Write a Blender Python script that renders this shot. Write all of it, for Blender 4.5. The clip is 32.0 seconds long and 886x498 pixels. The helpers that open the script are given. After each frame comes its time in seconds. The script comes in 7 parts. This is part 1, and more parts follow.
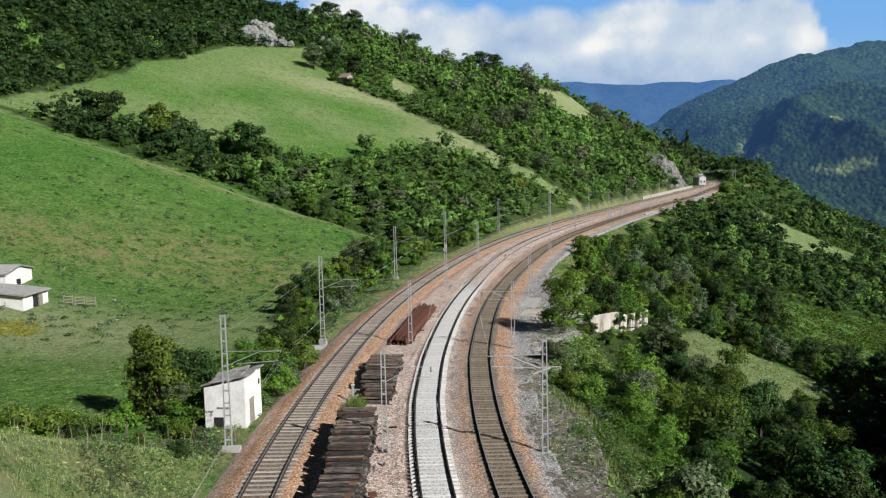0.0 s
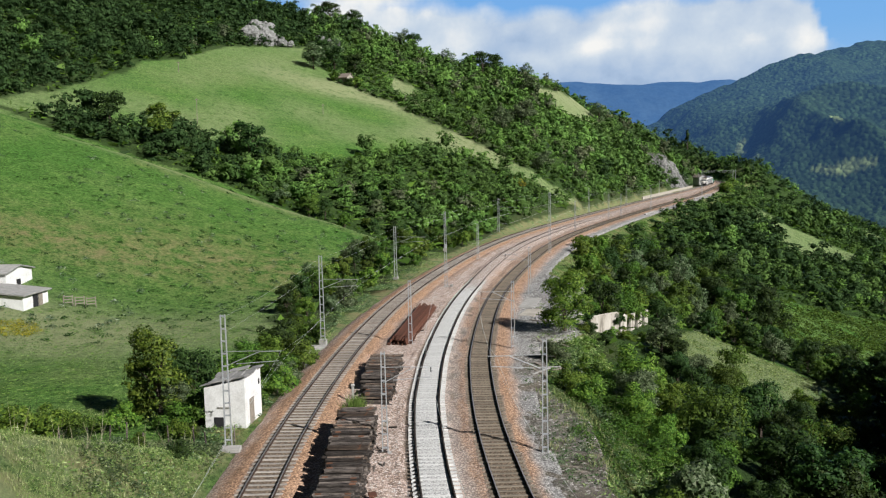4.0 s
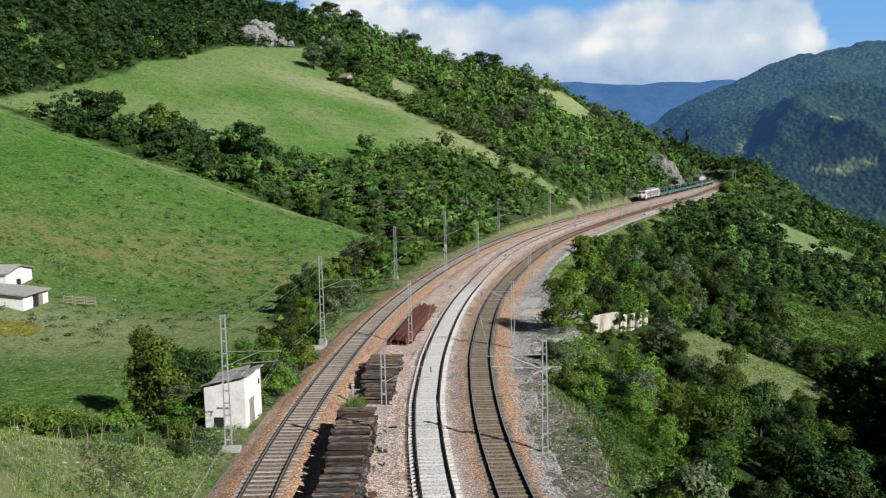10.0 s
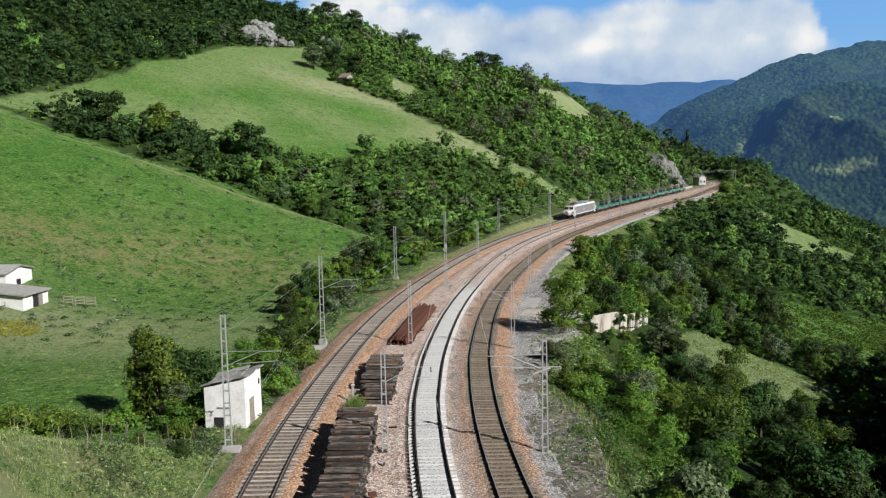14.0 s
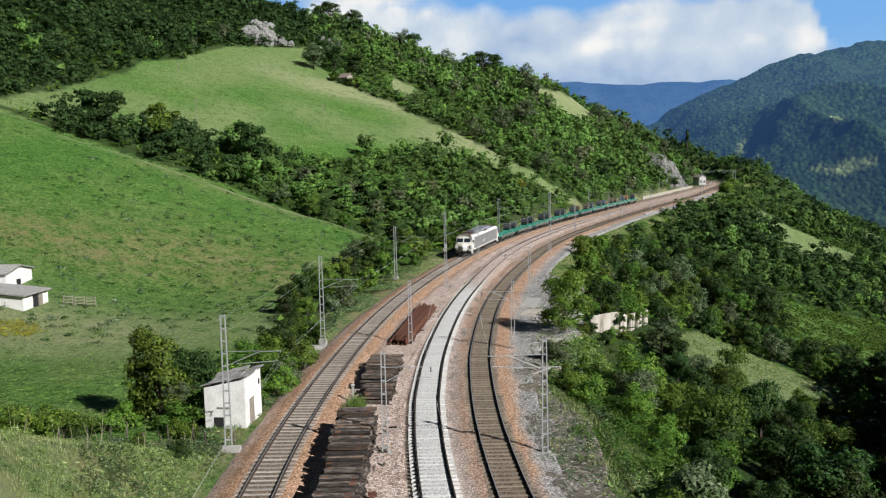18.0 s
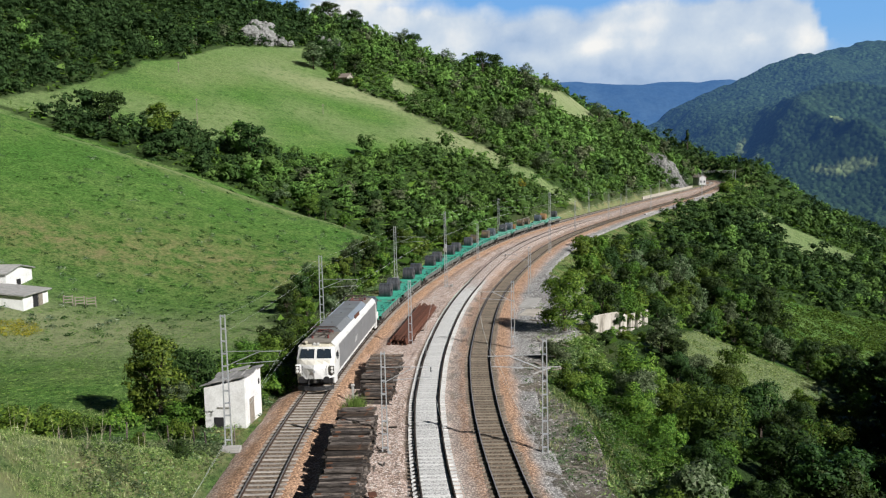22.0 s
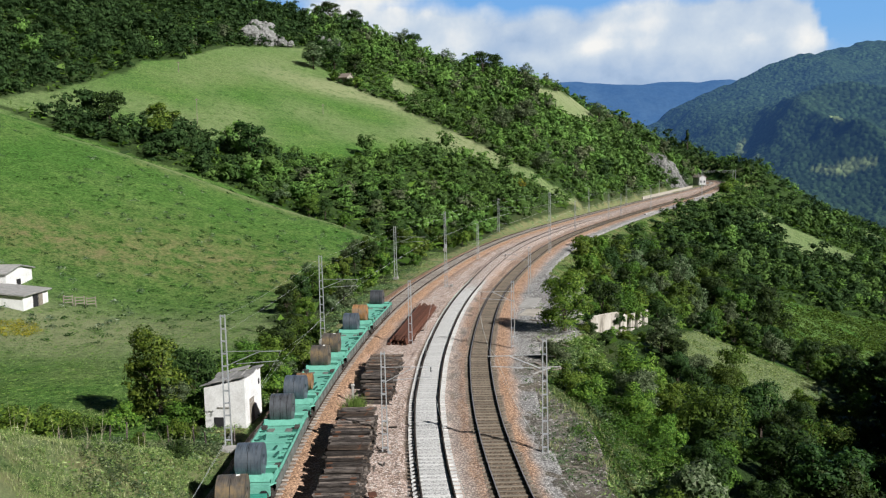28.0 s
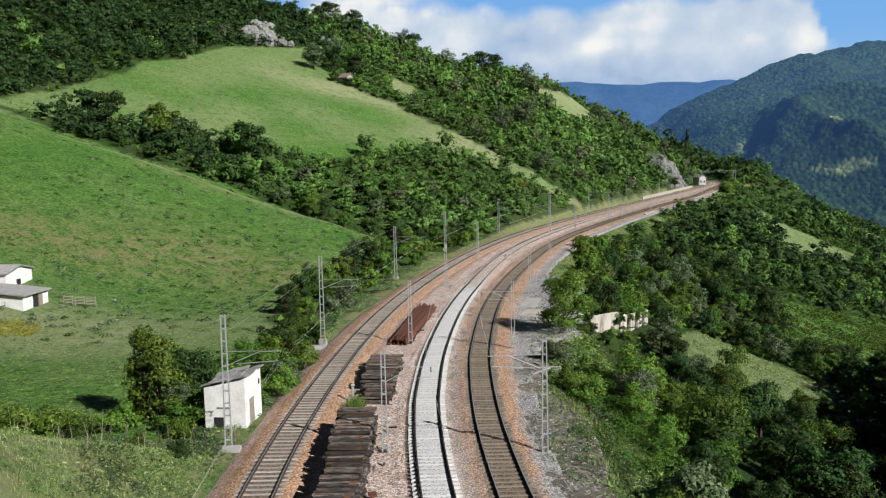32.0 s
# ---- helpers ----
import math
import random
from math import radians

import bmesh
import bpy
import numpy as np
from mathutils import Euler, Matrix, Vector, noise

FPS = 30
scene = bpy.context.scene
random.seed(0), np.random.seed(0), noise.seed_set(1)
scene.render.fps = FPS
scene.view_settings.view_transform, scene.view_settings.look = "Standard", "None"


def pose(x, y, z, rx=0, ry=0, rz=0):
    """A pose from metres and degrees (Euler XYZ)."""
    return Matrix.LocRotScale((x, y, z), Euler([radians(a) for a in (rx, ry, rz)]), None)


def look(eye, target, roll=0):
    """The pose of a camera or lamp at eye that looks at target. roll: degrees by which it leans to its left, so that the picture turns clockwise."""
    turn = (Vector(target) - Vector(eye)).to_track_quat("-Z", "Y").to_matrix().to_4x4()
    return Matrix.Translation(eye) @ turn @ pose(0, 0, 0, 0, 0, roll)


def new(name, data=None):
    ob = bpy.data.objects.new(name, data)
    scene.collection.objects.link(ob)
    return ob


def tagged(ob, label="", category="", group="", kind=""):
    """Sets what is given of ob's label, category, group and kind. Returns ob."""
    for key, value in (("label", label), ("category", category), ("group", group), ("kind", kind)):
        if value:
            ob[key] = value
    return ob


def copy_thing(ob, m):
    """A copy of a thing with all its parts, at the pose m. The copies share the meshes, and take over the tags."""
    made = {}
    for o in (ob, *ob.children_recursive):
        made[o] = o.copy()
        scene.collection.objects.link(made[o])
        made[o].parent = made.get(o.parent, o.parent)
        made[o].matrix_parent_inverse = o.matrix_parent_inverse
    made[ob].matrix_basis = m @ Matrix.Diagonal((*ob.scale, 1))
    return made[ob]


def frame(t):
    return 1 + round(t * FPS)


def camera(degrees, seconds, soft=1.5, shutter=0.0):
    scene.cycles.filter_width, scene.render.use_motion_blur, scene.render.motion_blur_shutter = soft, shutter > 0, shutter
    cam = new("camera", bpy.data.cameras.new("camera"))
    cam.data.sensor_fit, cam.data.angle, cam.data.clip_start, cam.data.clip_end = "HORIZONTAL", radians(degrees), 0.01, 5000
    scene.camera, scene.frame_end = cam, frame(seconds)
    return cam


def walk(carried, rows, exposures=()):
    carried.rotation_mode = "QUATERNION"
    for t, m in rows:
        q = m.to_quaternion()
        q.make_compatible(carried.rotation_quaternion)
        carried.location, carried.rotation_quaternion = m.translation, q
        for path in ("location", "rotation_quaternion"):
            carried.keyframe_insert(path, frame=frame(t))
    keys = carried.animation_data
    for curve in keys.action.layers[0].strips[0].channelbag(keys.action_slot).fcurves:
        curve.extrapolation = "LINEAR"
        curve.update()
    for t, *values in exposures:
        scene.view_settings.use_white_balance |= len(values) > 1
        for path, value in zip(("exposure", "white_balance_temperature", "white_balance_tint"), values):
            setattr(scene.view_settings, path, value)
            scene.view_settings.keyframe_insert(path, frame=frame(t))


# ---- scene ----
# Railway on a mountain bench: rail heads at z = 0, y runs up the valley.
cam = camera(54.43, 32.0, soft=1.22)
EYE = Vector((0.0, 0.0, 17.63))
CAM_POSE = look(EYE, EYE + Vector((0, math.cos(radians(6.2405)), -math.sin(radians(6.2405)))), -1.153)
walk(cam, [(0, CAM_POSE), (32, CAM_POSE)], [(0, 0.55), (32, 0.55)])

# ---- light ----
SUN_AZ, SUN_EL = radians(129.0), radians(35.0)   # azimuth clockwise from +y
TO_SUN = Vector((math.sin(SUN_AZ) * math.cos(SUN_EL), math.cos(SUN_AZ) * math.cos(SUN_EL), math.sin(SUN_EL)))
world = bpy.data.worlds.new("sky")
scene.world = world
world.use_nodes = True
sky = world.node_tree.nodes.new("ShaderNodeTexSky")
sky.sky_type, sky.sun_disc = "NISHITA", False
sky.sun_elevation, sky.sun_rotation = SUN_EL, SUN_AZ
sky.air_density, sky.dust_density, sky.ozone_density = 1.0, 0.6, 2.0
world.node_tree.links.new(sky.outputs[0], world.node_tree.nodes["Background"].inputs[0])
world.node_tree.nodes["Background"].inputs[1].default_value = 0.003
sun = new("sun", bpy.data.lights.new("sun", "SUN"))
sun.data.energy, sun.data.angle, sun.data.color = 5.2, radians(0.5), (1.0, 0.98, 0.96)
sun.matrix_world = look(TO_SUN * 100, (0, 0, 0))


# ---- materials ----
def material(name, rough=0.8, metal=0.0, spec=0.3):
    m = bpy.data.materials.new(name)
    m.use_nodes = True
    b = m.node_tree.nodes["Principled BSDF"]
    b.inputs["Roughness"].default_value = rough
    b.inputs["Metallic"].default_value = metal
    b.inputs["Specular IOR Level"].default_value = spec
    return m, m.node_tree, b


def add(nt, kind, **values):
    n = nt.nodes.new(kind)
    for k, v in values.items():
        n.inputs[k].default_value = v
    return n


def place(nt):
    """World-sized coordinates: those of the object."""
    return nt.nodes.new("ShaderNodeTexCoord").outputs["Object"]


def noise_tex(nt, scale, detail=4.0, rough=0.6, vec=None):
    n = add(nt, "ShaderNodeTexNoise", Scale=scale, Detail=detail, Roughness=rough)
    nt.links.new(vec or place(nt), n.inputs["Vector"])
    return n.outputs["Fac"]


def ramp(nt, fac, stops):
    r = nt.nodes.new("ShaderNodeValToRGB")
    e = r.color_ramp.elements
    while len(e) < len(stops):
        e.new(0.5)
    for n, (p, c) in enumerate(stops):
        e[n].position, e[n].color = p, (*c, 1) if len(c) == 3 else c
    nt.links.new(fac, r.inputs[0])
    return r.outputs[0]


def mix(nt, fac, a, b, how="MIX"):
    n = nt.nodes.new("ShaderNodeMix")
    n.data_type, n.blend_type = "RGBA", how
    for sock, v in ((n.inputs[0], fac), (n.inputs[6], a), (n.inputs[7], b)):
        if isinstance(v, (int, float)):
            sock.default_value = v
        elif isinstance(v, tuple):
            sock.default_value = (*v, 1)
        else:
            nt.links.new(v, sock)
    return n.outputs[2]


def calc(nt, op, a, b):
    n = nt.nodes.new("ShaderNodeMath")
    n.operation = op
    for sock, v in ((n.inputs[0], a), (n.inputs[1], b)):
        if isinstance(v, (int, float)):
            sock.default_value = v
        else:
            nt.links.new(v, sock)
    return n.outputs[0]


def bump(nt, b, height, strength=0.5, dist=0.05):
    n = add(nt, "ShaderNodeBump", Strength=strength, Distance=dist)
    nt.links.new(height, n.inputs["Height"])
    nt.links.new(n.outputs[0], b.inputs["Normal"])


def random_of(nt):
    return nt.nodes.new("ShaderNodeObjectInfo").outputs["Random"]


def island_of(nt):
    return nt.nodes.new("ShaderNodeNewGeometry").outputs["Random Per Island"]


def worn(name, base, dark, scale=3.0, fine=40.0, rough=0.8, metal=0.0, depth=0.01, spread=0.0, spec=0.3):
    """A plain surface with stains at two scales, fine relief and a change of tone from thing to thing."""
    m, nt, b = material(name, rough, metal, spec)
    c = mix(nt, ramp(nt, noise_tex(nt, scale), [(0.35, (0, 0, 0)), (0.7, (1, 1, 1))]), base, dark)
    f = noise_tex(nt, fine, 3.0)
    c = mix(nt, 0.35, c, ramp(nt, f, [(0.25, tuple(v * 0.55 for v in base)), (0.75, tuple(min(1, v * 1.25) for v in base))]))
    if spread:
        k = calc(nt, "ADD", calc(nt, "MULTIPLY", random_of(nt), spread), 1 - spread / 2)
        h = nt.nodes.new("ShaderNodeHueSaturation")
        nt.links.new(k, h.inputs["Value"])
        nt.links.new(c, h.inputs["Color"])
        c = h.outputs[0]
    nt.links.new(c, b.inputs["Base Color"])
    if depth:
        bump(nt, b, f, 0.6, depth)
    return m


def leaf_material(name, dark, light, tip=None, even=False):
    m, nt, b = material(name, 0.6, 0.0, 0.05 if even else 0.16)
    k = island_of(nt)
    if even:
        dark = tuple(0.35 * a + 0.6 * b for a, b in zip(dark, light))
        light = tuple(1.05 * v for v in light)
    c = ramp(nt, k, [(0.0, dark), (0.75, light), (1.0, tip or light)])
    if even:
        c = mix(nt, 0.9, c, ramp(nt, noise_tex(nt, 0.16, 3, 0.6), [(0.38, (0.72, 0.76, 0.75)), (0.62, (1.4, 1.3, 1.2))]), "MULTIPLY")
    h = nt.nodes.new("ShaderNodeHueSaturation")
    tone = calc(nt, "ADD", calc(nt, "MULTIPLY", random_of(nt), 0.5), 0.75)
    nt.links.new(tone, h.inputs["Value"])
    nt.links.new(calc(nt, "ADD", calc(nt, "MULTIPLY", random_of(nt), 0.04), 0.48), h.inputs["Hue"])
    nt.links.new(c, h.inputs["Color"])
    nt.links.new(h.outputs[0], b.inputs["Base Color"])
    t = nt.nodes.new("ShaderNodeBsdfTranslucent")
    nt.links.new(h.outputs[0], t.inputs["Color"])
    s = nt.nodes.new("ShaderNodeMixShader")
    s.inputs[0].default_value = 0.12 if even else 0.28
    nt.links.new(b.outputs[0], s.inputs[1])
    nt.links.new(t.outputs[0], s.inputs[2])
    nt.links.new(s.outputs[0], nt.nodes["Material Output"].inputs[0])
    return m


LEAF = [
    leaf_material("leaf_green", (0.012, 0.034, 0.005), (0.094, 0.163, 0.022)),
    leaf_material("leaf_dark", (0.006, 0.019, 0.005), (0.044, 0.084, 0.018)),
    leaf_material("leaf_bright", (0.024, 0.066, 0.009), (0.130, 0.215, 0.026), (0.20, 0.28, 0.05)),
    leaf_material("leaf_silver", (0.030, 0.056, 0.022), (0.110, 0.155, 0.068), (0.22, 0.26, 0.16)),
]
LEAF_FAR = [
    leaf_material("far_leaf_green", (0.023, 0.052, 0.012), (0.072, 0.134, 0.036), even=True),
    leaf_material("far_leaf_dark", (0.009, 0.026, 0.008), (0.033, 0.069, 0.023), even=True),
    leaf_material("far_leaf_bright", (0.038, 0.082, 0.012), (0.102, 0.175, 0.042), even=True),
    leaf_material("far_leaf_silver", (0.030, 0.054, 0.026), (0.110, 0.150, 0.080), (0.20, 0.23, 0.15), even=True),
]
LEAF_BROOM = leaf_material("broom_flower", (0.05, 0.09, 0.015), (0.20, 0.20, 0.03), (0.62, 0.50, 0.05))
BARK = worn("bark", (0.09, 0.07, 0.055), (0.04, 0.032, 0.025), 2.0, 15.0, 0.9, depth=0.03)


def meadow_material():
    """Grass whose tone goes from lush to dry with the attribute dry, and to bare soil with the attribute bare."""
    m, nt, b = material("meadow_ground", 0.9, 0, 0.15)
    p = place(nt)
    big, mid, fine = noise_tex(nt, 0.05, 6, 0.7, p), noise_tex(nt, 0.45, 7, 0.75, p), noise_tex(nt, 1.8, 7, 0.85, p)
    grain = noise_tex(nt, 8.0, 4, 0.8, p)
    c = ramp(nt, big, [(0.3, (0.044, 0.128, 0.019)), (0.5, (0.066, 0.151, 0.028)), (0.7, (0.108, 0.173, 0.052))])
    c = mix(nt, 1.0, c, ramp(nt, mid, [(0.36, (0.72, 0.78, 0.7)), (0.5, (0.95, 0.95, 0.95)), (0.64, (1.25, 1.15, 1.25))]), "MULTIPLY")
    c = mix(nt, 0.9, c, ramp(nt, fine, [(0.36, (0.25, 0.32, 0.22)), (0.48, (0.9, 0.92, 0.88)), (0.62, (1.85, 1.6, 1.9))]), "MULTIPLY")
    c = mix(nt, 0.8, c, ramp(nt, grain, [(0.38, (0.35, 0.4, 0.3)), (0.6, (1.5, 1.45, 1.4))]), "MULTIPLY")
    # under the woods: dark forest floor, with the trees' shade put into its colour
    for name, col, lo in (("dry", (0.22, 0.25, 0.125), 0.30), ("bare", (0.215, 0.175, 0.09), 0.42), ("wood_floor_shade", (0.022, 0.042, 0.010), 0.0)):
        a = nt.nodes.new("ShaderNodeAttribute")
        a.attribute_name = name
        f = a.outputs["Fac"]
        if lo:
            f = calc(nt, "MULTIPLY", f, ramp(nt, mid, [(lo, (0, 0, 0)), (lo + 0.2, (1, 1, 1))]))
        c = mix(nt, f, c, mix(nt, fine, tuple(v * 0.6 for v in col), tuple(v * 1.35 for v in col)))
    nt.links.new(c, b.inputs["Base Color"])
    bump(nt, b, calc(nt, "ADD", fine, grain), 0.9, 0.22)
    return m


def ballast_material():
    """Broken stone: pinkish grey between the tracks, rusty along the worn ones, by the attribute rust; pale dust by the attribute pale."""
    m, nt, b = material("ballast", 0.9, 0, 0.2)
    p = place(nt)
    v = add(nt, "ShaderNodeTexVoronoi", Scale=9.0)
    nt.links.new(p, v.inputs["Vector"])
    sep = nt.nodes.new("ShaderNodeSeparateColor")
    nt.links.new(v.outputs["Color"], sep.inputs[0])
    one, two = sep.outputs[0], sep.outputs[1]
    big = noise_tex(nt, 0.5, 5, 0.6, p)
    stone = ramp(nt, one, [(0.0, (0.09, 0.065, 0.055)), (0.4, (0.45, 0.33, 0.27)), (0.8, (0.78, 0.64, 0.57)), (1.0, (0.98, 0.94, 0.90))])
    stone = mix(nt, 0.35, stone, ramp(nt, big, [(0.35, (0.34, 0.235, 0.17)), (0.65, (0.56, 0.46, 0.40))]))
    for name, lo, hi in (("rust", (0.12, 0.055, 0.03), (0.70, 0.44, 0.27)), ("brown", (0.07, 0.053, 0.038), (0.27, 0.205, 0.145)), ("pale", (0.52, 0.52, 0.505), (0.64, 0.64, 0.625)), ("grey", (0.08, 0.08, 0.077), (0.52, 0.515, 0.50))):
        a = nt.nodes.new("ShaderNodeAttribute")
        a.attribute_name = name
        stone = mix(nt, a.outputs["Fac"], stone, mix(nt, calc(nt, "ADD", calc(nt, "MULTIPLY", two, 0.75), calc(nt, "MULTIPLY", big, 0.3)), lo, hi))
    # each stone's colour darkens from its middle to its edge
    stone_edge = ramp(nt, v.outputs["Distance"], [(0.3, (1, 1, 1)), (0.65, (0.3, 0.3, 0.3))])
    nt.links.new(mix(nt, 0.7, stone, stone_edge, "MULTIPLY"), b.inputs["Base Color"])
    bump(nt, b, v.outputs["Distance"], 0.8, -0.06)
    return m


def soil_material():
    """Trodden grey-brown soil with scattered pale stones; gravel where the attribute grey is set."""
    m, nt, b = material("yard_soil", 0.95, 0, 0.1)
    p = place(nt)
    big, mid, fine = noise_tex(nt, 0.6, 6, 0.7, p), noise_tex(nt, 3.0, 6, 0.8, p), noise_tex(nt, 16.0, 4, 0.8, p)
    v = add(nt, "ShaderNodeTexVoronoi", Scale=6.0)
    nt.links.new(p, v.inputs["Vector"])
    sep = nt.nodes.new("ShaderNodeSeparateColor")
    nt.links.new(v.outputs["Color"], sep.inputs[0])
    c = ramp(nt, mid, [(0.34, (0.04, 0.033, 0.026)), (0.5, (0.13, 0.112, 0.09)), (0.66, (0.27, 0.24, 0.20))])
    c = mix(nt, 0.5, c, ramp(nt, big, [(0.38, (0.06, 0.055, 0.04)), (0.62, (0.24, 0.21, 0.17))]))
    a = nt.nodes.new("ShaderNodeAttribute")
    a.attribute_name = "grey"
    c = mix(nt, calc(nt, "MULTIPLY", a.outputs["Fac"], 0.75), c, ramp(nt, sep.outputs[0], [(0.0, (0.06, 0.06, 0.06)), (0.6, (0.27, 0.27, 0.265)), (1.0, (0.55, 0.55, 0.54))]))
    c = mix(nt, ramp(nt, sep.outputs[1], [(0.88, (0, 0, 0)), (0.92, (1, 1, 1))]), c, (0.42, 0.40, 0.37))
    c = mix(nt, 0.8, c, ramp(nt, fine, [(0.3, (0.4, 0.4, 0.4)), (0.7, (1.5, 1.5, 1.5))]), "MULTIPLY")
    nt.links.new(c, b.inputs["Base Color"])
    bump(nt, b, calc(nt, "ADD", mid, fine), 1.0, 0.10)
    return m


YARD_SOIL = soil_material()
GRASS = meadow_material()
BALLAST = ballast_material()
RAIL_SIDE = worn("rail_rust", (0.06, 0.042, 0.032), (0.03, 0.022, 0.018), 2.0, 30.0, 0.9, spec=0.05)
RAIL_NEW = worn("rail_dark_steel", (0.05, 0.042, 0.038), (0.025, 0.022, 0.02), 2.0, 30.0, 0.9, spec=0.05)
RAIL_HEAD = worn("rail_polished_steel", (0.30, 0.28, 0.265), (0.18, 0.165, 0.15), 6.0, 40.0, 0.5, 0.5, depth=0)
SLEEPER_OLD = worn("weathered_sleeper", (0.36, 0.335, 0.305), (0.20, 0.175, 0.145), 2.5, 25.0, 0.9, spread=0.5)
SLEEPER_BROWN = worn("oily_brown_sleeper", (0.21, 0.18, 0.14), (0.115, 0.095, 0.07), 2.5, 25.0, 0.9, spread=0.5)
SLEEPER_NEW = worn("pale_concrete_sleeper", (0.55, 0.55, 0.535), (0.40, 0.395, 0.38), 2.5, 25.0, 0.85, spread=0.25)
def timber(name, pale, dark, stain):
    """Old sawn timber: grain along x, cracks, and a tone of its own for each piece."""
    m, nt, b = material(name, 0.9, 0, 0.15)
    mp = nt.nodes.new("ShaderNodeMapping")
    mp.inputs["Scale"].default_value = (1.6, 8.0, 8.0)
    nt.links.new(place(nt), mp.inputs["Vector"])
    nt.links.new(calc(nt, "MULTIPLY", random_of(nt), 40.0), mp.inputs["Location"])
    g = noise_tex(nt, 1.0, 5, 0.65, mp.outputs[0])
    k = random_of(nt)
    tone = mix(nt, calc(nt, "MULTIPLY", k, k), tuple(v * 0.4 for v in pale), tuple(v * 2.3 for v in pale))
    c = mix(nt, ramp(nt, g, [(0.36, (0, 0, 0)), (0.62, (1, 1, 1))]), dark, tone)
    c = mix(nt, ramp(nt, noise_tex(nt, 2.2, 3), [(0.64, (0, 0, 0)), (0.76, (1, 1, 1))]), c, stain)
    nt.links.new(c, b.inputs["Base Color"])
    bump(nt, b, g, 0.9, 0.05)
    return m


TIMBER = timber("old_creosoted_timber", (0.115, 0.098, 0.086), (0.011, 0.009, 0.008), (0.04, 0.027, 0.020))
TIMBER_RUST = timber("rusty_stained_timber", (0.15, 0.115, 0.09), (0.022, 0.016, 0.013), (0.11, 0.05, 0.028))
RUST = worn("rusty_steel", (0.12, 0.048, 0.028), (0.07, 0.03, 0.02), 1.5, 25.0, 0.85, spread=0.5)
GALVANISED = worn("galvanised_steel", (0.47, 0.49, 0.51), (0.33, 0.34, 0.35), 3.0, 30.0, 0.55, 0.5, depth=0.0)
CONCRETE = worn("weathered_concrete", (0.36, 0.35, 0.33), (0.20, 0.195, 0.18), 1.2, 14.0, 0.9, depth=0.02)
PALE_CONCRETE = worn("pale_concrete", (0.40, 0.37, 0.32), (0.19, 0.17, 0.14), 0.8, 12.0, 0.9, depth=0.02)
WHITEWASH = worn("whitewashed_render", (0.70, 0.70, 0.69), (0.47, 0.46, 0.44), 1.1, 9.0, 0.9, depth=0.015)
SLATE = worn("grey_roof_slab", (0.29, 0.285, 0.275), (0.15, 0.15, 0.145), 2.0, 12.0, 0.9, depth=0.03, spread=0.4)
ROCK = worn("limestone", (0.25, 0.25, 0.245), (0.05, 0.055, 0.045), 0.45, 2.5, 0.95, depth=0.25)
STONE = worn("rubble_stone", (0.36, 0.33, 0.28), (0.20, 0.18, 0.15), 1.5, 9.0, 0.95, depth=0.04)
DARK = worn("dark_opening", (0.02, 0.02, 0.022), (0.012, 0.012, 0.013), 3.0, 20.0, 0.9, depth=0)
WOOD_GREY = worn("grey_weathered_wood", (0.25, 0.22, 0.18), (0.13, 0.11, 0.09), 3.0, 25.0, 0.9, depth=0.01)
TILE = worn("grey_brown_roof_tile", (0.20, 0.165, 0.14), (0.12, 0.10, 0.085), 1.5, 10.0, 0.9, depth=0.03)


# ---- mesh helpers ----
def mesh_of(name, verts, faces, mat, smooth=False):
    me = bpy.data.meshes.new(name)
    me.from_pydata([tuple(v) for v in verts], [], [tuple(f) for f in faces])
    for m in (mat if isinstance(mat, (list, tuple)) else [mat]):
        me.materials.append(m)
    if smooth:
        me.polygons.foreach_set("use_smooth", [True] * len(me.polygons))
    me.update()
    return me


def part(name, bm, mat, parent, label="", at=None):
    """Links a bmesh (or a mesh) as one mesh object under a thing or a part."""
    if isinstance(bm, bmesh.types.BMesh):
        me = bpy.data.meshes.new(name)
        bm.to_mesh(me)
        bm.free()
        me.materials.append(mat)
    else:
        me = bm
    ob = new(name, me)
    ob.parent = parent
    if at is not None:
        ob.matrix_basis = at
    return tagged(ob, label)


def thing(name, m, label, category, group="", kind=""):
    ob = new(name)
    ob.empty_display_size = 0.2
    ob.matrix_basis = m
    return tagged(ob, label, category, group, kind)


def box(bm, x0, x1, y0, y1, z0, z1, m=None, bevel=0.0):
    vs = bmesh.ops.create_cube(bm, size=1)["verts"]
    t = Matrix.Translation(((x0 + x1) / 2, (y0 + y1) / 2, (z0 + z1) / 2)) @ Matrix.Diagonal((x1 - x0, y1 - y0, z1 - z0, 1))
    bmesh.ops.transform(bm, matrix=(m @ t) if m else t, verts=vs)
    if bevel:
        es = list({e for v in vs for e in v.link_edges})
        bmesh.ops.bevel(bm, geom=es, offset=bevel, segments=1, affect="EDGES")
    return bm


def boxed(*a, **k):
    return box(bmesh.new(), *a, **k)


def rod(bm, a, b, r, n=8, r2=None):
    a, b = Vector(a), Vector(b)
    d = b - a
    m = Matrix.Translation((a + b) / 2) @ d.to_track_quat("Z", "Y").to_matrix().to_4x4()
    bmesh.ops.create_cone(bm, cap_ends=True, segments=n, radius1=r, radius2=r if r2 is None else r2, depth=d.length, matrix=m)
    return bm


def rodded(*a, **k):
    return rod(bmesh.new(), *a, **k)


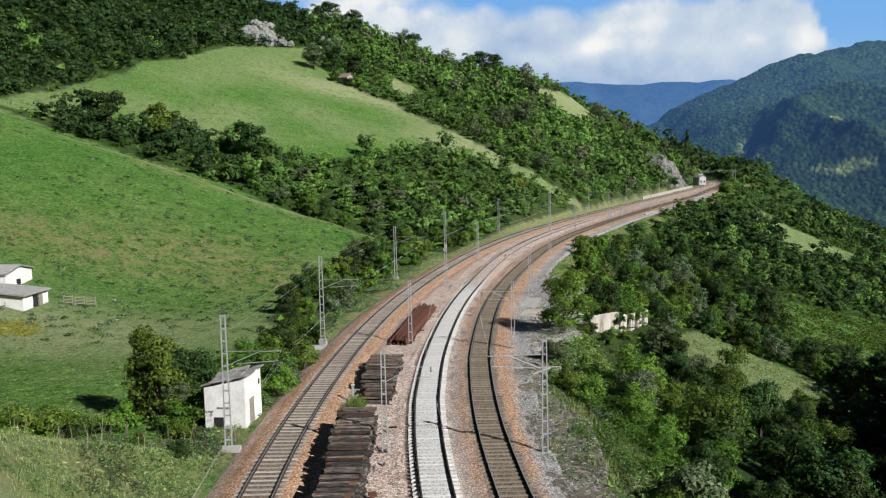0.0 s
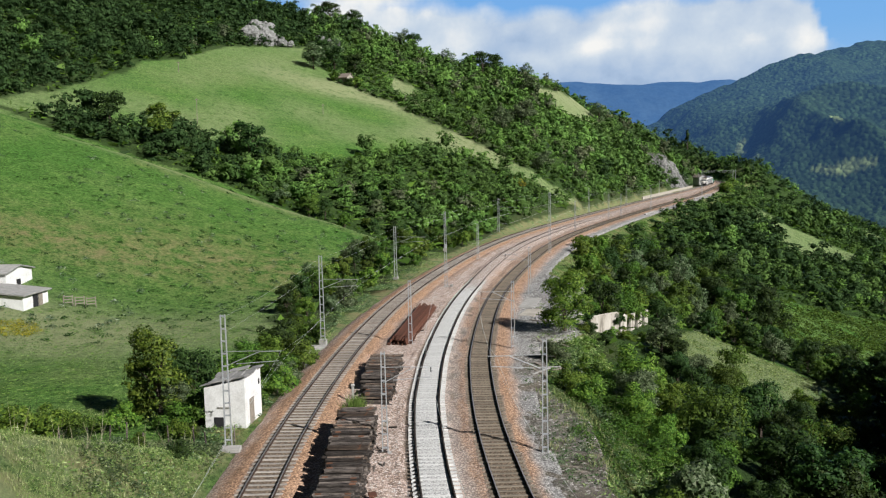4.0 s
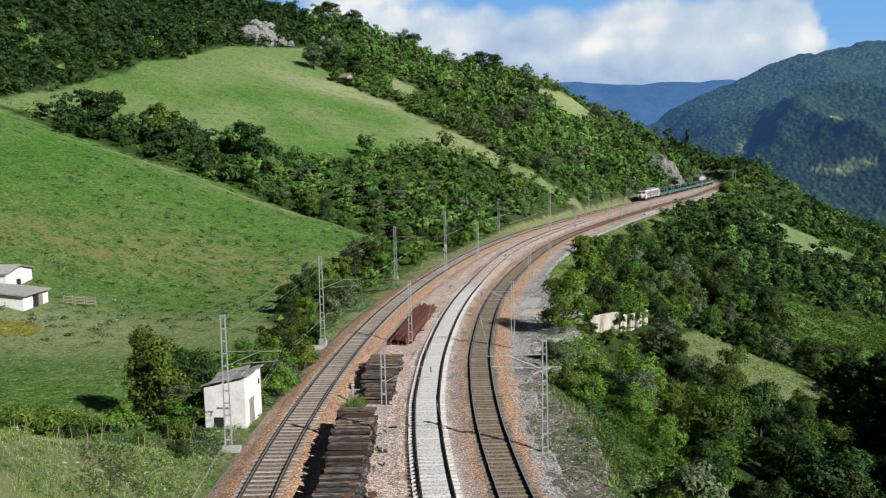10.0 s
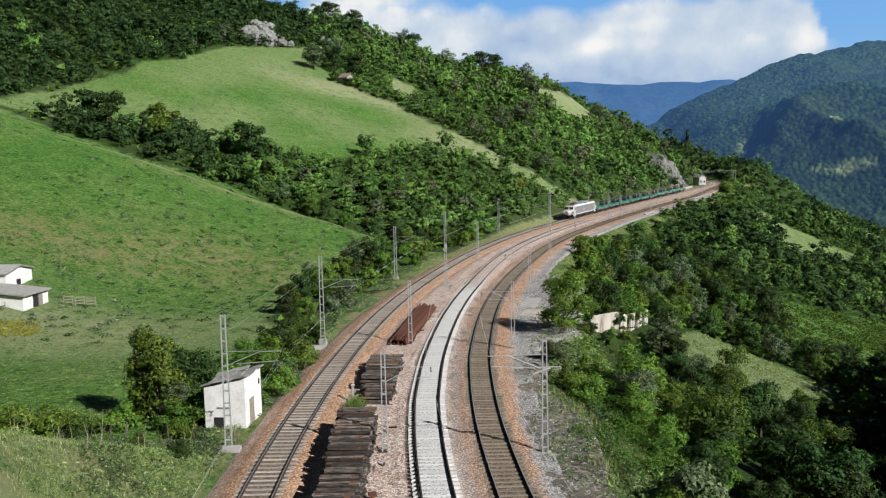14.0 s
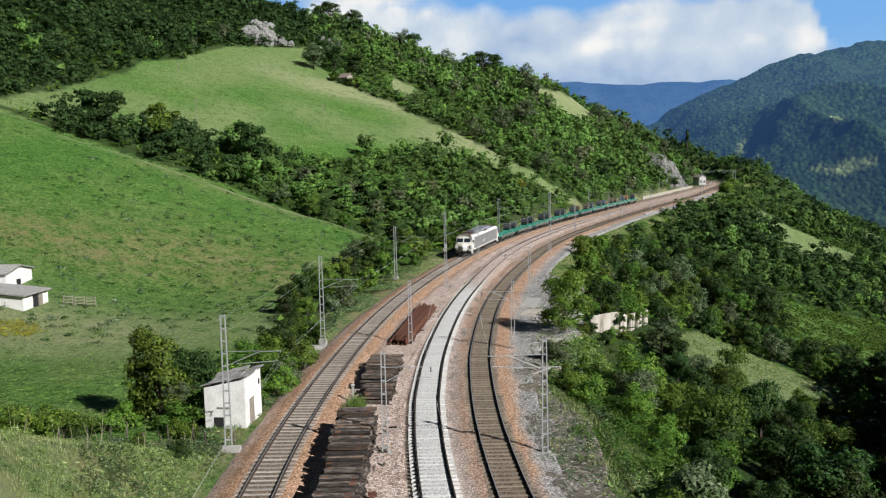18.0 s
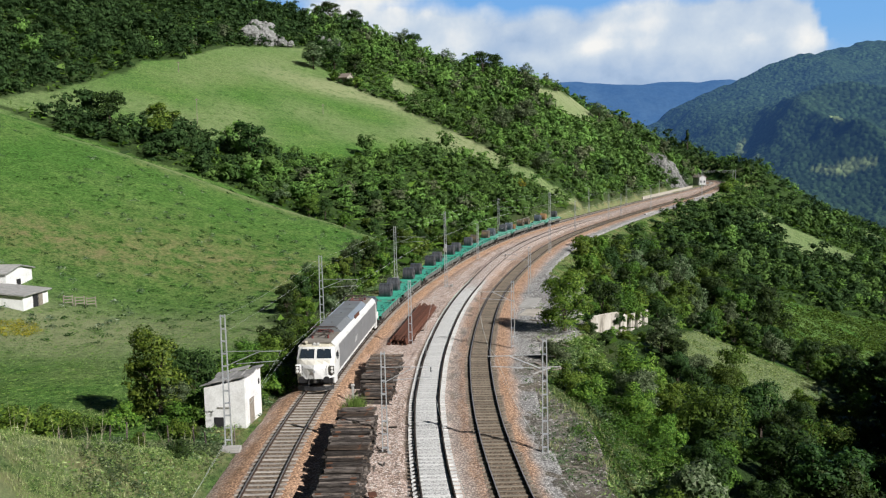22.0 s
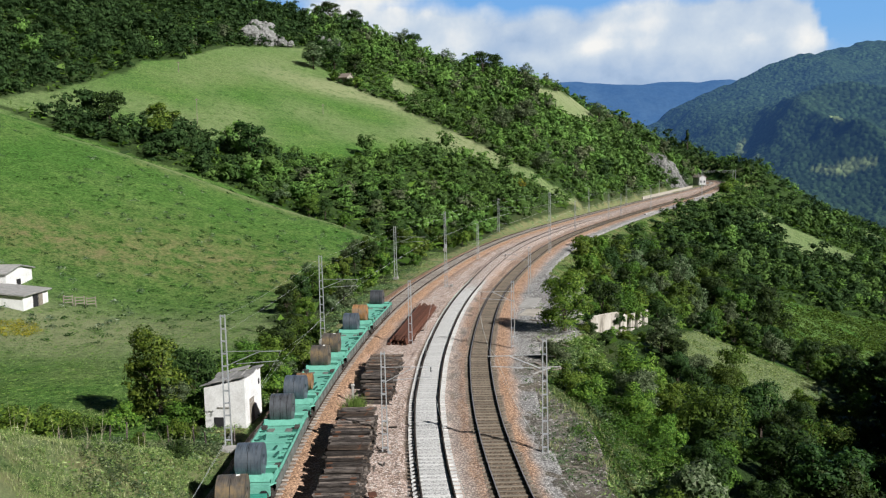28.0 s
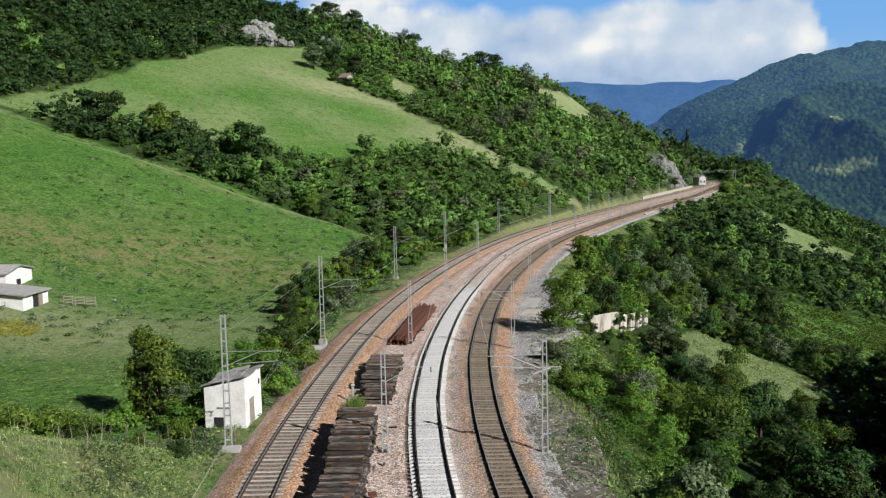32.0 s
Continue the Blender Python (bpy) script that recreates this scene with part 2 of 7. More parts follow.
def prism(bm, outline, y0, y1, m=None):
    """An outline in x and z, drawn out along y."""
    a = [bm.verts.new((x, y0, z)) for x, z in outline]
    b = [bm.verts.new((x, y1, z)) for x, z in outline]
    n = len(a)
    bm.faces.new(a)
    bm.faces.new(b[::-1])
    for i in range(n):
        bm.faces.new((a[i], b[i], b[(i + 1) % n], a[(i + 1) % n]))
    if m:
        bmesh.ops.transform(bm, matrix=m, verts=a + b)
    bmesh.ops.recalc_face_normals(bm, faces=bm.faces[:])
    return bm


# ---- plan: the line of the left track, by its heading along the way ----
KNOTS = (-320, -250, 0, 40, 70, 100, 140, 180, 220, 300, 400, 425, 450, 480, 510, 560, 620, 900)
HEADING = (-12, -12, -6.5, 2.2, 6.3, 11.3, 15.6, 22.4, 25.0, 26.6, 26.0, 26.5, 24, 15, 4, -45, -80, -80)
LINE_S = np.arange(-300, 860, 0.5)
LINE_H = np.radians(np.interp(LINE_S, KNOTS, HEADING))
LINE = np.stack([np.cumsum(np.sin(LINE_H)), np.cumsum(np.cos(LINE_H))], 1) * 0.5
LINE += np.array([-8.5, 20.0]) - LINE[600]
MID_OFF = ((-300, 0, 22, 28, 35, 42, 55, 80, 100, 135, 190, 235, 290, 900), (-12.0, -10.6, -9.65, -9.3, -8.9, -8.5, -8.15, -7.85, -7.6, -6.6, -6.2, -5.6, -4.6, -4.6))
RIGHT_OFF = ((-300, 0, 21, 28, 35, 43, 55, 90, 150, 340, 440, 520, 900), (-16, -14.6, -13.7, -13.35, -13.0, -12.65, -12.2, -11.85, -11.9, -12.0, -6.0, -4.6, -4.6))


def bed_edge(s):
    """How far right of the line the ballast reaches."""
    return np.interp(s, (340, 445), (17.2, 9.0))


def on_line(s, u=0.0):
    """x, y and heading at s along the line, u metres to its left."""
    x, y, h = np.interp(s, LINE_S, LINE[:, 0]), np.interp(s, LINE_S, LINE[:, 1]), np.interp(s, LINE_S, LINE_H)
    return x - u * np.cos(h), y + u * np.sin(h), h


def line_coords(x, y):
    """s and u of places, for flat arrays."""
    c, ss, hh = LINE[::6], LINE_S[::6], LINE_H[::6]
    s, u = np.empty(len(x)), np.empty(len(x))
    for i in range(0, len(x), 20000):
        px, py = x[i:i + 20000], y[i:i + 20000]
        n = ((px[:, None] - c[:, 0]) ** 2 + (py[:, None] - c[:, 1]) ** 2).argmin(1)
        dx, dy, h = px - c[n, 0], py - c[n, 1], hh[n]
        s[i:i + 20000] = ss[n] + dx * np.sin(h) + dy * np.cos(h)
        u[i:i + 20000] = -dx * np.cos(h) + dy * np.sin(h)
    return s, u


# ---- lie of the land ----
def lattice(x, y, cell, seed):
    """Smooth value noise, -1 to 1."""
    x, y = x / cell + seed * 17.3, y / cell - seed * 9.1
    i, j = np.floor(x), np.floor(y)
    fx, fy = x - i, y - j
    fx, fy = fx * fx * (3 - 2 * fx), fy * fy * (3 - 2 * fy)

    def at(a, b):
        return np.modf(np.abs(np.sin(a * 127.1 + b * 311.7 + seed * 74.7) * 43758.5453))[0] * 2 - 1
    return (at(i, j) * (1 - fx) + at(i + 1, j) * fx) * (1 - fy) + (at(i, j + 1) * (1 - fx) + at(i + 1, j + 1) * fx) * fy


def s_max(a, b, k):
    return 0.5 * (a + b + np.sqrt((a - b) ** 2 + k * k))


def s_min(a, b, k):
    return 0.5 * (a + b - np.sqrt((a - b) ** 2 + k * k))


def step(a, b, v):
    t = np.clip((v - a) / (b - a), 0, 1)
    return t * t * (3 - 2 * t)


def land(x, y):
    """Height of the ground, and its s and u."""
    x, y = np.asarray(x, float).ravel(), np.asarray(y, float).ravel()
    s, u = line_coords(x, y)
    # the lower meadow: a spur with its crest across the view, and a gully behind it
    lower = -0.28 * (x + 34) + 0.205 * (y - 113)
    cy = 157 - 0.22 * x
    crest = -0.28 * (x + 34) + 0.205 * (cy - 113)
    spur = s_min(lower, crest + 0.4 * (cy - y), 3.0)
    # the upper meadow and the wooded hill, up to its ridge
    upper = 19 - 0.2874 * (x + 40) + 0.2865 * (y - 215)
    ridge = np.interp(x, (-400, -62, -8, 40, 100, 150, 220, 400), (190, 92, 60, 46, 43, 38, 24, -20)) - 0.3 * (y - 420 - 0.35 * (x + 62))
    hill = s_min(upper, ridge, 6.0)
    z = s_max(s_max(spur, hill, 2.5), -1.0 + 0 * x, 2.0)
    # grass bank in the foreground
    bank = 1.2 + 0.10 * np.clip(-13 - x, 0, 40) + 0.42 * (44.5 - y)
    z = s_max(z, np.minimum(bank, 14), 1.0)
    z = z + 0.9 * lattice(x, y, 38, 1) + 0.35 * lattice(x, y, 13, 2) + 0.10 * lattice(x, y, 3.5, 3)
    # the railway's bench, cut into the slope
    yard = 10.5 * step(398, 412, s) * (1 - step(480, 498, s))
    left = -0.45 + np.clip(u - 4.2 - yard, 0, 900) * 0.85
    z = np.where(u > 0, s_min(z, left, 0.3), z)
    edge = 16.9 + 2.2 * (1 - step(40, 50, s)) + 5.0 * step(62, 72, s) * (1 - step(98, 110, s)) - 1.5 * step(120, 160, s) - 8.0 * step(350, 445, s)
    d = np.clip(-u - edge, 0, 5000)
    right = -0.45 - 0.36 * np.minimum(d, 320) + (0.8 * lattice(x, y, 22, 4) + 2.0 * lattice(x, y, 60, 5)) * np.clip(d / 20, 0, 1)
    right = np.where(d > 0, right, -0.45)
    # beyond the bend the line has a hill on its outer side too
    w = step(462, 500, s) * step(270, 190, x)
    right = right * (1 - w) + w * (-0.45 + np.minimum(0.62 * np.clip(-u - 8, 0, 400), 27 - 0.75 * (np.clip(x, 138, 300) - 152)) + 1.0 * lattice(x, y, 18, 6) * np.clip((-u - 8) / 10, 0, 1))
    z = np.where(u > 0, z, right)
    z = np.where((u < 3.0) & (u > -bed_edge(s) + 0.9) & (s > -130) & (s < 690), np.minimum(z, -0.9), z)
    return z, s, u


def ground_at(x, y):
    return float(land([x], [y])[0][0])


# ---- ground ----
UPPER_MEADOW = [(-140, 185), (-100, 200), (-88, 260), (-71, 318), (-53, 348), (-36, 306), (-15, 296), (4, 278), (14, 273), (28, 254), (8, 258), (-13, 240), (-32, 219), (-43, 213), (-63, 210), (-78, 200)]
GLADES = [[(21, 92), (34, 113), (47, 101), (38, 84), (28, 84)], [(60, 172), (98, 184), (82, 144), (53, 129)], [(112, 326), (127, 345), (131, 318), (140, 315), (146, 300), (126, 268), (110, 256), (106, 268), (112, 299)], [(182, 410), (197, 416), (211, 430), (210, 402), (192, 364), (180, 360)]]
STRIPS = [[(4, 278), (17, 270), (24, 263), (32, 261), (42, 266), (43, 260), (34, 254), (25, 249), (17, 251), (10, 262)], [(-20, 342), (-7, 327), (-3, 314), (-8, 302), (-17, 312)], [(40, 400), (52, 404), (70, 424), (86, 452), (78, 410), (66, 384), (50, 362), (40, 370)]]


def inside(x, y, poly):
    hit = np.zeros(len(x), bool)
    for (ax, ay), (bx, by) in zip(poly, poly[1:] + poly[:1]):
        if ay != by:
            hit ^= ((ay > y) != (by > y)) & (x < (bx - ax) * (y - ay) / (by - ay) + ax)
    return hit


def open_land(x, y, s, u):
    """Where grass grows and no trees do."""
    wob = 2.5 * lattice(x, y, 9, 8)
    cy = 157 - 0.22 * x
    fringe = 9.0 + 6 * step(60, 95, s) + wob
    low = (u > fringe) & (y < cy + 15 + 0.3 * wob) & (y > 20) & (x < 0)
    gl = inside(x + wob, y + wob, UPPER_MEADOW)
    for g in GLADES:
        gl |= inside(x + wob * 0.5, y + wob * 0.5, g)
    for g in STRIPS:
        gl |= inside(x + wob * 0.3, y + wob * 0.3, g)
    return low | gl | ((x < -5) & (y < 57) & (u > 0))


def axis(lo, hi, a, b, fine, grow):
    """Grid lines, fine between a and b and ever wider outside."""
    mid = list(np.arange(a, b, fine))
    up, v, d = [], b, fine
    while v < hi:
        up.append(v)
        d *= 1 + grow
        v += d
    dn, v, d = [], a, fine
    while v > lo:
        d *= 1 + grow
        v -= d
        dn.append(v)
    return np.array(dn[::-1] + mid + up)


def fast_mesh(name, verts, quads, mats, smooth=False):
    me = bpy.data.meshes.new(name)
    n, k = np.shape(quads)
    me.vertices.add(len(verts))
    me.vertices.foreach_set("co", np.asarray(verts, np.float32).ravel())
    me.loops.add(n * k)
    me.loops.foreach_set("vertex_index", np.asarray(quads, np.int32).ravel())
    me.polygons.add(n)
    me.polygons.foreach_set("loop_start", np.arange(0, n * k, k, dtype=np.int32))
    me.polygons.foreach_set("use_smooth", np.full(n, smooth))
    for m in mats:
        me.materials.append(m)
    me.update(calc_edges=True)
    return me


def grid_quads(rows, cols):
    i = np.arange(rows * cols).reshape(rows, cols)
    return np.stack([i[:-1, :-1], i[:-1, 1:], i[1:, 1:], i[1:, :-1]], -1).reshape(-1, 4)


def set_attr(me, name, values):
    me.attributes.new(name, "FLOAT", "POINT").data.foreach_set("value", np.asarray(values, np.float32))


def build_ground():
    gx, gy = axis(-4200, 4200, -65, 55, 1.0, 0.04), axis(-1500, 4800, 38, 200, 1.0, 0.03)
    X, Y = np.meshgrid(gx, gy)
    x, y = X.ravel(), Y.ravel()
    z, s, u = land(x, y)
    meadow = open_land(x, y, s, u)
    edge = 17.5
    rail = (u < 5.5) & (u > -edge - 5)
    wood_floor_shade = (~meadow & ~rail).astype(float)
    me = fast_mesh("ground", np.stack([x, y, z], 1), grid_quads(len(gy), len(gx)), [GRASS], True)
    n = lattice(x, y, 17, 11)
    scrub = np.exp(-((x + 27) / 26) ** 2 - ((y - 128) / 12) ** 2) + np.exp(-((x + 58) / 20) ** 2 - ((y - 120) / 7) ** 2)
    brow = np.exp(-((x - 12) / 16) ** 2 - ((y - 268) / 14) ** 2) + 0.8 * np.exp(-((x + 20) / 22) ** 2 - ((y - 296) / 10) ** 2)
    foot = np.exp(-((y - 90) / 12) ** 2) * (x < -14) * (x > -60) * (0.8 + 0.6 * n)
    bank = (y < 55) & (x < -8) & (u > 3)
    for g in STRIPS:
        brow = np.maximum(brow, 0.5 * inside(x, y, g))
    brow = np.maximum(brow, 0.6 * inside(x, y, GLADES[0]))
    for g in GLADES[2:]:
        brow = np.maximum(brow, 0.45 * inside(x, y, g))
    side = 0.7 * (u > 3) * (u < 9) * (s > 50)
    dry = np.clip(side + brow * 1.2 + foot + 0.75 * bank + (0.36 + 0.4 * n) * step(19, 26, z) * (y > 190) + 0.75 * np.exp(-((y - 157 + 0.22 * x) / 2.2) ** 2) * (x < 0) * (x > -75), 0, 1)
    bare = np.clip(0.25 * (np.abs(y - 156 + 0.22 * x) < 4) * (x < 0) * (x > -60) + 0.8 * bank * step(0.25, 0.5, lattice(x, y, 2.7, 88)) + scrub * 0.75 + 0.8 * (np.abs(u - 5.5) < 2.5) + 0.8 * ((u < -15.5) & (u > -edge - 8)), 0, 1)
    for nm, v in (("dry", dry), ("bare", bare), ("wood_floor_shade", wood_floor_shade * 0.85)):
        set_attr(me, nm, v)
    tagged(new("ground", me), "green meadow slopes and wooded ground round the railway", "ground", kind="structure")


build_ground()


def build_ballast():
    ss = np.concatenate([np.arange(-140, 10, 4.0), np.arange(10, 130, 0.5), np.arange(130, 300, 1.2), np.arange(300, 700, 3.0)])
    uu = np.arange(4.7, -17.2, -0.3)
    S, U = np.meshgrid(ss, uu, indexing="ij")
    s, u = S.ravel(), U.ravel()
    u = np.where(u < -4, -4 + (u + 4) * (bed_edge(s) - 4) / 13.2, u)
    x, y, h = on_line(s, u)
    mid, right = np.interp(s, *MID_OFF), np.interp(s, *RIGHT_OFF)
    dl, dm, dr = np.abs(u), np.abs(u - mid), np.abs(u - right)
    near = np.minimum(np.minimum(dl, dm), dr)
    z = -0.19 + 0.02 * (dm < 0.8) - 0.07 * step(0.8, 1.0, dm) * (dm < 2.5) - np.where(u < -2.5, 0.12, 0.24) * step(1.45, 2.5, near) - 0.10 * step(2.0, 2.8, u) - 0.62 * np.clip(u - 2.7, 0, 3) - 0.08 * step(14.5, 17, -u) - 0.15 * step(0.98, 1.06, dm) * (dm < 1.65) * (u > mid) * (s < 106) + 0.12 * step(92, 106, s + 3 * lattice(x, y, 2.0, 28)) * (dm < 1.6)
    bumpy = step(1.5, 2.2, near)
    z += bumpy * (0.07 * lattice(x, y, 1.7, 21) + 0.035 * lattice(x, y, 0.6, 22))
    z += 0.22 * bumpy * np.clip(lattice(x, y, 5.5, 23), 0, 1) * (u < -3) * (u > right)
    z = np.where((u > 4.5) | (u < -bed_edge(s) + 0.5), z - 0.35, z)
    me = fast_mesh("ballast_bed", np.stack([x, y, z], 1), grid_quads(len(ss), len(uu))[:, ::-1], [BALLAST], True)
    wob = 0.35 * lattice(x, y, 2.2, 25)
    rust = np.clip(step(3.4, 1.7, dl + wob) * (dl > 1.25) * 0.95 + step(3.6, 1.9, dr + wob) * (dr > 1.25) * 0.9, 0, 1)
    rust *= np.where(u > mid + 3, 1, np.where(u > right + 1, 0.65, 1))
    rust = np.maximum(rust, 0.45 * step(75, 110, s) * (1 - 0.7 * step(150, 240, s)) * (u > -3.4 - 2 * wob) * (u < 4))
    brown = np.clip((dl < 1.25) * 0.95 + (dr < 1.25) * 1.0 + step(170, 260, s) * 0.3, 0, 1)
    pale = np.clip(step(1.05, 0.85, dm) * (1 - 0.85 * step(90, 106, s + 4 * wob)) + step(0.42, 0.1, np.abs(u - mid + 1.4 + 0.3 * wob)) * 0.3 * (1 - step(90, 110, s)), 0, 1)
    grey = np.clip(step(-14.6, -15.6, u + wob) * 0.95 + step(0.5, 0.1, np.abs(u - (mid + right) / 2 - 0.1 + wob)) * 0.5 * (s < 70), 0, 1)
    # brown also paints shadow into the gaps at the middle track's left sleeper ends
    brown = np.clip(brown + step(0.4, 0.1, np.abs(u - (mid + right) / 2 - 0.5 + 1.4 * wob)) * step(-0.1, 0.3, lattice(x, y, 1.1, 27)) * 0.95 * (s < 90) + 0.85 * (dm > 1.0) * (dm < 1.5) * (u > mid) * (s < 106), 0, 1)
    for nm, v in (("rust", rust), ("brown", brown), ("pale", pale), ("grey", grey)):
        set_attr(me, nm, v)
    tagged(new("ballast_bed", me), "pinkish and rusty broken stone ballast under the tracks", "ballast", kind="structure")


build_ballast()

# grey yard beside the right-hand track
def build_yard():
    ss, vv = np.arange(14, 112, 0.6), np.arange(0, 7.6, 0.4)
    S, V = np.meshgrid(ss, vv, indexing="ij")
    s, v = S.ravel(), V.ravel()
    u = -15.2 - v * np.clip(np.interp(s, (14, 40, 48, 60, 70, 100, 110, 112), (0.55, 0.6, 0.34, 0.34, 1.0, 1.0, 0.3, 0.2)) + 0.10 * lattice(s, s * 0, 4, 33), 0.12, 1.1)
    x, y, h = on_line(s, u)
    z = -0.36 + 0.06 * lattice(x, y, 2.3, 31) + 0.05 * lattice(x, y, 0.9, 32) - 0.5 * step(6.8, 7.2, v)
    me = fast_mesh("yard", np.stack([x, y, z], 1), grid_quads(len(ss), len(vv))[:, ::-1], [YARD_SOIL], True)
    set_attr(me, "grey", np.clip(1.0 - 0.8 * step(62, 50, s) + 0.3 * lattice(x, y, 2.0, 36), 0, 1))
    tagged(new("gravel_yard", me), "grey gravel yard beside the railway", "yard", kind="structure")


build_yard()


# ---- tracks ----
def track(name, offs, rail_mat, sleeper_mat, label, s0, s1, length=2.6, pitch=0.6):
    root = thing(name, Matrix(), label, "railway track", kind="structure")
    ss = np.concatenate([np.arange(s0, 140, 1.0), np.arange(140, s1, 2.5)])
    off = np.interp(ss, *offs)
    prof = [(-0.035, 0), (0.035, 0), (0.035, -0.035), (0.012, -0.05), (0.012, -0.13), (0.065, -0.15), (0.065, -0.165), (-0.065, -0.165), (-0.065, -0.15), (-0.012, -0.13), (-0.012, -0.05), (-0.035, -0.035)]
    for side in (0.87, -0.87):
        vs, fs, n = [], [], len(prof)
        for s, o in zip(ss, off):
            for a, z in prof:
                x, y, h = on_line(s, o + side + a)
                vs.append((x, y, z))
        for i in range(len(ss) - 1):
            for k in range(n):
                a, b = i * n + k, i * n + (k + 1) % n
                fs.append((a, b, b + n, a + n))
        me = mesh_of("rail", vs, fs, [rail_mat, rail_mat if rail_mat == RAIL_NEW else RAIL_HEAD])
        me.polygons.foreach_set("material_index", [1 if k % n == 0 else 0 for k in range(len(fs))])
        part("rail", me, None, root)
    bm = bmesh.new()
    box(bm, -length / 2, length / 2, -0.11, 0.11, -0.30, -0.158)
    bmesh.ops.bevel(bm, geom=[e for e in bm.edges if all(v.co.z > -0.2 for v in e.verts)], offset=0.025, segments=1, affect="EDGES")
    me = bpy.data.meshes.new("sleeper")
    bm.to_mesh(me)
    bm.free()
    me.materials.append(sleeper_mat)
    co = np.array([v.co[:] for v in me.vertices])
    fc = [list(p.vertices) for p in me.polygons]
    rest_v, rest_f, k = [], [], 0
    rng = random.Random(5)
    s = s0
    while s < s1:
        x, y, h = on_line(s, np.interp(s, *offs))
        turn = -math.degrees(h) + rng.uniform(-0.8, 0.8)
        m = pose(x, y, rng.uniform(-0.008, 0.008), 0, 0, turn)
        if 20 < s < 195 and k < 295:
            part("sleeper", me, None, root, "", m)
            k += 1
        else:
            b = len(rest_v) * len(co)
            rest_v.append(co @ np.array(m.to_3x3()).T + np.array(m.translation))
            rest_f += [[i + b for i in f] for f in fc]
        s += pitch
    rest = mesh_of("sleepers_beyond", np.concatenate(rest_v), rest_f, sleeper_mat)
    tagged(part("sleepers_beyond", rest, None, root), kind="stuff")
    return root


TRACK_LEFT = track("railway_track", ((-300, 900), (0, 0)), RAIL_SIDE, SLEEPER_OLD, "rusty railway track on weathered grey sleepers", -140, 700, 2.6, 0.66)
TRACK_MID = track("railway_track", MID_OFF, RAIL_NEW, SLEEPER_NEW, "renewed railway track on pale white concrete sleepers", -60, 215, 2.6, 0.6)
TRACK_RIGHT = track("railway_track", RIGHT_OFF, RAIL_SIDE, SLEEPER_BROWN, "worn railway track on oily brown sleepers", -60, 500, 2.6, 0.66)


# ---- trees ----
def leaves(rng, lobes, count, size, ruffle=0.5, soft=0.36):
    """Leaf sprays on the shells of lobes (cx, cy, cz, rx, ry, rz): verts and quads."""
    lo = np.array(lobes, float)
    w = (lo[:, 3] * lo[:, 5])
    pick = rng.choice(len(lo), count, p=w / w.sum())
    d = rng.normal(size=(count, 3))
    d /= np.linalg.norm(d, axis=1)[:, None]
    d[:, 2] = np.where(d[:, 2] < -0.5, -d[:, 2] * 0.6, d[:, 2])
    r = 1 - np.abs(rng.normal(0, 0.25, count)) + rng.uniform(-0.05, 0.22, count)
    c = lo[pick, :3] + d * lo[pick, 3:] * r[:, None]
    nrm = d + rng.normal(0, ruffle, (count, 3)) + (0, 0, 0.3)
    nrm /= np.linalg.norm(nrm, axis=1)[:, None]
    a = np.cross(nrm, rng.normal(size=(count, 3)))
    a /= np.linalg.norm(a, axis=1)[:, None]
    b = np.cross(nrm, a)
    k = size * rng.uniform(0.55, 1.35, (count, 1))
    a, b = a * k, b * k * rng.uniform(0.4, 0.75, (count, 1))
    v = np.stack([c - a * rng.uniform(0.7, 1.2, (count, 1)) - b, c + a * rng.uniform(0.7, 1.2, (count, 1)) - b * 0.6, c + b * 1.5 + a * rng.uniform(-0.6, 0.6, (count, 1))], 1)
    n = np.repeat(nrm * (1 - soft) + soft * d + soft * c * (0.5, 0.5, 0.0) / lo[:, 3].max(), 3, 0)
    return v.reshape(-1, 3), np.arange(count * 3).reshape(-1, 3), n / np.linalg.norm(n, axis=1)[:, None]


def leaf_mesh(name, v, q, n, mat):
    """Leaves shaded as the soft mass of their crown."""
    me = fast_mesh(name, v, q, [mat], True)
    me.attributes.new("custom_normal", "FLOAT_VECTOR", "POINT").data.foreach_set("vector", np.asarray(n, np.float32).ravel())
    me.update()
    return me


def core(lobe, k):
    """The leafy inside of one lobe of a far crown."""
    bm = bmesh.new()
    bmesh.ops.create_icosphere(bm, subdivisions=1, radius=1.0)
    p = np.array([[v.co[:] for v in f.verts] for f in bm.faces]).reshape(-1, 3)
    bm.free()
    return np.array(lobe[:3]) + p * np.array(lobe[3:]) * k, p


def lobes_for(rng, h, r, base=0.25, n=9, heart=0.5):
    """An uneven crown: a loose heap of lobes."""
    out = [(0, 0, h * (0.55 + base * 0.3), r * heart, r * heart, h * 0.55 * heart)]
    for i in range(n):
        a, f = rng.uniform(0, 2 * math.pi), rng.uniform(base, 0.92)
        spread = r * 0.85 * math.sqrt(max(0.05, 1 - ((f - 0.5) / 0.55) ** 2)) * rng.uniform(0.5, 0.95)
        q = r * rng.uniform(0.2, 0.42)
        out.append((spread * math.cos(a), spread * math.sin(a), h * f, q, q, q * rng.uniform(0.7, 1.1)))
    return out


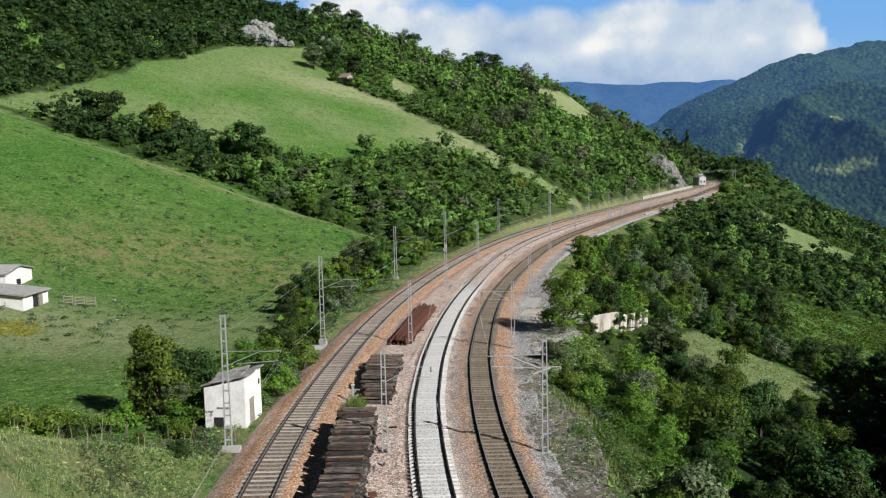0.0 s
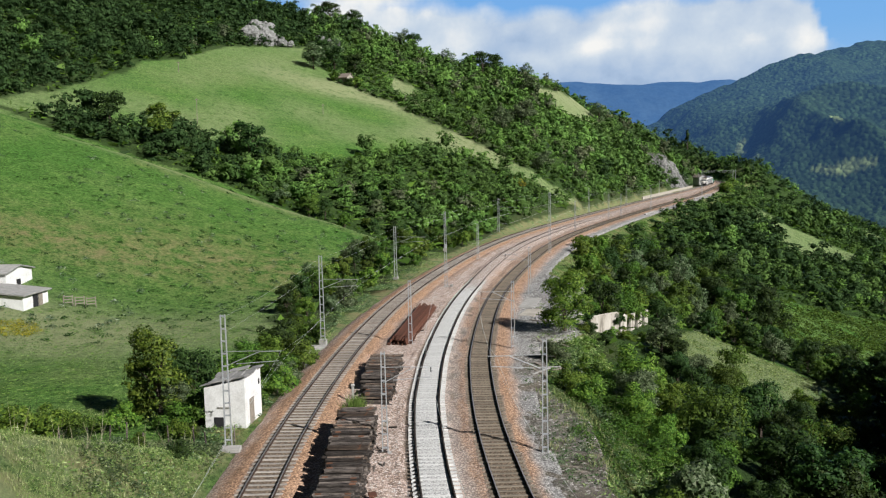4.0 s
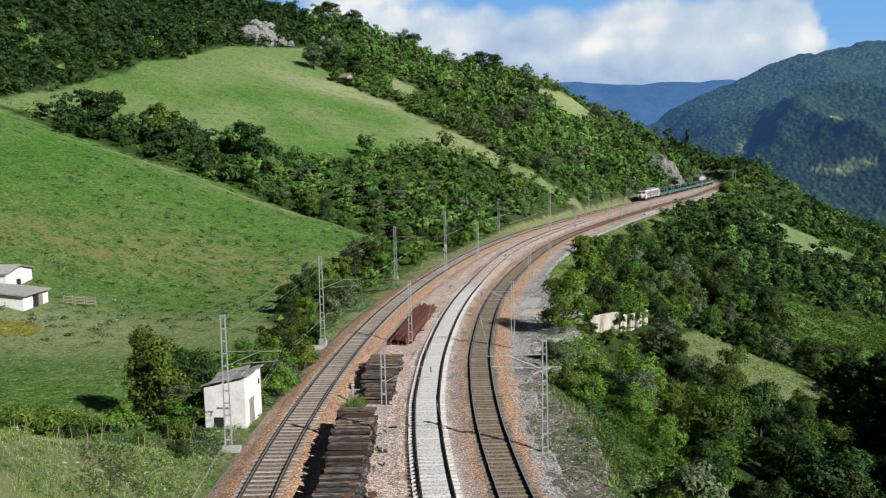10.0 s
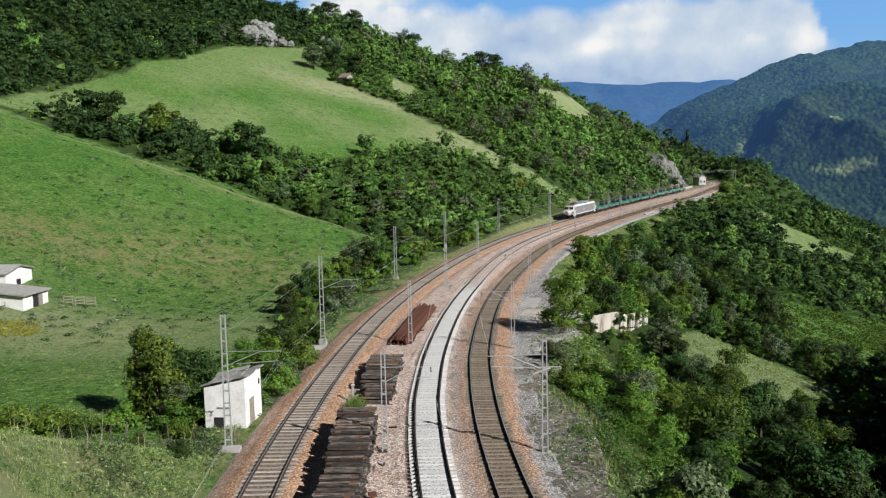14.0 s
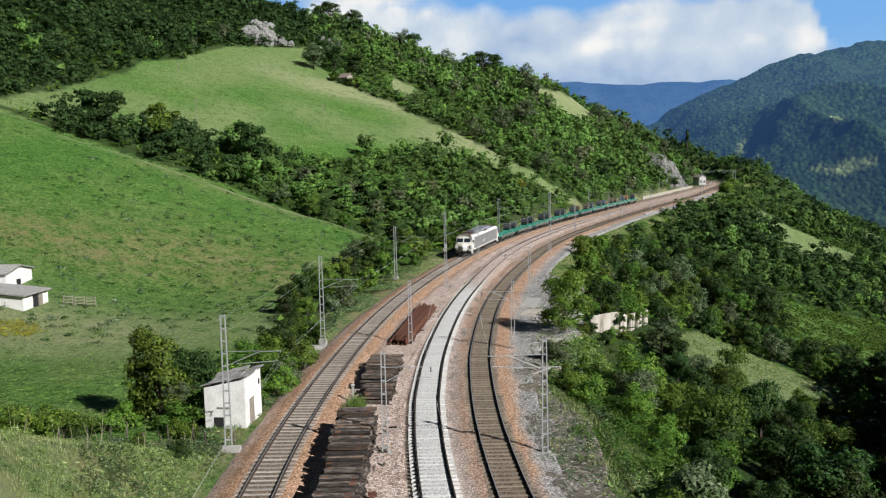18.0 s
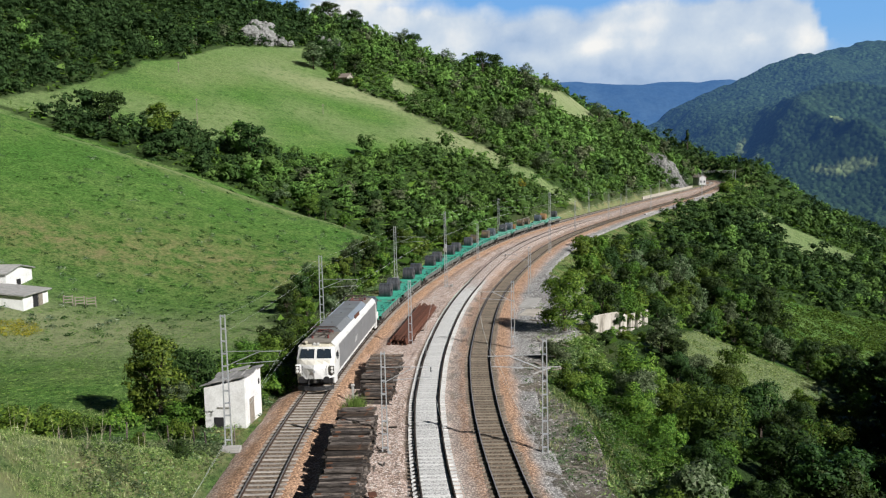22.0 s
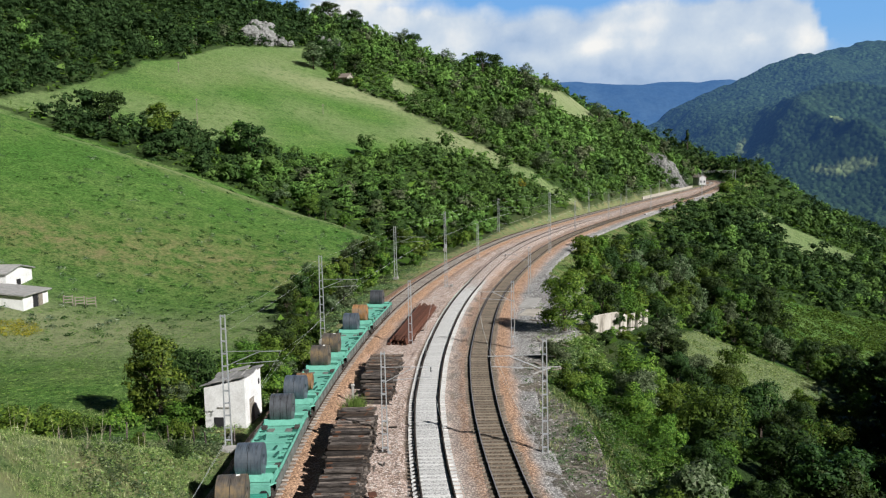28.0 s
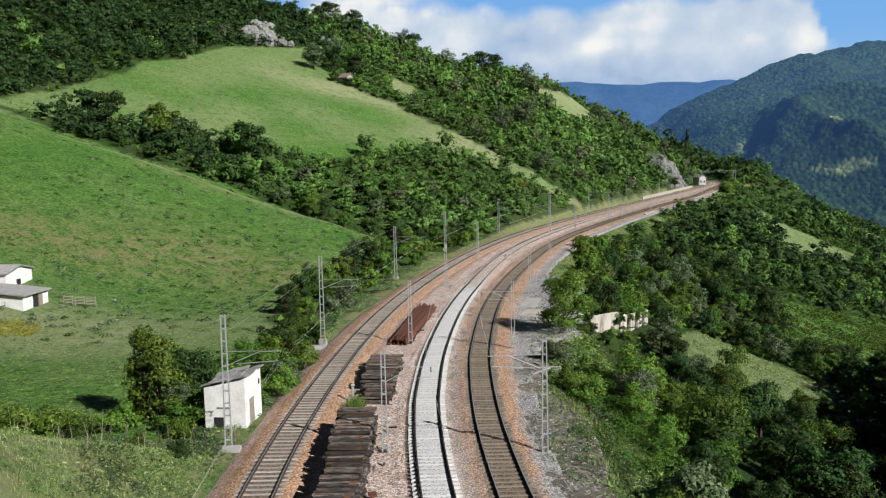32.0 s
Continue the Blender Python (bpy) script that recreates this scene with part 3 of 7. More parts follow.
def tree_kind(seed, h, r, count, size, leaf, base=0.25, n=9, limbs=5, heart=0.5):
    """A broadleaf tree or shrub: tapered trunk with limbs, and a crown of leaf sprays."""
    rng = np.random.default_rng(seed)
    lobes = lobes_for(rng, h, r, base, n, heart)
    crown = leaf_mesh("crown", *leaves(rng, lobes, count, size), leaf)
    bm = bmesh.new()
    rod(bm, (0, 0, -0.5), (0, 0, h * 0.5), 0.03 * h, 7, 0.015 * h)
    for c in lobes[1:1 + limbs]:
        rod(bm, (0, 0, h * rng.uniform(0.15, 0.4)), (c[0] * 0.9, c[1] * 0.9, c[2]), 0.011 * h, 5, 0.004 * h)
    trunk = bpy.data.meshes.new("trunk")
    bm.to_mesh(trunk)
    bm.free()
    trunk.materials.append(BARK)
    return trunk, crown, h, r


def plant(kind, x, y, size, turn, label, category="tree", group="", sink=0.1, wide=1.0):
    trunk, crown, h, r = kind
    z = ground_at(x, y) - sink
    t = thing("tree" if category == "tree" else "shrub", pose(x, y, z, 0, 0, turn) @ Matrix.Diagonal((size * wide, size * wide, size, 1)), label, category, group)
    part("trunk", trunk, None, t)
    part("crown", crown, None, t)
    return t


NEAR = [tree_kind(10 + i, 7.0, r, 7000, 0.116, LEAF[m], b, n + 8) for i, (r, m, b, n) in enumerate([(2.7, 0, 0.2, 12), (3.0, 2, 0.15, 13), (2.4, 1, 0.2, 11), (2.8, 3, 0.18, 12), (3.2, 0, 0.12, 14), (2.6, 1, 0.15, 12), (2.2, 2, 0.22, 11)])]
MIDDLE = [tree_kind(40 + i, 7.0, r, 2900, 0.18, LEAF[m], b, n + 8) for i, (r, m, b, n) in enumerate([(2.8, 0, 0.15, 10), (3.1, 1, 0.12, 12), (2.6, 2, 0.15, 11), (3.0, 3, 0.15, 10), (3.3, 0, 0.1, 12), (2.7, 1, 0.15, 11)])]
SHRUB = [tree_kind(70 + i, 2.2, 1.5, 2800, 0.085, LEAF[m], 0.1, 13, 3) for i, m in enumerate((0, 2, 1, 3))]
SHRUB_FAR = [tree_kind(80 + i, 2.2, 1.5, 1100, 0.15, LEAF[m], 0.1, 10, 3) for i, m in enumerate((0, 2, 1, 0))]
BROOM = tree_kind(90, 2.2, 1.4, 900, 0.16, LEAF_BROOM, 0.1, 10, 3)
KIND_WORDS = {0: "green leafy broadleaf tree on the slope", 1: "dark green dense broadleaf tree on the slope", 2: "bright yellow-green broadleaf tree on the slope", 3: "silvery green broadleaf tree on the slope"}
NEAR_MAT, MID_MAT, SHRUB_MAT = (0, 2, 1, 3, 0, 1, 2), (0, 1, 2, 3, 0, 1), (0, 2, 1, 3)


def jittered(rng, x0, x1, y0, y1, cell):
    X, Y = np.meshgrid(np.arange(x0, x1, cell), np.arange(y0, y1, cell))
    x, y = X.ravel(), Y.ravel()
    return x + rng.uniform(-0.45, 0.45, len(x)) * cell, y + rng.uniform(-0.45, 0.45, len(x)) * cell


def wooded(x, y, z, s, u):
    edge = 18.0 + 2.0 * (1 - step(40, 50, s)) + 5.0 * step(62, 72, s) * (1 - step(100, 112, s)) - 9.0 * step(400, 470, s) - 1.0 * step(120, 160, s)
    yard = 11.5 * step(398, 412, s) * (1 - step(480, 498, s))
    return ~open_land(x, y, s, u) & ((u > 6.2 + yard) | (u < -edge - 0.8))


KEEP_CLEAR = [(16, 84, 3.0), (-23, 62, 3.0), (-14.3, 59.8, 4.0), (-51, 100, 9.0), (18.5, 91, 4.0), (15.5, 80.5, 3.6), (19.5, 86, 3.6), (23.5, 93, 3.6), (26.5, 99, 3.4)]
FORE = [(14, 74), (18, 92), (30, 90), (42, 96), (42, 84), (32, 74), (22, 72)]
HOLLOW = [(-36, 214), (8, 258), (25, 249), (43, 260), (50, 250), (30, 230), (0, 222), (-22, 203)]


def grow_woods():
    rng = np.random.default_rng(3)
    pick = random.Random(11)
    # close woods, tree by tree
    x, y = jittered(rng, -60, 130, 38, 190, 4.1)
    z, s, u = land(x, y)
    ok = wooded(x, y, z, s, u) & (np.abs(np.arctan2(x, y)) < 0.54) & (x * x + y * y < 185 ** 2)
    for a, b, r in KEEP_CLEAR:
        ok &= (x - a) ** 2 + (y - b) ** 2 > r * r
    for px, py, pu, ps in zip(x[ok], y[ok], u[ok], s[ok]):
        d = math.hypot(px, py)
        clump = float(lattice(np.array([px]), np.array([py]), 16, 41)[0])
        big = 0.75 + 0.35 * clump + pick.uniform(-0.15, 0.25)
        if pu > 0:
            big *= 0.45 + 0.4 * min(1, max(0, (pu - 6) / 10))
        else:
            big *= (0.55 + 0.4 * min(1, max(0, (-pu - 20) / 14))) * (0.58 if inside(np.array([px]), np.array([py]), FORE)[0] else 0.72 if 18 < px < 60 and 58 < py < 135 else 1.0)
        # dark-leaved kinds: in random clumps, and in place of shade down the right slope
        deep = pu < -27 and (py < 82 or px > 46) or clump < -0.35
        if big < 0.42 or (pu > 0 and pu < 9) or -23.5 + 1.5 * clump < pu < 0:
            k = pick.choice((0, 1, 1, 3))
            plant((SHRUB if d < 110 else SHRUB_FAR)[k], px, py, 0.7 + 0.8 * pick.random(), pick.uniform(0, 360), "leafy green shrub beside the railway", "shrub", "lineside shrubs")
        elif d < 88:
            k = pick.choice((2, 5, 2, 5, 4)) if deep else pick.choice((0, 1, 2, 3, 4, 6))
            plant(NEAR[k], px, py, big, pick.uniform(0, 360), KIND_WORDS[NEAR_MAT[k]], "tree", "slope trees", 0.3, pick.uniform(0.9, 1.2))
        else:
            k = pick.choice((1, 5, 0)) if deep else pick.choice((0, 1, 2, 3, 4, 5))
            plant(MIDDLE[k], px, py, big, pick.uniform(0, 360), KIND_WORDS[MID_MAT[k]], "tree", "slope trees", 0.3, pick.uniform(0.9, 1.2))
    # the woods beyond, one mass of crowns for each tone
    x, y = jittered(rng, -300, 420, 120, 640, 4.2)
    z, s, u = land(x, y)
    ok = wooded(x, y, z, s, u) & (np.abs(np.arctan2(x, y)) < 0.52) & (x * x + y * y >= 185 ** 2)
    ok &= (u > 5) | (rng.random(len(x)) < 0.8)
    ok &= ~((s > 382) & (s < 434) & (u > 0) & (u < 15))
    ok &= (u > -260) & ((y < 452 + 0.35 * (x + 62)) | ((x > 110) & (x < 260) & (y < 600))) & ((u > 0) | (u > -150) | (rng.random(len(x)) < 0.5))
    x, y, z, s, u = x[ok], y[ok], z[ok], s[ok], u[ok]
    luck = rng.random(len(x))
    for tone in range(4):
        verts, norms = [], []
        share = np.where(((x < -55) & (luck < 0.9)) | ((u < -32) & (luck < 0.25)), 0.6, luck * 0.55 + 0.45 * (0.5 + 0.5 * lattice(x, y, 30, 45)))
        share = np.where((x > -35) & (u > 0) & (share >= 0.5) & (share < 0.7) & (luck > 0.35), share + 0.2, share)
        lo, hi = ((0, 0.5), (0.5, 0.70), (0.70, 0.86), (0.86, 2))[tone]
        rs = np.random.default_rng(60 + tone)
        shapes = []
        for i in range(5):
            lobes = lobes_for(rs, 6.0, 3.0, 0.05, 14)
            v, q, n = leaves(rs, lobes, 300, 0.36, 0.25, 0.75)
            cores = [core(c, 0.66) for c in lobes[:3]]
            shapes.append((np.concatenate([v] + [c[0] for c in cores]), np.concatenate([n] + [c[1] for c in cores])))
        mine = (share >= lo) & (share < hi)
        for px, py, pz, pu in zip(x[mine], y[mine], z[mine], u[mine]):
            d = math.hypot(px, py)
            v, nv = shapes[rs.integers(5)]
            if d > 330:
                thin = np.r_[0:300:3, 300:len(v) // 3]
                v, nv = v.reshape(-1, 3, 3)[thin].reshape(-1, 3), nv.reshape(-1, 3, 3)[thin].reshape(-1, 3)
                c = v.reshape(-1, 3, 3).mean(1, keepdims=True)
                v = ((v.reshape(-1, 3, 3) - c) * np.where(np.arange(len(c)) < 100, 1.5, 1.0)[:, None, None] + c).reshape(-1, 3)
            a, k = rs.uniform(0, 6.28), rs.choice((0.45, 0.6, 0.8, 1.0, 1.3)) * rs.uniform(0.85, 1.15) * (0.85 + 0.3 * float(lattice(np.array([px]), np.array([py]), 25, 46)[0]))
            k *= min(1.0, (0.55 if 255 < math.hypot(px, py) < 340 else 0.3) + (-pu - 17) / 40) if pu < 0 and py < 400 else 1.0
            if inside(np.array([px]), np.array([py]), HOLLOW)[0]:
                k *= 0.68
            w = (0.35 + 0.6 * k) * rs.uniform(0.95, 1.3)
            c, sn = math.cos(a) * w, math.sin(a) * w
            norms.append(np.stack([(nv[:, 0] * c - nv[:, 1] * sn) / w, (nv[:, 0] * sn + nv[:, 1] * c) / w, nv[:, 2]], 1))
            verts.append(np.stack([v[:, 0] * c - v[:, 1] * sn + px, v[:, 0] * sn + v[:, 1] * c + py, v[:, 2] * k + pz - 0.4], 1))
        allv = np.concatenate(verts)
        me = leaf_mesh("far_woods", allv, np.arange(len(allv)).reshape(-1, 3), np.concatenate(norms), LEAF_FAR[tone])
        tagged(new("far_woods", me), ("green", "dark green", "bright green", "silvery green")[tone] + " broadleaf woods covering the far hillside", "woods", kind="stuff")



def undergrowth():
    """Low bushes and bracken that fill the woods' floor."""
    rng = np.random.default_rng(21)
    x, y = jittered(rng, -260, 330, 60, 470, 1.25)
    keep = (np.abs(np.arctan2(x, y)) < 0.53) & (np.hypot(x, y) < 440) & (rng.random(len(x)) < np.clip(1.15 - np.hypot(x, y) / 500, 0.3, 1))
    x, y = x[keep], y[keep]
    z, s, u = land(x, y)
    ok = (~open_land(x, y, s, u) & ((u > 7.0) | (u < -21))) & (y < 452 + 0.35 * (x + 62))
    x, y, z = x[ok], y[ok], z[ok]
    n = len(x)
    d = np.hypot(x, y)
    h = (0.9 + 0.9 * lattice(x, y, 5, 76)) * rng.uniform(0.2, 1.2, n)
    c = np.stack([x, y, z + np.clip(h, 0.1, 3)], 1)
    k = (0.30 + d / 520)[:, None, None] * rng.uniform(0.6, 1.3, (n, 1, 1))
    v = c[:, None, :] + rng.normal(0, 1, (n, 3, 3)) * k * (1, 1, 0.55)
    me = fast_mesh("undergrowth", v.reshape(-1, 3), np.arange(n * 3).reshape(-1, 3), [LEAF[0]])
    tagged(new("undergrowth", me), "tangled green undergrowth between the trees", "undergrowth", kind="stuff")


grow_woods()
undergrowth()


def blades(name, spots, label, category, mats, tall, count, seed, wide=0.03):
    """Tufts of narrow leaves, all in one mesh."""
    rng = np.random.default_rng(seed)
    x, y = np.repeat(spots[0], count), np.repeat(spots[1], count)
    n = len(x)
    x, y = x + rng.normal(0, 0.16, n), y + rng.normal(0, 0.16, n)
    z = land(x, y)[0]
    z = np.where((z < -0.85) & (x > -9) & (x < 9) & (y < 120), -0.45, z) - 0.05
    a = rng.uniform(0, 6.283, n)
    h = tall * rng.uniform(0.45, 1.2, n)
    lean = rng.uniform(0.1, 0.6, n) * h
    b = rng.uniform(0, 6.283, n)
    dx, dy = np.cos(a) * wide, np.sin(a) * wide
    tx, ty = np.cos(b) * lean, np.sin(b) * lean
    v = np.stack([np.stack([x - dx, y - dy, z], 1), np.stack([x + dx, y + dy, z], 1), np.stack([x + tx + dx * 0.3, y + ty + dy * 0.3, z + h], 1), np.stack([x + tx - dx * 0.3, y + ty - dy * 0.3, z + h], 1)], 1).reshape(-1, 3)
    me = fast_mesh(name, v, np.arange(n * 4).reshape(-1, 4), mats)
    tagged(new(name, me), label, category, kind="stuff")


def herbs(name, spots, label, category, mat, tall, count, seed, size=0.06, spread=0.22, flat=0.6):
    """Low mounds of small leaves, all in one mesh."""
    rng = np.random.default_rng(seed)
    rise = np.repeat(rng.uniform(0.4, 1.3, len(spots[0])), count)
    x, y = np.repeat(spots[0], count), np.repeat(spots[1], count)
    n = len(x)
    dx, dy = rng.normal(0, spread, n), rng.normal(0, spread, n)
    x, y = x + dx, y + dy
    z = land(x, y)[0]
    z = np.where((z < -0.85) & (x > -12) & (x < 14) & (y < 120), -0.45, z)
    z += tall * rise * np.clip(1 - np.hypot(dx, dy) / (2.6 * spread), 0.05, 1) * rng.uniform(0.4, 1.05, n)
    k = size * rng.uniform(0.6, 1.4, (n, 1, 1))
    v = np.stack([x, y, z], 1)[:, None, :] + rng.normal(0, 1, (n, 3, 3)) * k * (1, 1, flat)
    me = fast_mesh(name, v.reshape(-1, 3), np.arange(n * 3).reshape(-1, 3), [mat])
    tagged(new(name, me), label, category, kind="stuff")


STRAW = leaf_material("straw_grass", (0.10, 0.135, 0.045), (0.27, 0.31, 0.115), (0.46, 0.45, 0.27))
OLIVE = leaf_material("olive_herb", (0.07, 0.115, 0.03), (0.21, 0.28, 0.078), (0.37, 0.40, 0.19))
STALK = leaf_material("dry_stalk", (0.25, 0.24, 0.14), (0.36, 0.35, 0.22), (0.5, 0.5, 0.36))
LUSH = leaf_material("lush_grass", (0.065, 0.14, 0.028), (0.16, 0.29, 0.06), (0.25, 0.34, 0.11))
YELLOW = leaf_material("yellow_flower", (0.12, 0.16, 0.02), (0.34, 0.34, 0.03), (0.6, 0.5, 0.04))
THISTLE = leaf_material("silvery_thistle", (0.012, 0.035, 0.012), (0.10, 0.145, 0.075), (0.30, 0.34, 0.25))
WEED = leaf_material("meadow_weed", (0.025, 0.06, 0.018), (0.10, 0.155, 0.065), (0.26, 0.31, 0.19))


def grow_grass():
    rng = np.random.default_rng(8)
    x, y = jittered(rng, -34, -8, 36, 60, 0.5)
    z, s, u = land(x, y)
    ok = (u > 3.6) & (y < 50 + 3 * lattice(x, y, 6, 71))
    blades("bank_grass", (x[ok], y[ok]), "tall yellowish grass on the bank beside the track", "grass", [STRAW], 0.30, 22, 1, 0.014)
    ok = (u > 3.6) & (y < 52) & (lattice(x, y, 2.6, 79) + rng.normal(0, 0.25, len(x)) > 0.0)
    herbs("bank_herbs", (x[ok], y[ok]), "leafy green herbs among the bank's grass", "herbs", OLIVE, 0.55, 90, 9, 0.036)
    ok = (u > 3.6) & (y < 53) & (lattice(x, y, 3.4, 80) + rng.normal(0, 0.3, len(x)) > 0.35)
    herbs("bank_weeds", (x[ok], y[ok]), "dark weeds among the bank's grass", "weeds", WEED, 0.8, 80, 10, 0.055)
    ok = (u > 3.6) & (y < 52) & (rng.random(len(x)) < 0.02)
    blades("dry_stalks", (x[ok], y[ok]), "pale dry thistle stalks standing on the bank", "stalks", [STALK], 1.7, 3, 11, 0.02)
    x, y = jittered(rng, -34, -8, 44, 62, 0.8)
    z, s, u = land(x, y)
    ok = (u > 4.0) & (lattice(x, y, 4, 72) > -0.1)
    herbs("verge_grass", (x[ok], y[ok]), "lush green weeds along the verge", "grass", OLIVE, 0.5, 70, 2, 0.055, 0.3)
    # rosettes of weeds all over the lower meadow
    x, y = jittered(rng, -100, 0, 62, 195, 2.6)
    z, s, u = land(x, y)
    ok = open_land(x, y, s, u) & (u > 10) & (lattice(x, y, 14, 73) + rng.normal(0, 0.45, len(x)) > 0.6)
    herbs("meadow_weeds", (x[ok], y[ok]), "dark weed clumps scattered over the meadow", "weeds", LEAF[1], 0.35, 50, 3, 0.085, 0.35, 0.6)
    x, y = jittered(rng, -90, 0, 92, 170, 3.4)
    z, s, u = land(x, y)
    ok = open_land(x, y, s, u) & (u > 12) & (lattice(x, y, 22, 74) + rng.normal(0, 0.4, len(x)) > 0.1) & (y < 150 - 0.22 * x)
    herbs("meadow_tufts", (x[ok], y[ok]), "silvery thistle clumps dotted over the meadow", "tufts", THISTLE, 0.75, 70, 13, 0.085, 0.36, 0.7)
    x, y = jittered(rng, -60, 0, 56, 190, 1.0)
    z, s, u = land(x, y)
    ok = open_land(x, y, s, u) & (u > 9) & (np.hypot(x, y) < 150) & (rng.random(len(x)) < np.clip(1.5 - np.hypot(x, y) / 110, 0.3, 1))
    herbs("meadow_grass", (x[ok], y[ok]), "short uneven meadow grass", "grass", LUSH, 0.12, 16, 4, 0.10, 0.4, 0.3)
    x, y = jittered(rng, -60, 40, 40, 180, 0.9)
    z, s, u = land(x, y)
    ok = (((u > 3.6) & (u < 9)) | ((u < -17.4) & (u > -24) & (s < 200))) & (lattice(x, y, 5, 75) + rng.normal(0, 0.3, len(x)) > 0.0)
    herbs("lineside_grass", (x[ok], y[ok]), "rough grass on the railway's shoulders", "grass", OLIVE, 0.4, 34, 5, 0.065, 0.35)
    S, U = np.meshgrid(np.arange(10, 52, 0.55), np.arange(-17.2, -23, -0.45))
    s, u = S.ravel() + rng.normal(0, 0.3, S.size), U.ravel() + rng.normal(0, 0.3, S.size)
    x, y, h = on_line(s, u)
    ok = lattice(x, y, 3.5, 77) + (-u - 18) * 0.22 + rng.normal(0, 0.3, len(x)) > 0.25
    blades("embankment_grass", (x[ok], y[ok]), "dry yellowish grass on the embankment's edge", "grass", [STRAW], 0.4, 16, 7, 0.025)
    S, U = np.meshgrid(np.arange(14, 62, 0.5), np.arange(-15.6, -21.5, -0.4))
    s, u = S.ravel() + rng.normal(0, 0.25, S.size), U.ravel() + rng.normal(0, 0.25, S.size)
    x, y, h = on_line(s, u)
    ok = lattice(x, y, 2.4, 86) + (-u - 16.6) * 0.5 + rng.normal(0, 0.3, len(x)) > 0.1
    herbs("yard_weeds", (x[ok], y[ok]), "dry weeds on the brown soil beside the track", "weeds", WEED, 0.28, 26, 12, 0.05, 0.22)
    S, U = np.meshgrid(np.arange(14, 120, 0.5), np.arange(3.0, 6.6, 0.45))
    s, u = S.ravel() + rng.normal(0, 0.25, S.size), U.ravel() + rng.normal(0, 0.25, S.size)
    x, y, h = on_line(s, u)
    ok = lattice(x, y, 3.0, 78) + (u - 4.2) * 0.45 + rng.normal(0, 0.35, len(x)) > 0.2
    herbs("shoulder_weeds", (x[ok], y[ok]), "dull green weeds along the ballast's foot", "weeds", WEED, 0.34, 26, 8, 0.06, 0.25)
    x, y = jittered(rng, 48, 102, 124, 188, 1.0)
    ok = inside(x, y, GLADES[1]) & (lattice(x, y, 4.5, 89) + rng.normal(0, 0.4, len(x)) > -0.35)
    herbs("bracken", (x[ok], y[ok]), "rough dark green bracken on the slope", "bracken", LEAF[0], 0.8, 34, 14, 0.16, 0.5, 0.6)
    x, y = jittered(rng, 18, 50, 82, 116, 0.7)
    ok = inside(x, y, GLADES[0]) & (lattice(x, y, 3.0, 98) + rng.normal(0, 0.4, len(x)) > -0.3)
    herbs("glade_grass", (x[ok], y[ok]), "pale uneven grass on the open slope", "grass", OLIVE, 0.22, 26, 16, 0.07, 0.3, 0.5)
    x, y = jittered(rng, -50, -40, 85, 95, 0.6)
    ok = (((x + 46) / 4.2) ** 2 + ((y - 89.5) / 2.6) ** 2 + 0.6 * lattice(x, y, 2.0, 99) < 0.9)
    herbs("yellow_flowers", (x[ok], y[ok]), "patch of yellow flowering weeds in the meadow", "flowers", YELLOW, 0.5, 40, 17, 0.06, 0.25)
    S, U = np.meshgrid(np.arange(8, 50, 0.62), np.arange(-18.2, -27, -0.6))
    s, u = S.ravel() + rng.normal(0, 0.3, S.size), U.ravel() + rng.normal(0, 0.3, S.size)
    x, y, h = on_line(s, u)
    ok = lattice(x, y, 2.8, 97) + (-u - 19.5) * 0.3 + rng.normal(0, 0.3, len(x)) > 0.3
    herbs("embankment_herbs", (x[ok], y[ok]), "fresh yellow-green herbs on the embankment's edge", "herbs", LEAF[0], 0.65, 60, 15, 0.05, 0.32)
    x, y, h = on_line(np.array([39.2, 39.6, 40.2, 40.7, 40.0, 39.4, 41.0, 40.5]), np.array([-3.1, -3.5, -3.2, -3.4, -3.8, -4.0, -3.3, -3.7]))
    blades("grass_tuft", (x, y), "fresh green grass growing between the stacks", "grass", [LUSH], 1.0, 70, 6, 0.022)


grow_grass()


# trees that stand out on their own
def lone(kind, x, y, size, label, wide=1.0, turn=0):
    plant(kind, x, y, size, turn, label, "tree", "", 0.2, wide)


AIRY = tree_kind(33, 7.0, 2.2, 6000, 0.11, LEAF[2], 0.10, 38, 12, 0.3)
lone(AIRY, -20.4, 60.0, 1.03, "young light green tree at the meadow's edge", 1.0, 40)
lone(AIRY, -22.2, 61.2, 0.66, "light green sapling at the meadow's edge", 0.8, 140)
lone(NEAR[2], -18.6, 61.5, 0.75, "small dark tree behind the white hut", 1.1, 90)
pick_ = random.Random(17)
for s_ in np.arange(8, 67, 1.15):
    u_ = -18.6 - (1.9 if s_ < 42 else 0.3) - 4.5 * pick_.random()
    x_, y_, h_ = on_line(s_, u_)
    plant(SHRUB[pick_.choice((0, 1, 1, 1, 3))], float(x_), float(y_), 0.32 + 0.4 * pick_.random(), pick_.uniform(0, 360), "yellow-green shrub on the embankment's edge", "shrub", "lineside shrubs", 0.1, 1.2)
lone(MIDDLE[2], -62.5, 196, 1.45, "round leafy tree standing over the hedge", 1.25, 10)
lone(MIDDLE[1], -76, 200, 1.25, "dark spreading tree standing in the hedge", 1.3, 70)
lone(MIDDLE[5], -44, 199, 1.4, "dark green tree standing in the hedge", 1.15, 150)
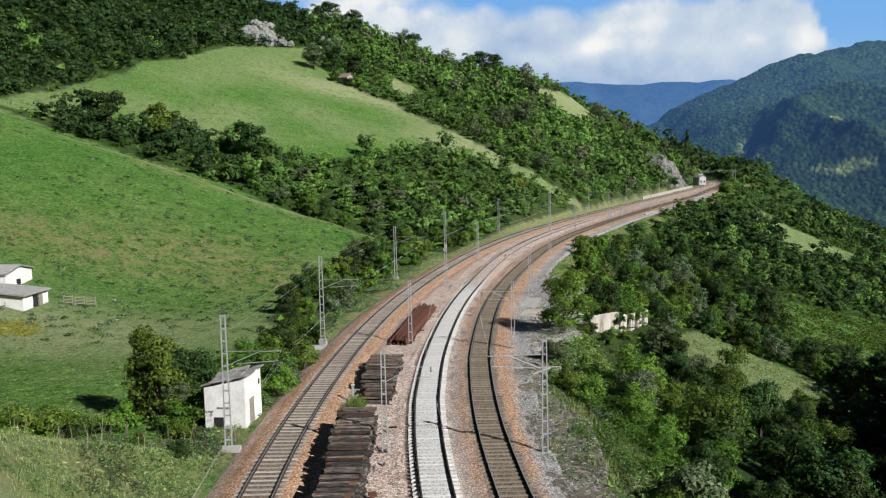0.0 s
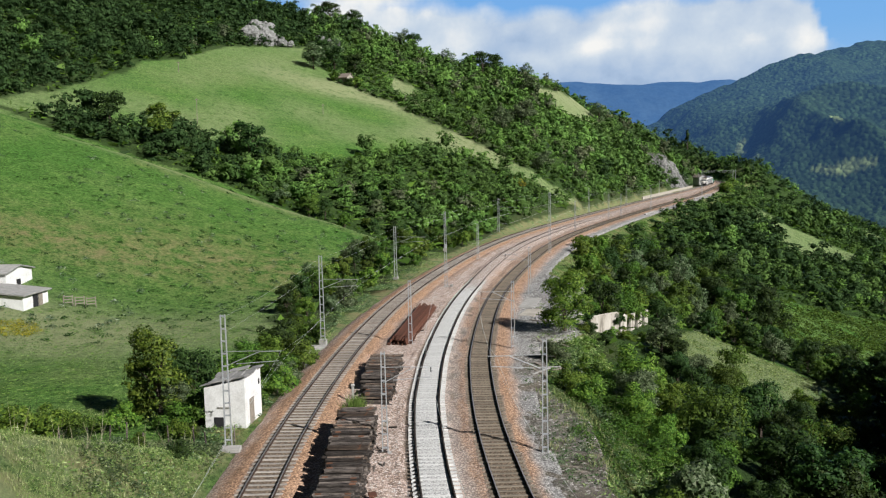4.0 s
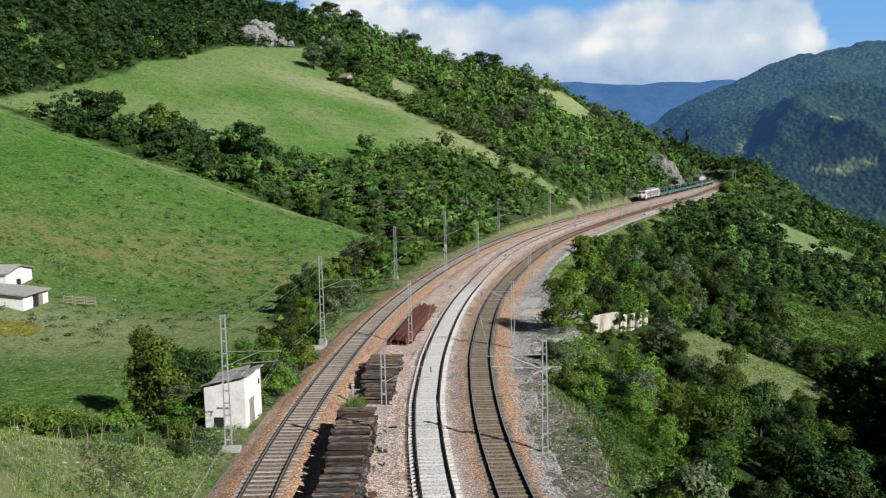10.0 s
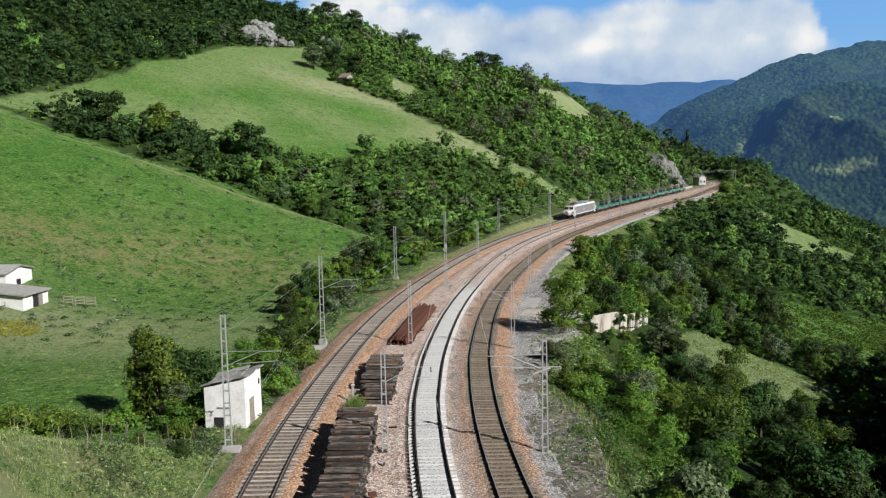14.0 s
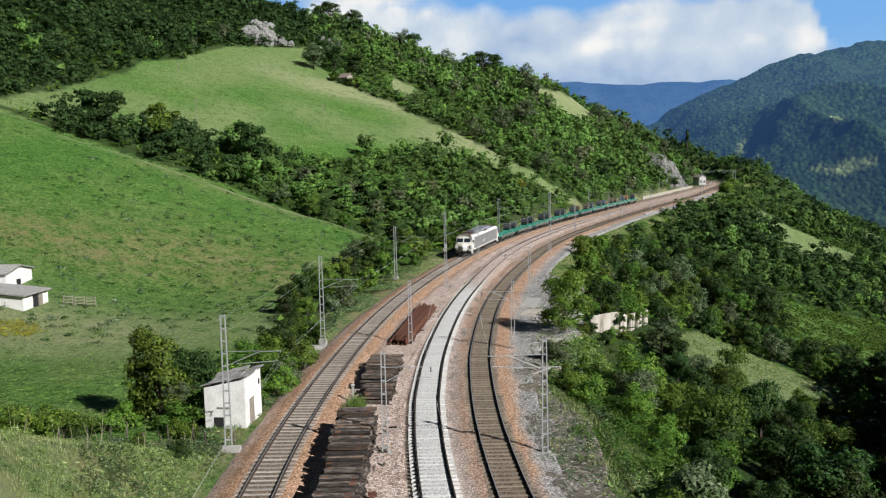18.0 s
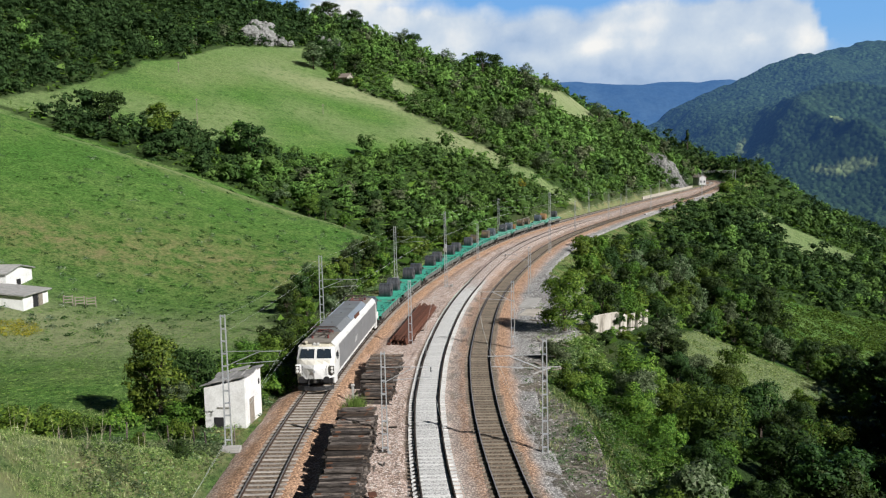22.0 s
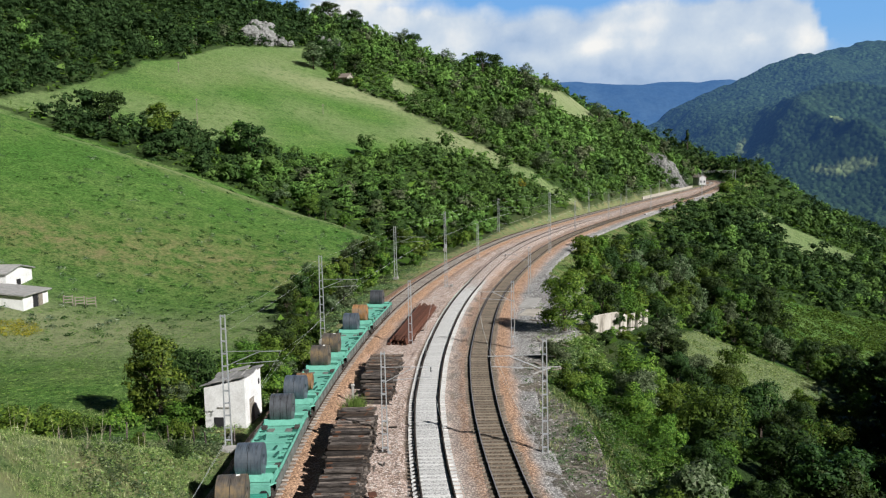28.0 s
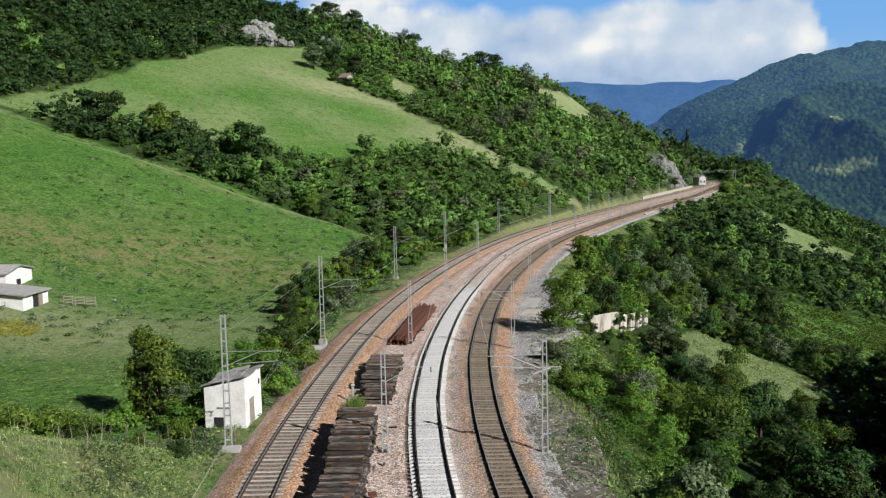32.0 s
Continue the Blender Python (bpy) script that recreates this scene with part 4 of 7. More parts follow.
for rx_, ry_, rk_, rz_ in ((20, 404, 1, 1.5), (26, 407, 5, 1.4), (14, 402, 0, 1.2), (-12, 412, 1, 1.4), (-18, 415, 3, 1.3), (-40, 420, 5, 1.5), (-52, 424, 1, 1.6), (-58, 426, 0, 1.2), (40, 412, 3, 1.2), (74, 432, 1, 1.0), (92, 440, 5, 1.2), (118, 452, 1, 1.0), (3, 372, 3, 1.4), (38, 365, 3, 1.5), (-38, 318, 5, 1.3), (-44, 326, 1, 1.3), (-31, 322, 1, 1.2)):
    lone(MIDDLE[rk_], rx_, ry_, rz_, "tall dark tree standing out of the woods", 1.15, rx_ * 30)
lone(NEAR[1], 12.2, 86, 0.95, "light green tree beside the gravel yard", 1.1, 200)
for sx_, sy_, sk_, sz_ in ((-29, 55.5, 0, 0.8), (-26.5, 57, 1, 0.9), (-24.5, 56.5, 0, 0.75), (-22.5, 57.5, 1, 0.85), (-17.5, 55.5, 1, 0.6), (-18.5, 57.5, 0, 0.9), (-17.3, 59.5, 0, 1.1), (-24.6, 48.6, 1, 1.15), (-25.8, 50.5, 1, 1.2), (-27.5, 49.5, 2, 0.45), (-25, 47, 3, 0.35), (-21, 48.5, 0, 0.4), (-18.5, 46.5, 3, 0.35), (-15.5, 48.5, 2, 0.45), (-23, 52, 2, 0.55), (-19.5, 52.5, 0, 0.5), (-16.5, 50.5, 2, 0.4), (-13.3, 66.5, 1, 1.0), (-14.5, 65, 0, 1.0), (-13.2, 70, 3, 0.9), (-15, 72, 0, 1.3), (-12.6, 75, 1, 0.9), (-14, 78, 0, 1.2), (-16, 81, 2, 1.4), (-13.5, 86, 0, 1.1)):
    plant(SHRUB[sk_], sx_, sy_, sz_, sx_ * 40, "leafy green shrub at the meadow's foot", "shrub", "lineside shrubs", 0.1, 1.15)
# unseen tall trees, added so that their shadow falls on the right-hand hollow
for x_, y_, k_ in ((44, 60, 2.7), (47, 67, 2.9), (51, 74, 2.8), (40, 53, 2.5), (56, 83, 2.8), (61, 92, 2.7), (66, 101, 2.6), (36.5, 46.5, 2.4)):
    lone(MIDDLE[1 if k_ > 2.4 else 5], x_, y_, k_, "tall tree added out of view to shade the slope", 0.9, x_ * 40)
lone(NEAR[1], 15.0, 66, 0.8, "bright green tree below the railway embankment", 1.15, 20)


for rx_, ry_, rz_ in ((29, 312, 1.5), (21, 300, 1.2), (31, 266, 1.0), (74, 406, 1.3), (-41, 330, 1.4), (-45, 313, 1.3), (100, 430, 1.2)):
    lone(MIDDLE[3], rx_, ry_, rz_, "silvery green tree among the darker woods", 1.2, rx_ * 30)
for rx_, ry_ in ((19, 240), (22, 237), (21, 239.5), (17, 218)):
    plant(BROOM, rx_, ry_, 1.15, rx_ * 50, "yellow flowering broom bush on the slope", "shrub", "flowering brooms", 0.1, 1.1)
CYPRESS = tree_kind(95, 14.0, 1.7, 2600, 0.3, LEAF[1], 0.05, 16)
lone(CYPRESS, 162.5, 572, 1.0, "tall dark conifer standing above the bend", 1.0)


for s_ in np.arange(392, 470, 3.2):
    x_, y_, h_ = on_line(s_, -float(bed_edge(s_)) - 1.6 - 1.5 * pick_.random())
    plant(SHRUB_FAR[pick_.choice((0, 1, 2, 3))], float(x_), float(y_), 1.3 + 0.8 * pick_.random(), pick_.uniform(0, 360), "dark green bush beside the far track", "shrub", "lineside shrubs", 0.2, 1.2)


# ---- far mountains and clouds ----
def mountain_material(name, tone, far, haze_glow, grain=0.11, rough=6.0, spots=0.6):
    m, nt, b = material(name, 0.95, 0, 0.03)
    p = place(nt)
    big, fine = noise_tex(nt, 0.006, 6, 0.6, p), noise_tex(nt, 0.05, 8, 0.75, p)
    trees = add(nt, "ShaderNodeTexVoronoi", Scale=grain)
    nt.links.new(p, trees.inputs["Vector"])
    shade = nt.nodes.new("ShaderNodeSeparateColor")
    nt.links.new(trees.outputs["Color"], shade.inputs[0])
    c = mix(nt, 0.5, ramp(nt, fine, [(0.38, tuple(v * 0.4 for v in tone)), (0.62, tuple(v * 1.6 for v in tone))]), ramp(nt, big, [(0.4, tuple(v * 0.7 for v in tone)), (0.62, (tone[0] * 1.9, tone[1] * 1.6, tone[2] * 1.3))]))
    c = mix(nt, spots, c, ramp(nt, shade.outputs[0], [(0.0, tuple(v * 0.45 for v in tone)), (1.0, tuple(v * 1.8 for v in tone))]))
    a = nt.nodes.new("ShaderNodeAttribute")
    a.attribute_name = "field"
    c = mix(nt, a.outputs["Fac"], c, mix(nt, fine, tuple(v * 0.85 for v in far), tuple(v * 1.15 for v in far)))
    nt.links.new(c, b.inputs["Base Color"])
    bump(nt, b, calc(nt, "SUBTRACT", fine, trees.outputs["Distance"]), 1.0, rough)
    # blue haze painted as emission, growing with distance by the attribute air
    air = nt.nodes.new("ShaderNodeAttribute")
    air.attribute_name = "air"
    b.inputs["Emission Color"].default_value = (*haze_glow[:3], 1)
    nt.links.new(calc(nt, "MULTIPLY", air.outputs["Fac"], haze_glow[3]), b.inputs["Emission Strength"])
    return m


def mountain_height(x, y):
    crest = np.interp(x, (250, 501, 548, 630, 713, 797, 883, 939, 1044, 1500, 2900), (20, 84, 120, 150, 183, 221, 243, 258, 271, 330, 420))
    back = 2000 + 0.15 * (x - 500)
    fall = np.abs(y - back) / 1150
    z = crest * (1 - fall ** 1.25 * 1.25) - 190 * fall
    rib = 1 - np.abs(lattice(x + 0.55 * y, y * 0.25, 240, 51))
    z += (150 * (rib - 0.6) + 26 * lattice(x, y, 90, 52)) * np.clip(fall * 3, 0.12, 1) + 4 * lattice(x, y, 40, 53) + 3 * lattice(x, y, 13, 54)
    return np.maximum(z, -160)


def build_mountain():
    """The opposite side of the valley, about two kilometres off, wooded with a few fields."""
    X, Y = np.meshgrid(np.linspace(250, 1900, 330), np.linspace(900, 2400, 240))
    x, y = X.ravel(), Y.ravel()
    z = mountain_height(x, y)
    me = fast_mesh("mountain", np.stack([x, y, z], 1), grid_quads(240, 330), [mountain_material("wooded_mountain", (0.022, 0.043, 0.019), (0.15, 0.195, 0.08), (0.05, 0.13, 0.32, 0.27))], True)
    field = np.zeros(len(x))
    wob = 3 * lattice(x, y, 25, 57)
    for poly in MOUNTAIN_FIELDS:
        field = np.maximum(field, inside(x + wob, y + wob, poly))
    set_attr(me, "field", field)
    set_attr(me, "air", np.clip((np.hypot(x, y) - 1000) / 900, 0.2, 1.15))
    tagged(new("mountain", me), "wooded mountainside across the valley with pale green fields", "mountain", kind="structure")
    # the range that closes the valley, blue haze put into its colour and emission
    X, Y = np.meshgrid(np.linspace(-600, 3600, 260), np.linspace(3900, 4700, 40))
    x, y = X.ravel(), Y.ravel()
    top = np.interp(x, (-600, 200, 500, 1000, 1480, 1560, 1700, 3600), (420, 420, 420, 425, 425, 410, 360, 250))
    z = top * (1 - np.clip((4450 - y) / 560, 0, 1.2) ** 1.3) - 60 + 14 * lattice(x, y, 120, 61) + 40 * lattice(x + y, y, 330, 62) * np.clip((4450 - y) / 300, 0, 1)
    me = fast_mesh("mountain_range", np.stack([x, y, z], 1), grid_quads(40, 260), [mountain_material("haze_blue_range", (0.018, 0.032, 0.045), (0.1, 0.1, 0.1), (0.05, 0.16, 0.42, 0.46), 0.012, 0.5, 0.04)], True)
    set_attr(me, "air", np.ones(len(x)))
    tagged(new("mountain_range", me), "distant mountain range under the clouds, tinted blue for haze", "mountain", kind="structure")


MOUNTAIN_FIELDS = [[(613, 1469), (640, 1453), (670, 1426), (687, 1414), (702, 1393), (695, 1392), (671, 1408), (650, 1422), (634, 1451)], [(559, 1660), (569, 1665), (583, 1665), (583, 1639), (575, 1629)], [(562, 1591), (580, 1576), (575, 1570)], [(694, 1551), (721, 1574), (692, 1491), (686, 1489), (682, 1508)]]
build_mountain()


def build_clouds():
    """Sky over the valley with its cloud bank: a curved sheet far behind everything."""
    R = 4850.0
    A, E = np.meshgrid(np.linspace(-36, 42, 200), np.linspace(-2, 30, 110))
    az, el = np.radians(A.ravel()), np.radians(E.ravel())
    a, e = A.ravel(), E.ravel()
    v = np.stack([R * np.sin(az) * np.cos(el), R * np.cos(az) * np.cos(el), R * np.sin(el)], -1)
    n = 0.55 * lattice(a, e * 1.6, 5.0, 91) + 0.3 * lattice(a, e * 1.6, 2.1, 92) + 0.15 * lattice(a, e * 1.6, 0.9, 93)
    top = np.interp(a, (-36, -6, 0, 5, 10, 16, 21, 23, 24, 42), (9.8, 9.6, 9.4, 9.2, 9.2, 9.6, 9.8, 9.0, 5.5, 4.6))
    cover = step(0.9, -0.9, e - top - 1.3 * n)
    veil = 0.75 * step(-0.25, 0.6, n + 0.4 * lattice(a, e, 9, 94)) * step(5, 9, e) * (a < 6) + 0.35 * step(0.0, 0.8, lattice(a, e * 2.2, 6, 96) + 0.4 * n) * step(7, 11, e)
    puff = np.exp(-((a - 10.2) / 1.6) ** 2 - ((e - 7.0) / 0.9) ** 2) + 0.7 * np.exp(-((a - 6.5) / 2.5) ** 2 - ((e - 6.4) / 0.8) ** 2) + 0.7 * np.exp(-((a - 2.0) / 2.5) ** 2 - ((e - 7.2) / 1.2) ** 2) + 0.8 * np.exp(-((a - 22.5) / 1.2) ** 2 - ((e - 6.5) / 1.6) ** 2)
    light = np.clip(0.38 + 0.26 * (e - 5.0) / 4.0 + 0.45 * puff + 0.42 * n, 0, 1)
    light = np.where(e < 5.0, light - 0.10 * (5.0 - e), light)
    m = bpy.data.materials.new("sky_and_cloud")
    m.use_nodes = True
    nt = m.node_tree
    nt.nodes.remove(nt.nodes["Principled BSDF"])
    p = place(nt)
    f = calc(nt, "SUBTRACT", noise_tex(nt, 0.006, 6, 0.6, p), 0.5)
    get = {}
    for nm in ("cover", "light", "height"):
        g = nt.nodes.new("ShaderNodeAttribute")
        g.attribute_name = nm
        get[nm] = g.outputs["Fac"]
    blue = ramp(nt, get["height"], [(0.0, (0.46, 0.70, 1.0)), (0.35, (0.24, 0.54, 1.0)), (1.0, (0.12, 0.36, 0.92))])
    white = ramp(nt, calc(nt, "ADD", get["light"], calc(nt, "MULTIPLY", f, 0.5)), [(0.1, (0.25, 0.40, 0.64)), (0.4, (0.50, 0.65, 0.88)), (0.7, (0.74, 0.85, 0.98)), (0.95, (1.12, 1.12, 1.1))])
    k = ramp(nt, calc(nt, "ADD", get["cover"], calc(nt, "MULTIPLY", f, 0.7)), [(0.15, (0, 0, 0)), (0.85, (1, 1, 1))])
    em = nt.nodes.new("ShaderNodeEmission")
    em.inputs["Strength"].default_value = 0.56
    nt.links.new(mix(nt, k, blue, white), em.inputs["Color"])
    nt.links.new(em.outputs[0], nt.nodes["Material Output"].inputs[0])
    me = fast_mesh("cloud_backdrop", v, grid_quads(110, 200), [m], True)
    for nm, val in (("cover", np.clip(np.maximum(cover, veil), 0, 1)), ("light", light), ("height", np.clip(e / 22, 0, 1))):
        set_attr(me, nm, val)
    return tagged(new("cloud_backdrop", me), "white cloud bank in a blue summer sky", "clouds", kind="structure")


CLOUDS = build_clouds()


# ---- overhead line ----
def mast(s, u, h, arm=0.0, wide=0.42, label="galvanised lattice mast of the overhead line", lean=0.0, foot=None):
    """A lattice mast: two channel legs, battens between them, a foot block and, if arm is set, a cantilever that reaches that far to the left (negative: right)."""
    x, y, hd = on_line(s, u)
    t = thing("catenary_mast", pose(x, y, -0.4, 0, lean, -math.degrees(hd)), label, "mast", "overhead line masts")
    w0, w1 = wide / 2, wide * 0.32
    for sx in (-1, 1):
        bm = bmesh.new()
        vs = []
        for z, w in ((0, w0), (h, w1)):
            vs.append([bm.verts.new((sx * w + dx, dy, z)) for dx, dy in ((-0.03, -0.06), (0.03, -0.06), (0.03, 0.06), (-0.03, 0.06))])
        for i in range(4):
            bm.faces.new((vs[0][i], vs[0][(i + 1) % 4], vs[1][(i + 1) % 4], vs[1][i]))
        bm.faces.new(vs[1])
        part("leg", bm, GALVANISED, t)
    n = int(h / 0.74)
    for i in range(n):
        z = 0.35 + i * (h - 0.45) / (n - 1)
        w = w0 + (w1 - w0) * z / h
        part("batten", boxed(-w, w, -0.05, 0.05, z - 0.04, z + 0.04), GALVANISED, t)
    part("foot", boxed(-0.36, 0.36, -0.32, 0.32, -1.3, 0.04 if foot is None else foot, bevel=0.03), CONCRETE, t)
    if arm:
        z0 = min(h - 1.0, 6.0)
        part("cantilever", rod(rodded((0, 0.02, z0 - 0.9), (-arm * 0.62, 0.02, z0 + 0.02), 0.024), (-arm * 0.62, 0.02, z0 + 0.02), (-arm, 0.02, z0 + 0.02), 0.026), GALVANISED, t)
        part("stay", rodded((0, 0.02, z0 + 0.05), (-arm * 0.62, 0.02, z0 + 0.05), 0.018), GALVANISED, t)
        part("registration_arm", rodded((-arm * 0.2, 0.02, z0 - 0.75), (-arm * 0.95, 0.02, z0 - 0.6), 0.02), GALVANISED, t)
        part("insulator", rodded((-arm * 0.96, 0.02, z0 + 0.02), (-arm * 0.96, 0.02, z0 - 0.3), 0.032), DARK, t)
    return t


MASTS = [(33, 3.69, 8.4, -3.6), (30.5, -16.1, 7.0, 3.4), (64, 3.79, 8.4, -3.7), (31, -6.4, 6.3, -3.0), (107, 5.55, 7.6, -4.6), (62, -5.26, 6.2, 0), (92, -15.8, 6.2, 3.2), (59.5, -15.1, 6.4, 3.0),
         (130, -2.5, 6.1, 0), (176.5, 5.6, 8.1, -4.4), (183.5, -10.4, 7.1, 0), (217.5, -10.4, 7.0, 0), (234, -9.7, 6.3, 0), (248.5, 3.56, 7.2, -3.4), (292, 2.9, 6.5, -2.8), (250.5, -14.6, 7.2, 2.6), (350, 4.25, 6.2, -3.8), (338, -14.6, 9.0, 2.6), (398, 3.8, 6.8, -3.4), (440, 3.8, 6.8, -3.4)]
for s_, u_, h_, a_ in MASTS:
    mast(s_, u_, h_, a_, 0.34 if u_ < 0 else 0.42, foot=-0.35 if s_ == 33 else None)
mast(138, -13.9, 11.0, 0, 0.36, "tall slender lattice mast beside the track")

# signal mast
def signal(s, u):
    x, y, hd = on_line(s, u)
    t = thing("signal_mast", pose(x, y, -0.4, 0, 0, -math.degrees(hd)), "tall grey signal mast with a round board", "signal")
    for sx in (-1, 1):
        part("leg", prism(bmesh.new(), [(sx * 0.17 - 0.03, -0.3), (sx * 0.17 + 0.03, -0.3), (sx * 0.10 + 0.025, 10.4), (sx * 0.10 - 0.025, 10.4)], -0.05, 0.05), GALVANISED, t)
    for i in range(18):
        z = 0.3 + i * 0.58
        part("batten", boxed(-0.16 + 0.003 * i, 0.16 - 0.003 * i, -0.045, 0.045, z - 0.035, z + 0.035), GALVANISED, t)
    part("signal_head", boxed(-0.17, 0.17, -0.18, 0.1, 4.9, 5.9, bevel=0.06), GALVANISED, t)
    part("round_board", rodded((0, -0.3, 5.2), (0, -0.24, 5.2), 0.27, 20), CONCRETE, t)
    part("foot", boxed(-0.4, 0.4, -0.4, 0.4, -0.4, 0.1, bevel=0.03), CONCRETE, t)
    part("relay_box", boxed(0.55, 0.9, -0.25, 0.2, -0.1, 0.4, bevel=0.03), CONCRETE, t)


signal(98, -3.9)


def wire(name, pts, r, label):
    """An overhead wire through the given places."""
    cu = bpy.data.curves.new(name, "CURVE")
    cu.dimensions, cu.bevel_depth, cu.bevel_resolution = "3D", r, 0
    sp = cu.splines.new("POLY")
    sp.points.add(len(pts) - 1)
    for q, p in zip(sp.points, pts):
        q.co = (*p, 1)
    cu.materials.append(WIRE)
    return tagged(new(name, cu), label, "wire", "overhead wires")


WIRE = worn("grey_wire", (0.46, 0.48, 0.46), (0.36, 0.37, 0.36), 2.0, 20.0, 0.5, 0.1, depth=0)


def catenary(stops, off, zc, zm, label):
    """Contact wire, and messenger that sags between the supports."""
    lo, hi = [], []
    for a, b in zip(stops, stops[1:]):
        for i in range(13):
            f = i / 12
            s = a + (b - a) * f
            x, y, h = on_line(s, off(s))
            lo.append((x, y, zc))
            hi.append((x, y, zm - 0.75 * 4 * f * (1 - f)))
    wire("contact_wire", lo, 0.006, label)
    wire("messenger_wire", hi, 0.006, label)


catenary((-30, 2, 33, 64, 107, 140, 176, 212, 248, 292, 350, 398, 440), lambda s: 0.1, 4.95, 5.6, "thin grey overhead wire above the rusty track")
catenary((-30, 0, 30.5, 59.5, 92, 138, 183, 217, 250, 338), lambda s: np.interp(s, *RIGHT_OFF), 4.95, 5.6, "thin grey overhead wire above the worn track")
catenary((-30, 0, 31, 62, 98, 130, 183), lambda s: np.interp(s, *MID_OFF), 4.95, 5.6, "thin grey overhead wire above the renewed track")
for du, dz in ((0.3, 7.6), (-0.2, 6.9)):
    pts = []
    for a, b in zip((33, 64, 107, 176), (64, 107, 176, 248)):
        for i in range(9):
            x, y, h = on_line(a + (b - a) * i / 8, 3.8 + du)
            pts.append((x, y, dz - 1.6 * i / 8 * (1 - i / 8)))
    wire("feeder_cable", pts, 0.006, "slack grey feeder cable along the masts")


# ---- lineside buildings ----
def shed(x, y, turn):
    t = thing("lineside_shed", pose(x, y, ground_at(x, y) - 0.3, 0, 0, turn), "small whitewashed lineside hut with a slab roof", "hut")
    w, d, h0, h1 = 2.85, 3.7, 3.15, 3.75
    bm = prism(bmesh.new(), [(-w / 2, 0), (w / 2, 0), (w / 2, h1), (-w / 2, h0)], -d / 2, d / 2)
    part("wall", bm, WHITEWASH, t)
    ang = math.degrees(math.atan2(h1 - h0, w))
    for i in range(5):
        for k in range(4):
            x0 = -w / 2 - 0.12 + k * (w + 0.26) / 4
            y0 = -d / 2 - 0.12 + i * (d + 0.24) / 5
            m = pose(0, 0, (h0 + h1) / 2 + 0.05 + 0.03 * ((i * 3 + k * 2) % 3), ((i * 7 + k * 5) % 5 - 2) * 1.6, -ang + ((i * 3 + k * 7) % 5 - 2) * 1.2, ((i * 5 + k * 3) % 7 - 3) * 2.0)
            part("roof_slab", boxed(x0, x0 + (w + 0.26) / 4 + 0.05, y0, y0 + (d + 0.24) / 5 + 0.04, 0, 0.06, m), SLATE, t)
    part("door", boxed(w / 2 - 0.01, w / 2 + 0.04, -0.9, 0.0, 0.1, 2.1), WOOD_GREY, t, "grey wooden door")
    part("window", boxed(w / 2 - 0.01, w / 2 + 0.02, 1.2, 1.5, 2.6, 3.0), DARK, t, "small dark window opening")
    part("window", boxed(-0.5, 0.35, -d / 2 - 0.06, -d / 2 + 0.01, 1.75, 1.85), CONCRETE, t, "thin shelf under the wall's vent")
    part("opening", boxed(-0.8, -0.1, -d / 2 - 0.02, -d / 2 + 0.01, 0.1, 1.1), DARK, t, "low dark opening")
    return t


shed(-15.0, 59.4, -5)


def farmhouse():
    t = thing("farmhouse", pose(-47.2, 95.5, 1.2, 0, 0, -6), "white farm building with a low grey-roofed annex", "farm building")
    # annex: near corner at the origin
    a = part("annex_wall", boxed(-7.0, 0, 0, 5.0, -1.0, 1.65), WHITEWASH, t)
    part("annex_roof", prism(bmesh.new(), [(0.35, 1.6), (-7.2, 2.35), (-7.2, 2.5), (0.35, 1.75)], -0.35, 5.3), SLATE, t)
    part("doorway", boxed(-0.02, 0.04, 1.9, 2.9, 0.0, 1.45), DARK, a, "open dark doorway")
    part("door_leaf", boxed(0.03, 0.09, 2.95, 3.75, 0.0, 1.45), WOOD_GREY, a, "open wooden door leaf")
    # main building behind it
    part("wall", prism(bmesh.new(), [(5.1, -1), (10.5, -1), (10.5, 3.5), (7.8, 4.1), (5.1, 3.5)], -16.0, -5.2, Matrix(((0, 1, 0, 0), (1, 0, 0, 0), (0, 0, 1, 0), (0, 0, 0, 1)))), WHITEWASH, t)
    for y0, y1 in ((4.8, 7.8), (10.8, 7.8)):
        part("roof", prism(bmesh.new(), [(y0, 3.42), (y1, 4.12), (y1, 4.26), (y0, 3.56)], -16.3, -4.9, Matrix(((0, 1, 0, 0), (1, 0, 0, 0), (0, 0, 1, 0), (0, 0, 0, 1)))), SLATE, t)
    part("window", boxed(-5.21, -5.16, 7.2, 8.0, 1.6, 2.5), DARK, t)
    for i in range(3):
        x, y = -44.4 + i * 1.15, 100.6 + i * 0.5
        f = thing("field_gate", pose(x, y, ground_at(x, y), 0, 0, 24), "grey weathered wooden fence panel", "fence", "farm fence")
        for zz in (0.35, 0.7, 1.05):
            part("rail", boxed(-0.55, 0.55, -0.03, 0.03, zz, zz + 0.1), WOOD_GREY, f)
        for xx in (-0.5, 0.5):
            part("post", boxed(xx - 0.05, xx + 0.05, -0.05, 0.05, -0.2, 1.25), WOOD_GREY, f)


farmhouse()


# ---- stacks between the tracks ----
ORANGE_RUST = worn("orange_rust", (0.15, 0.07, 0.038), (0.09, 0.04, 0.025), 3.0, 25.0, 0.9, spread=0.5)


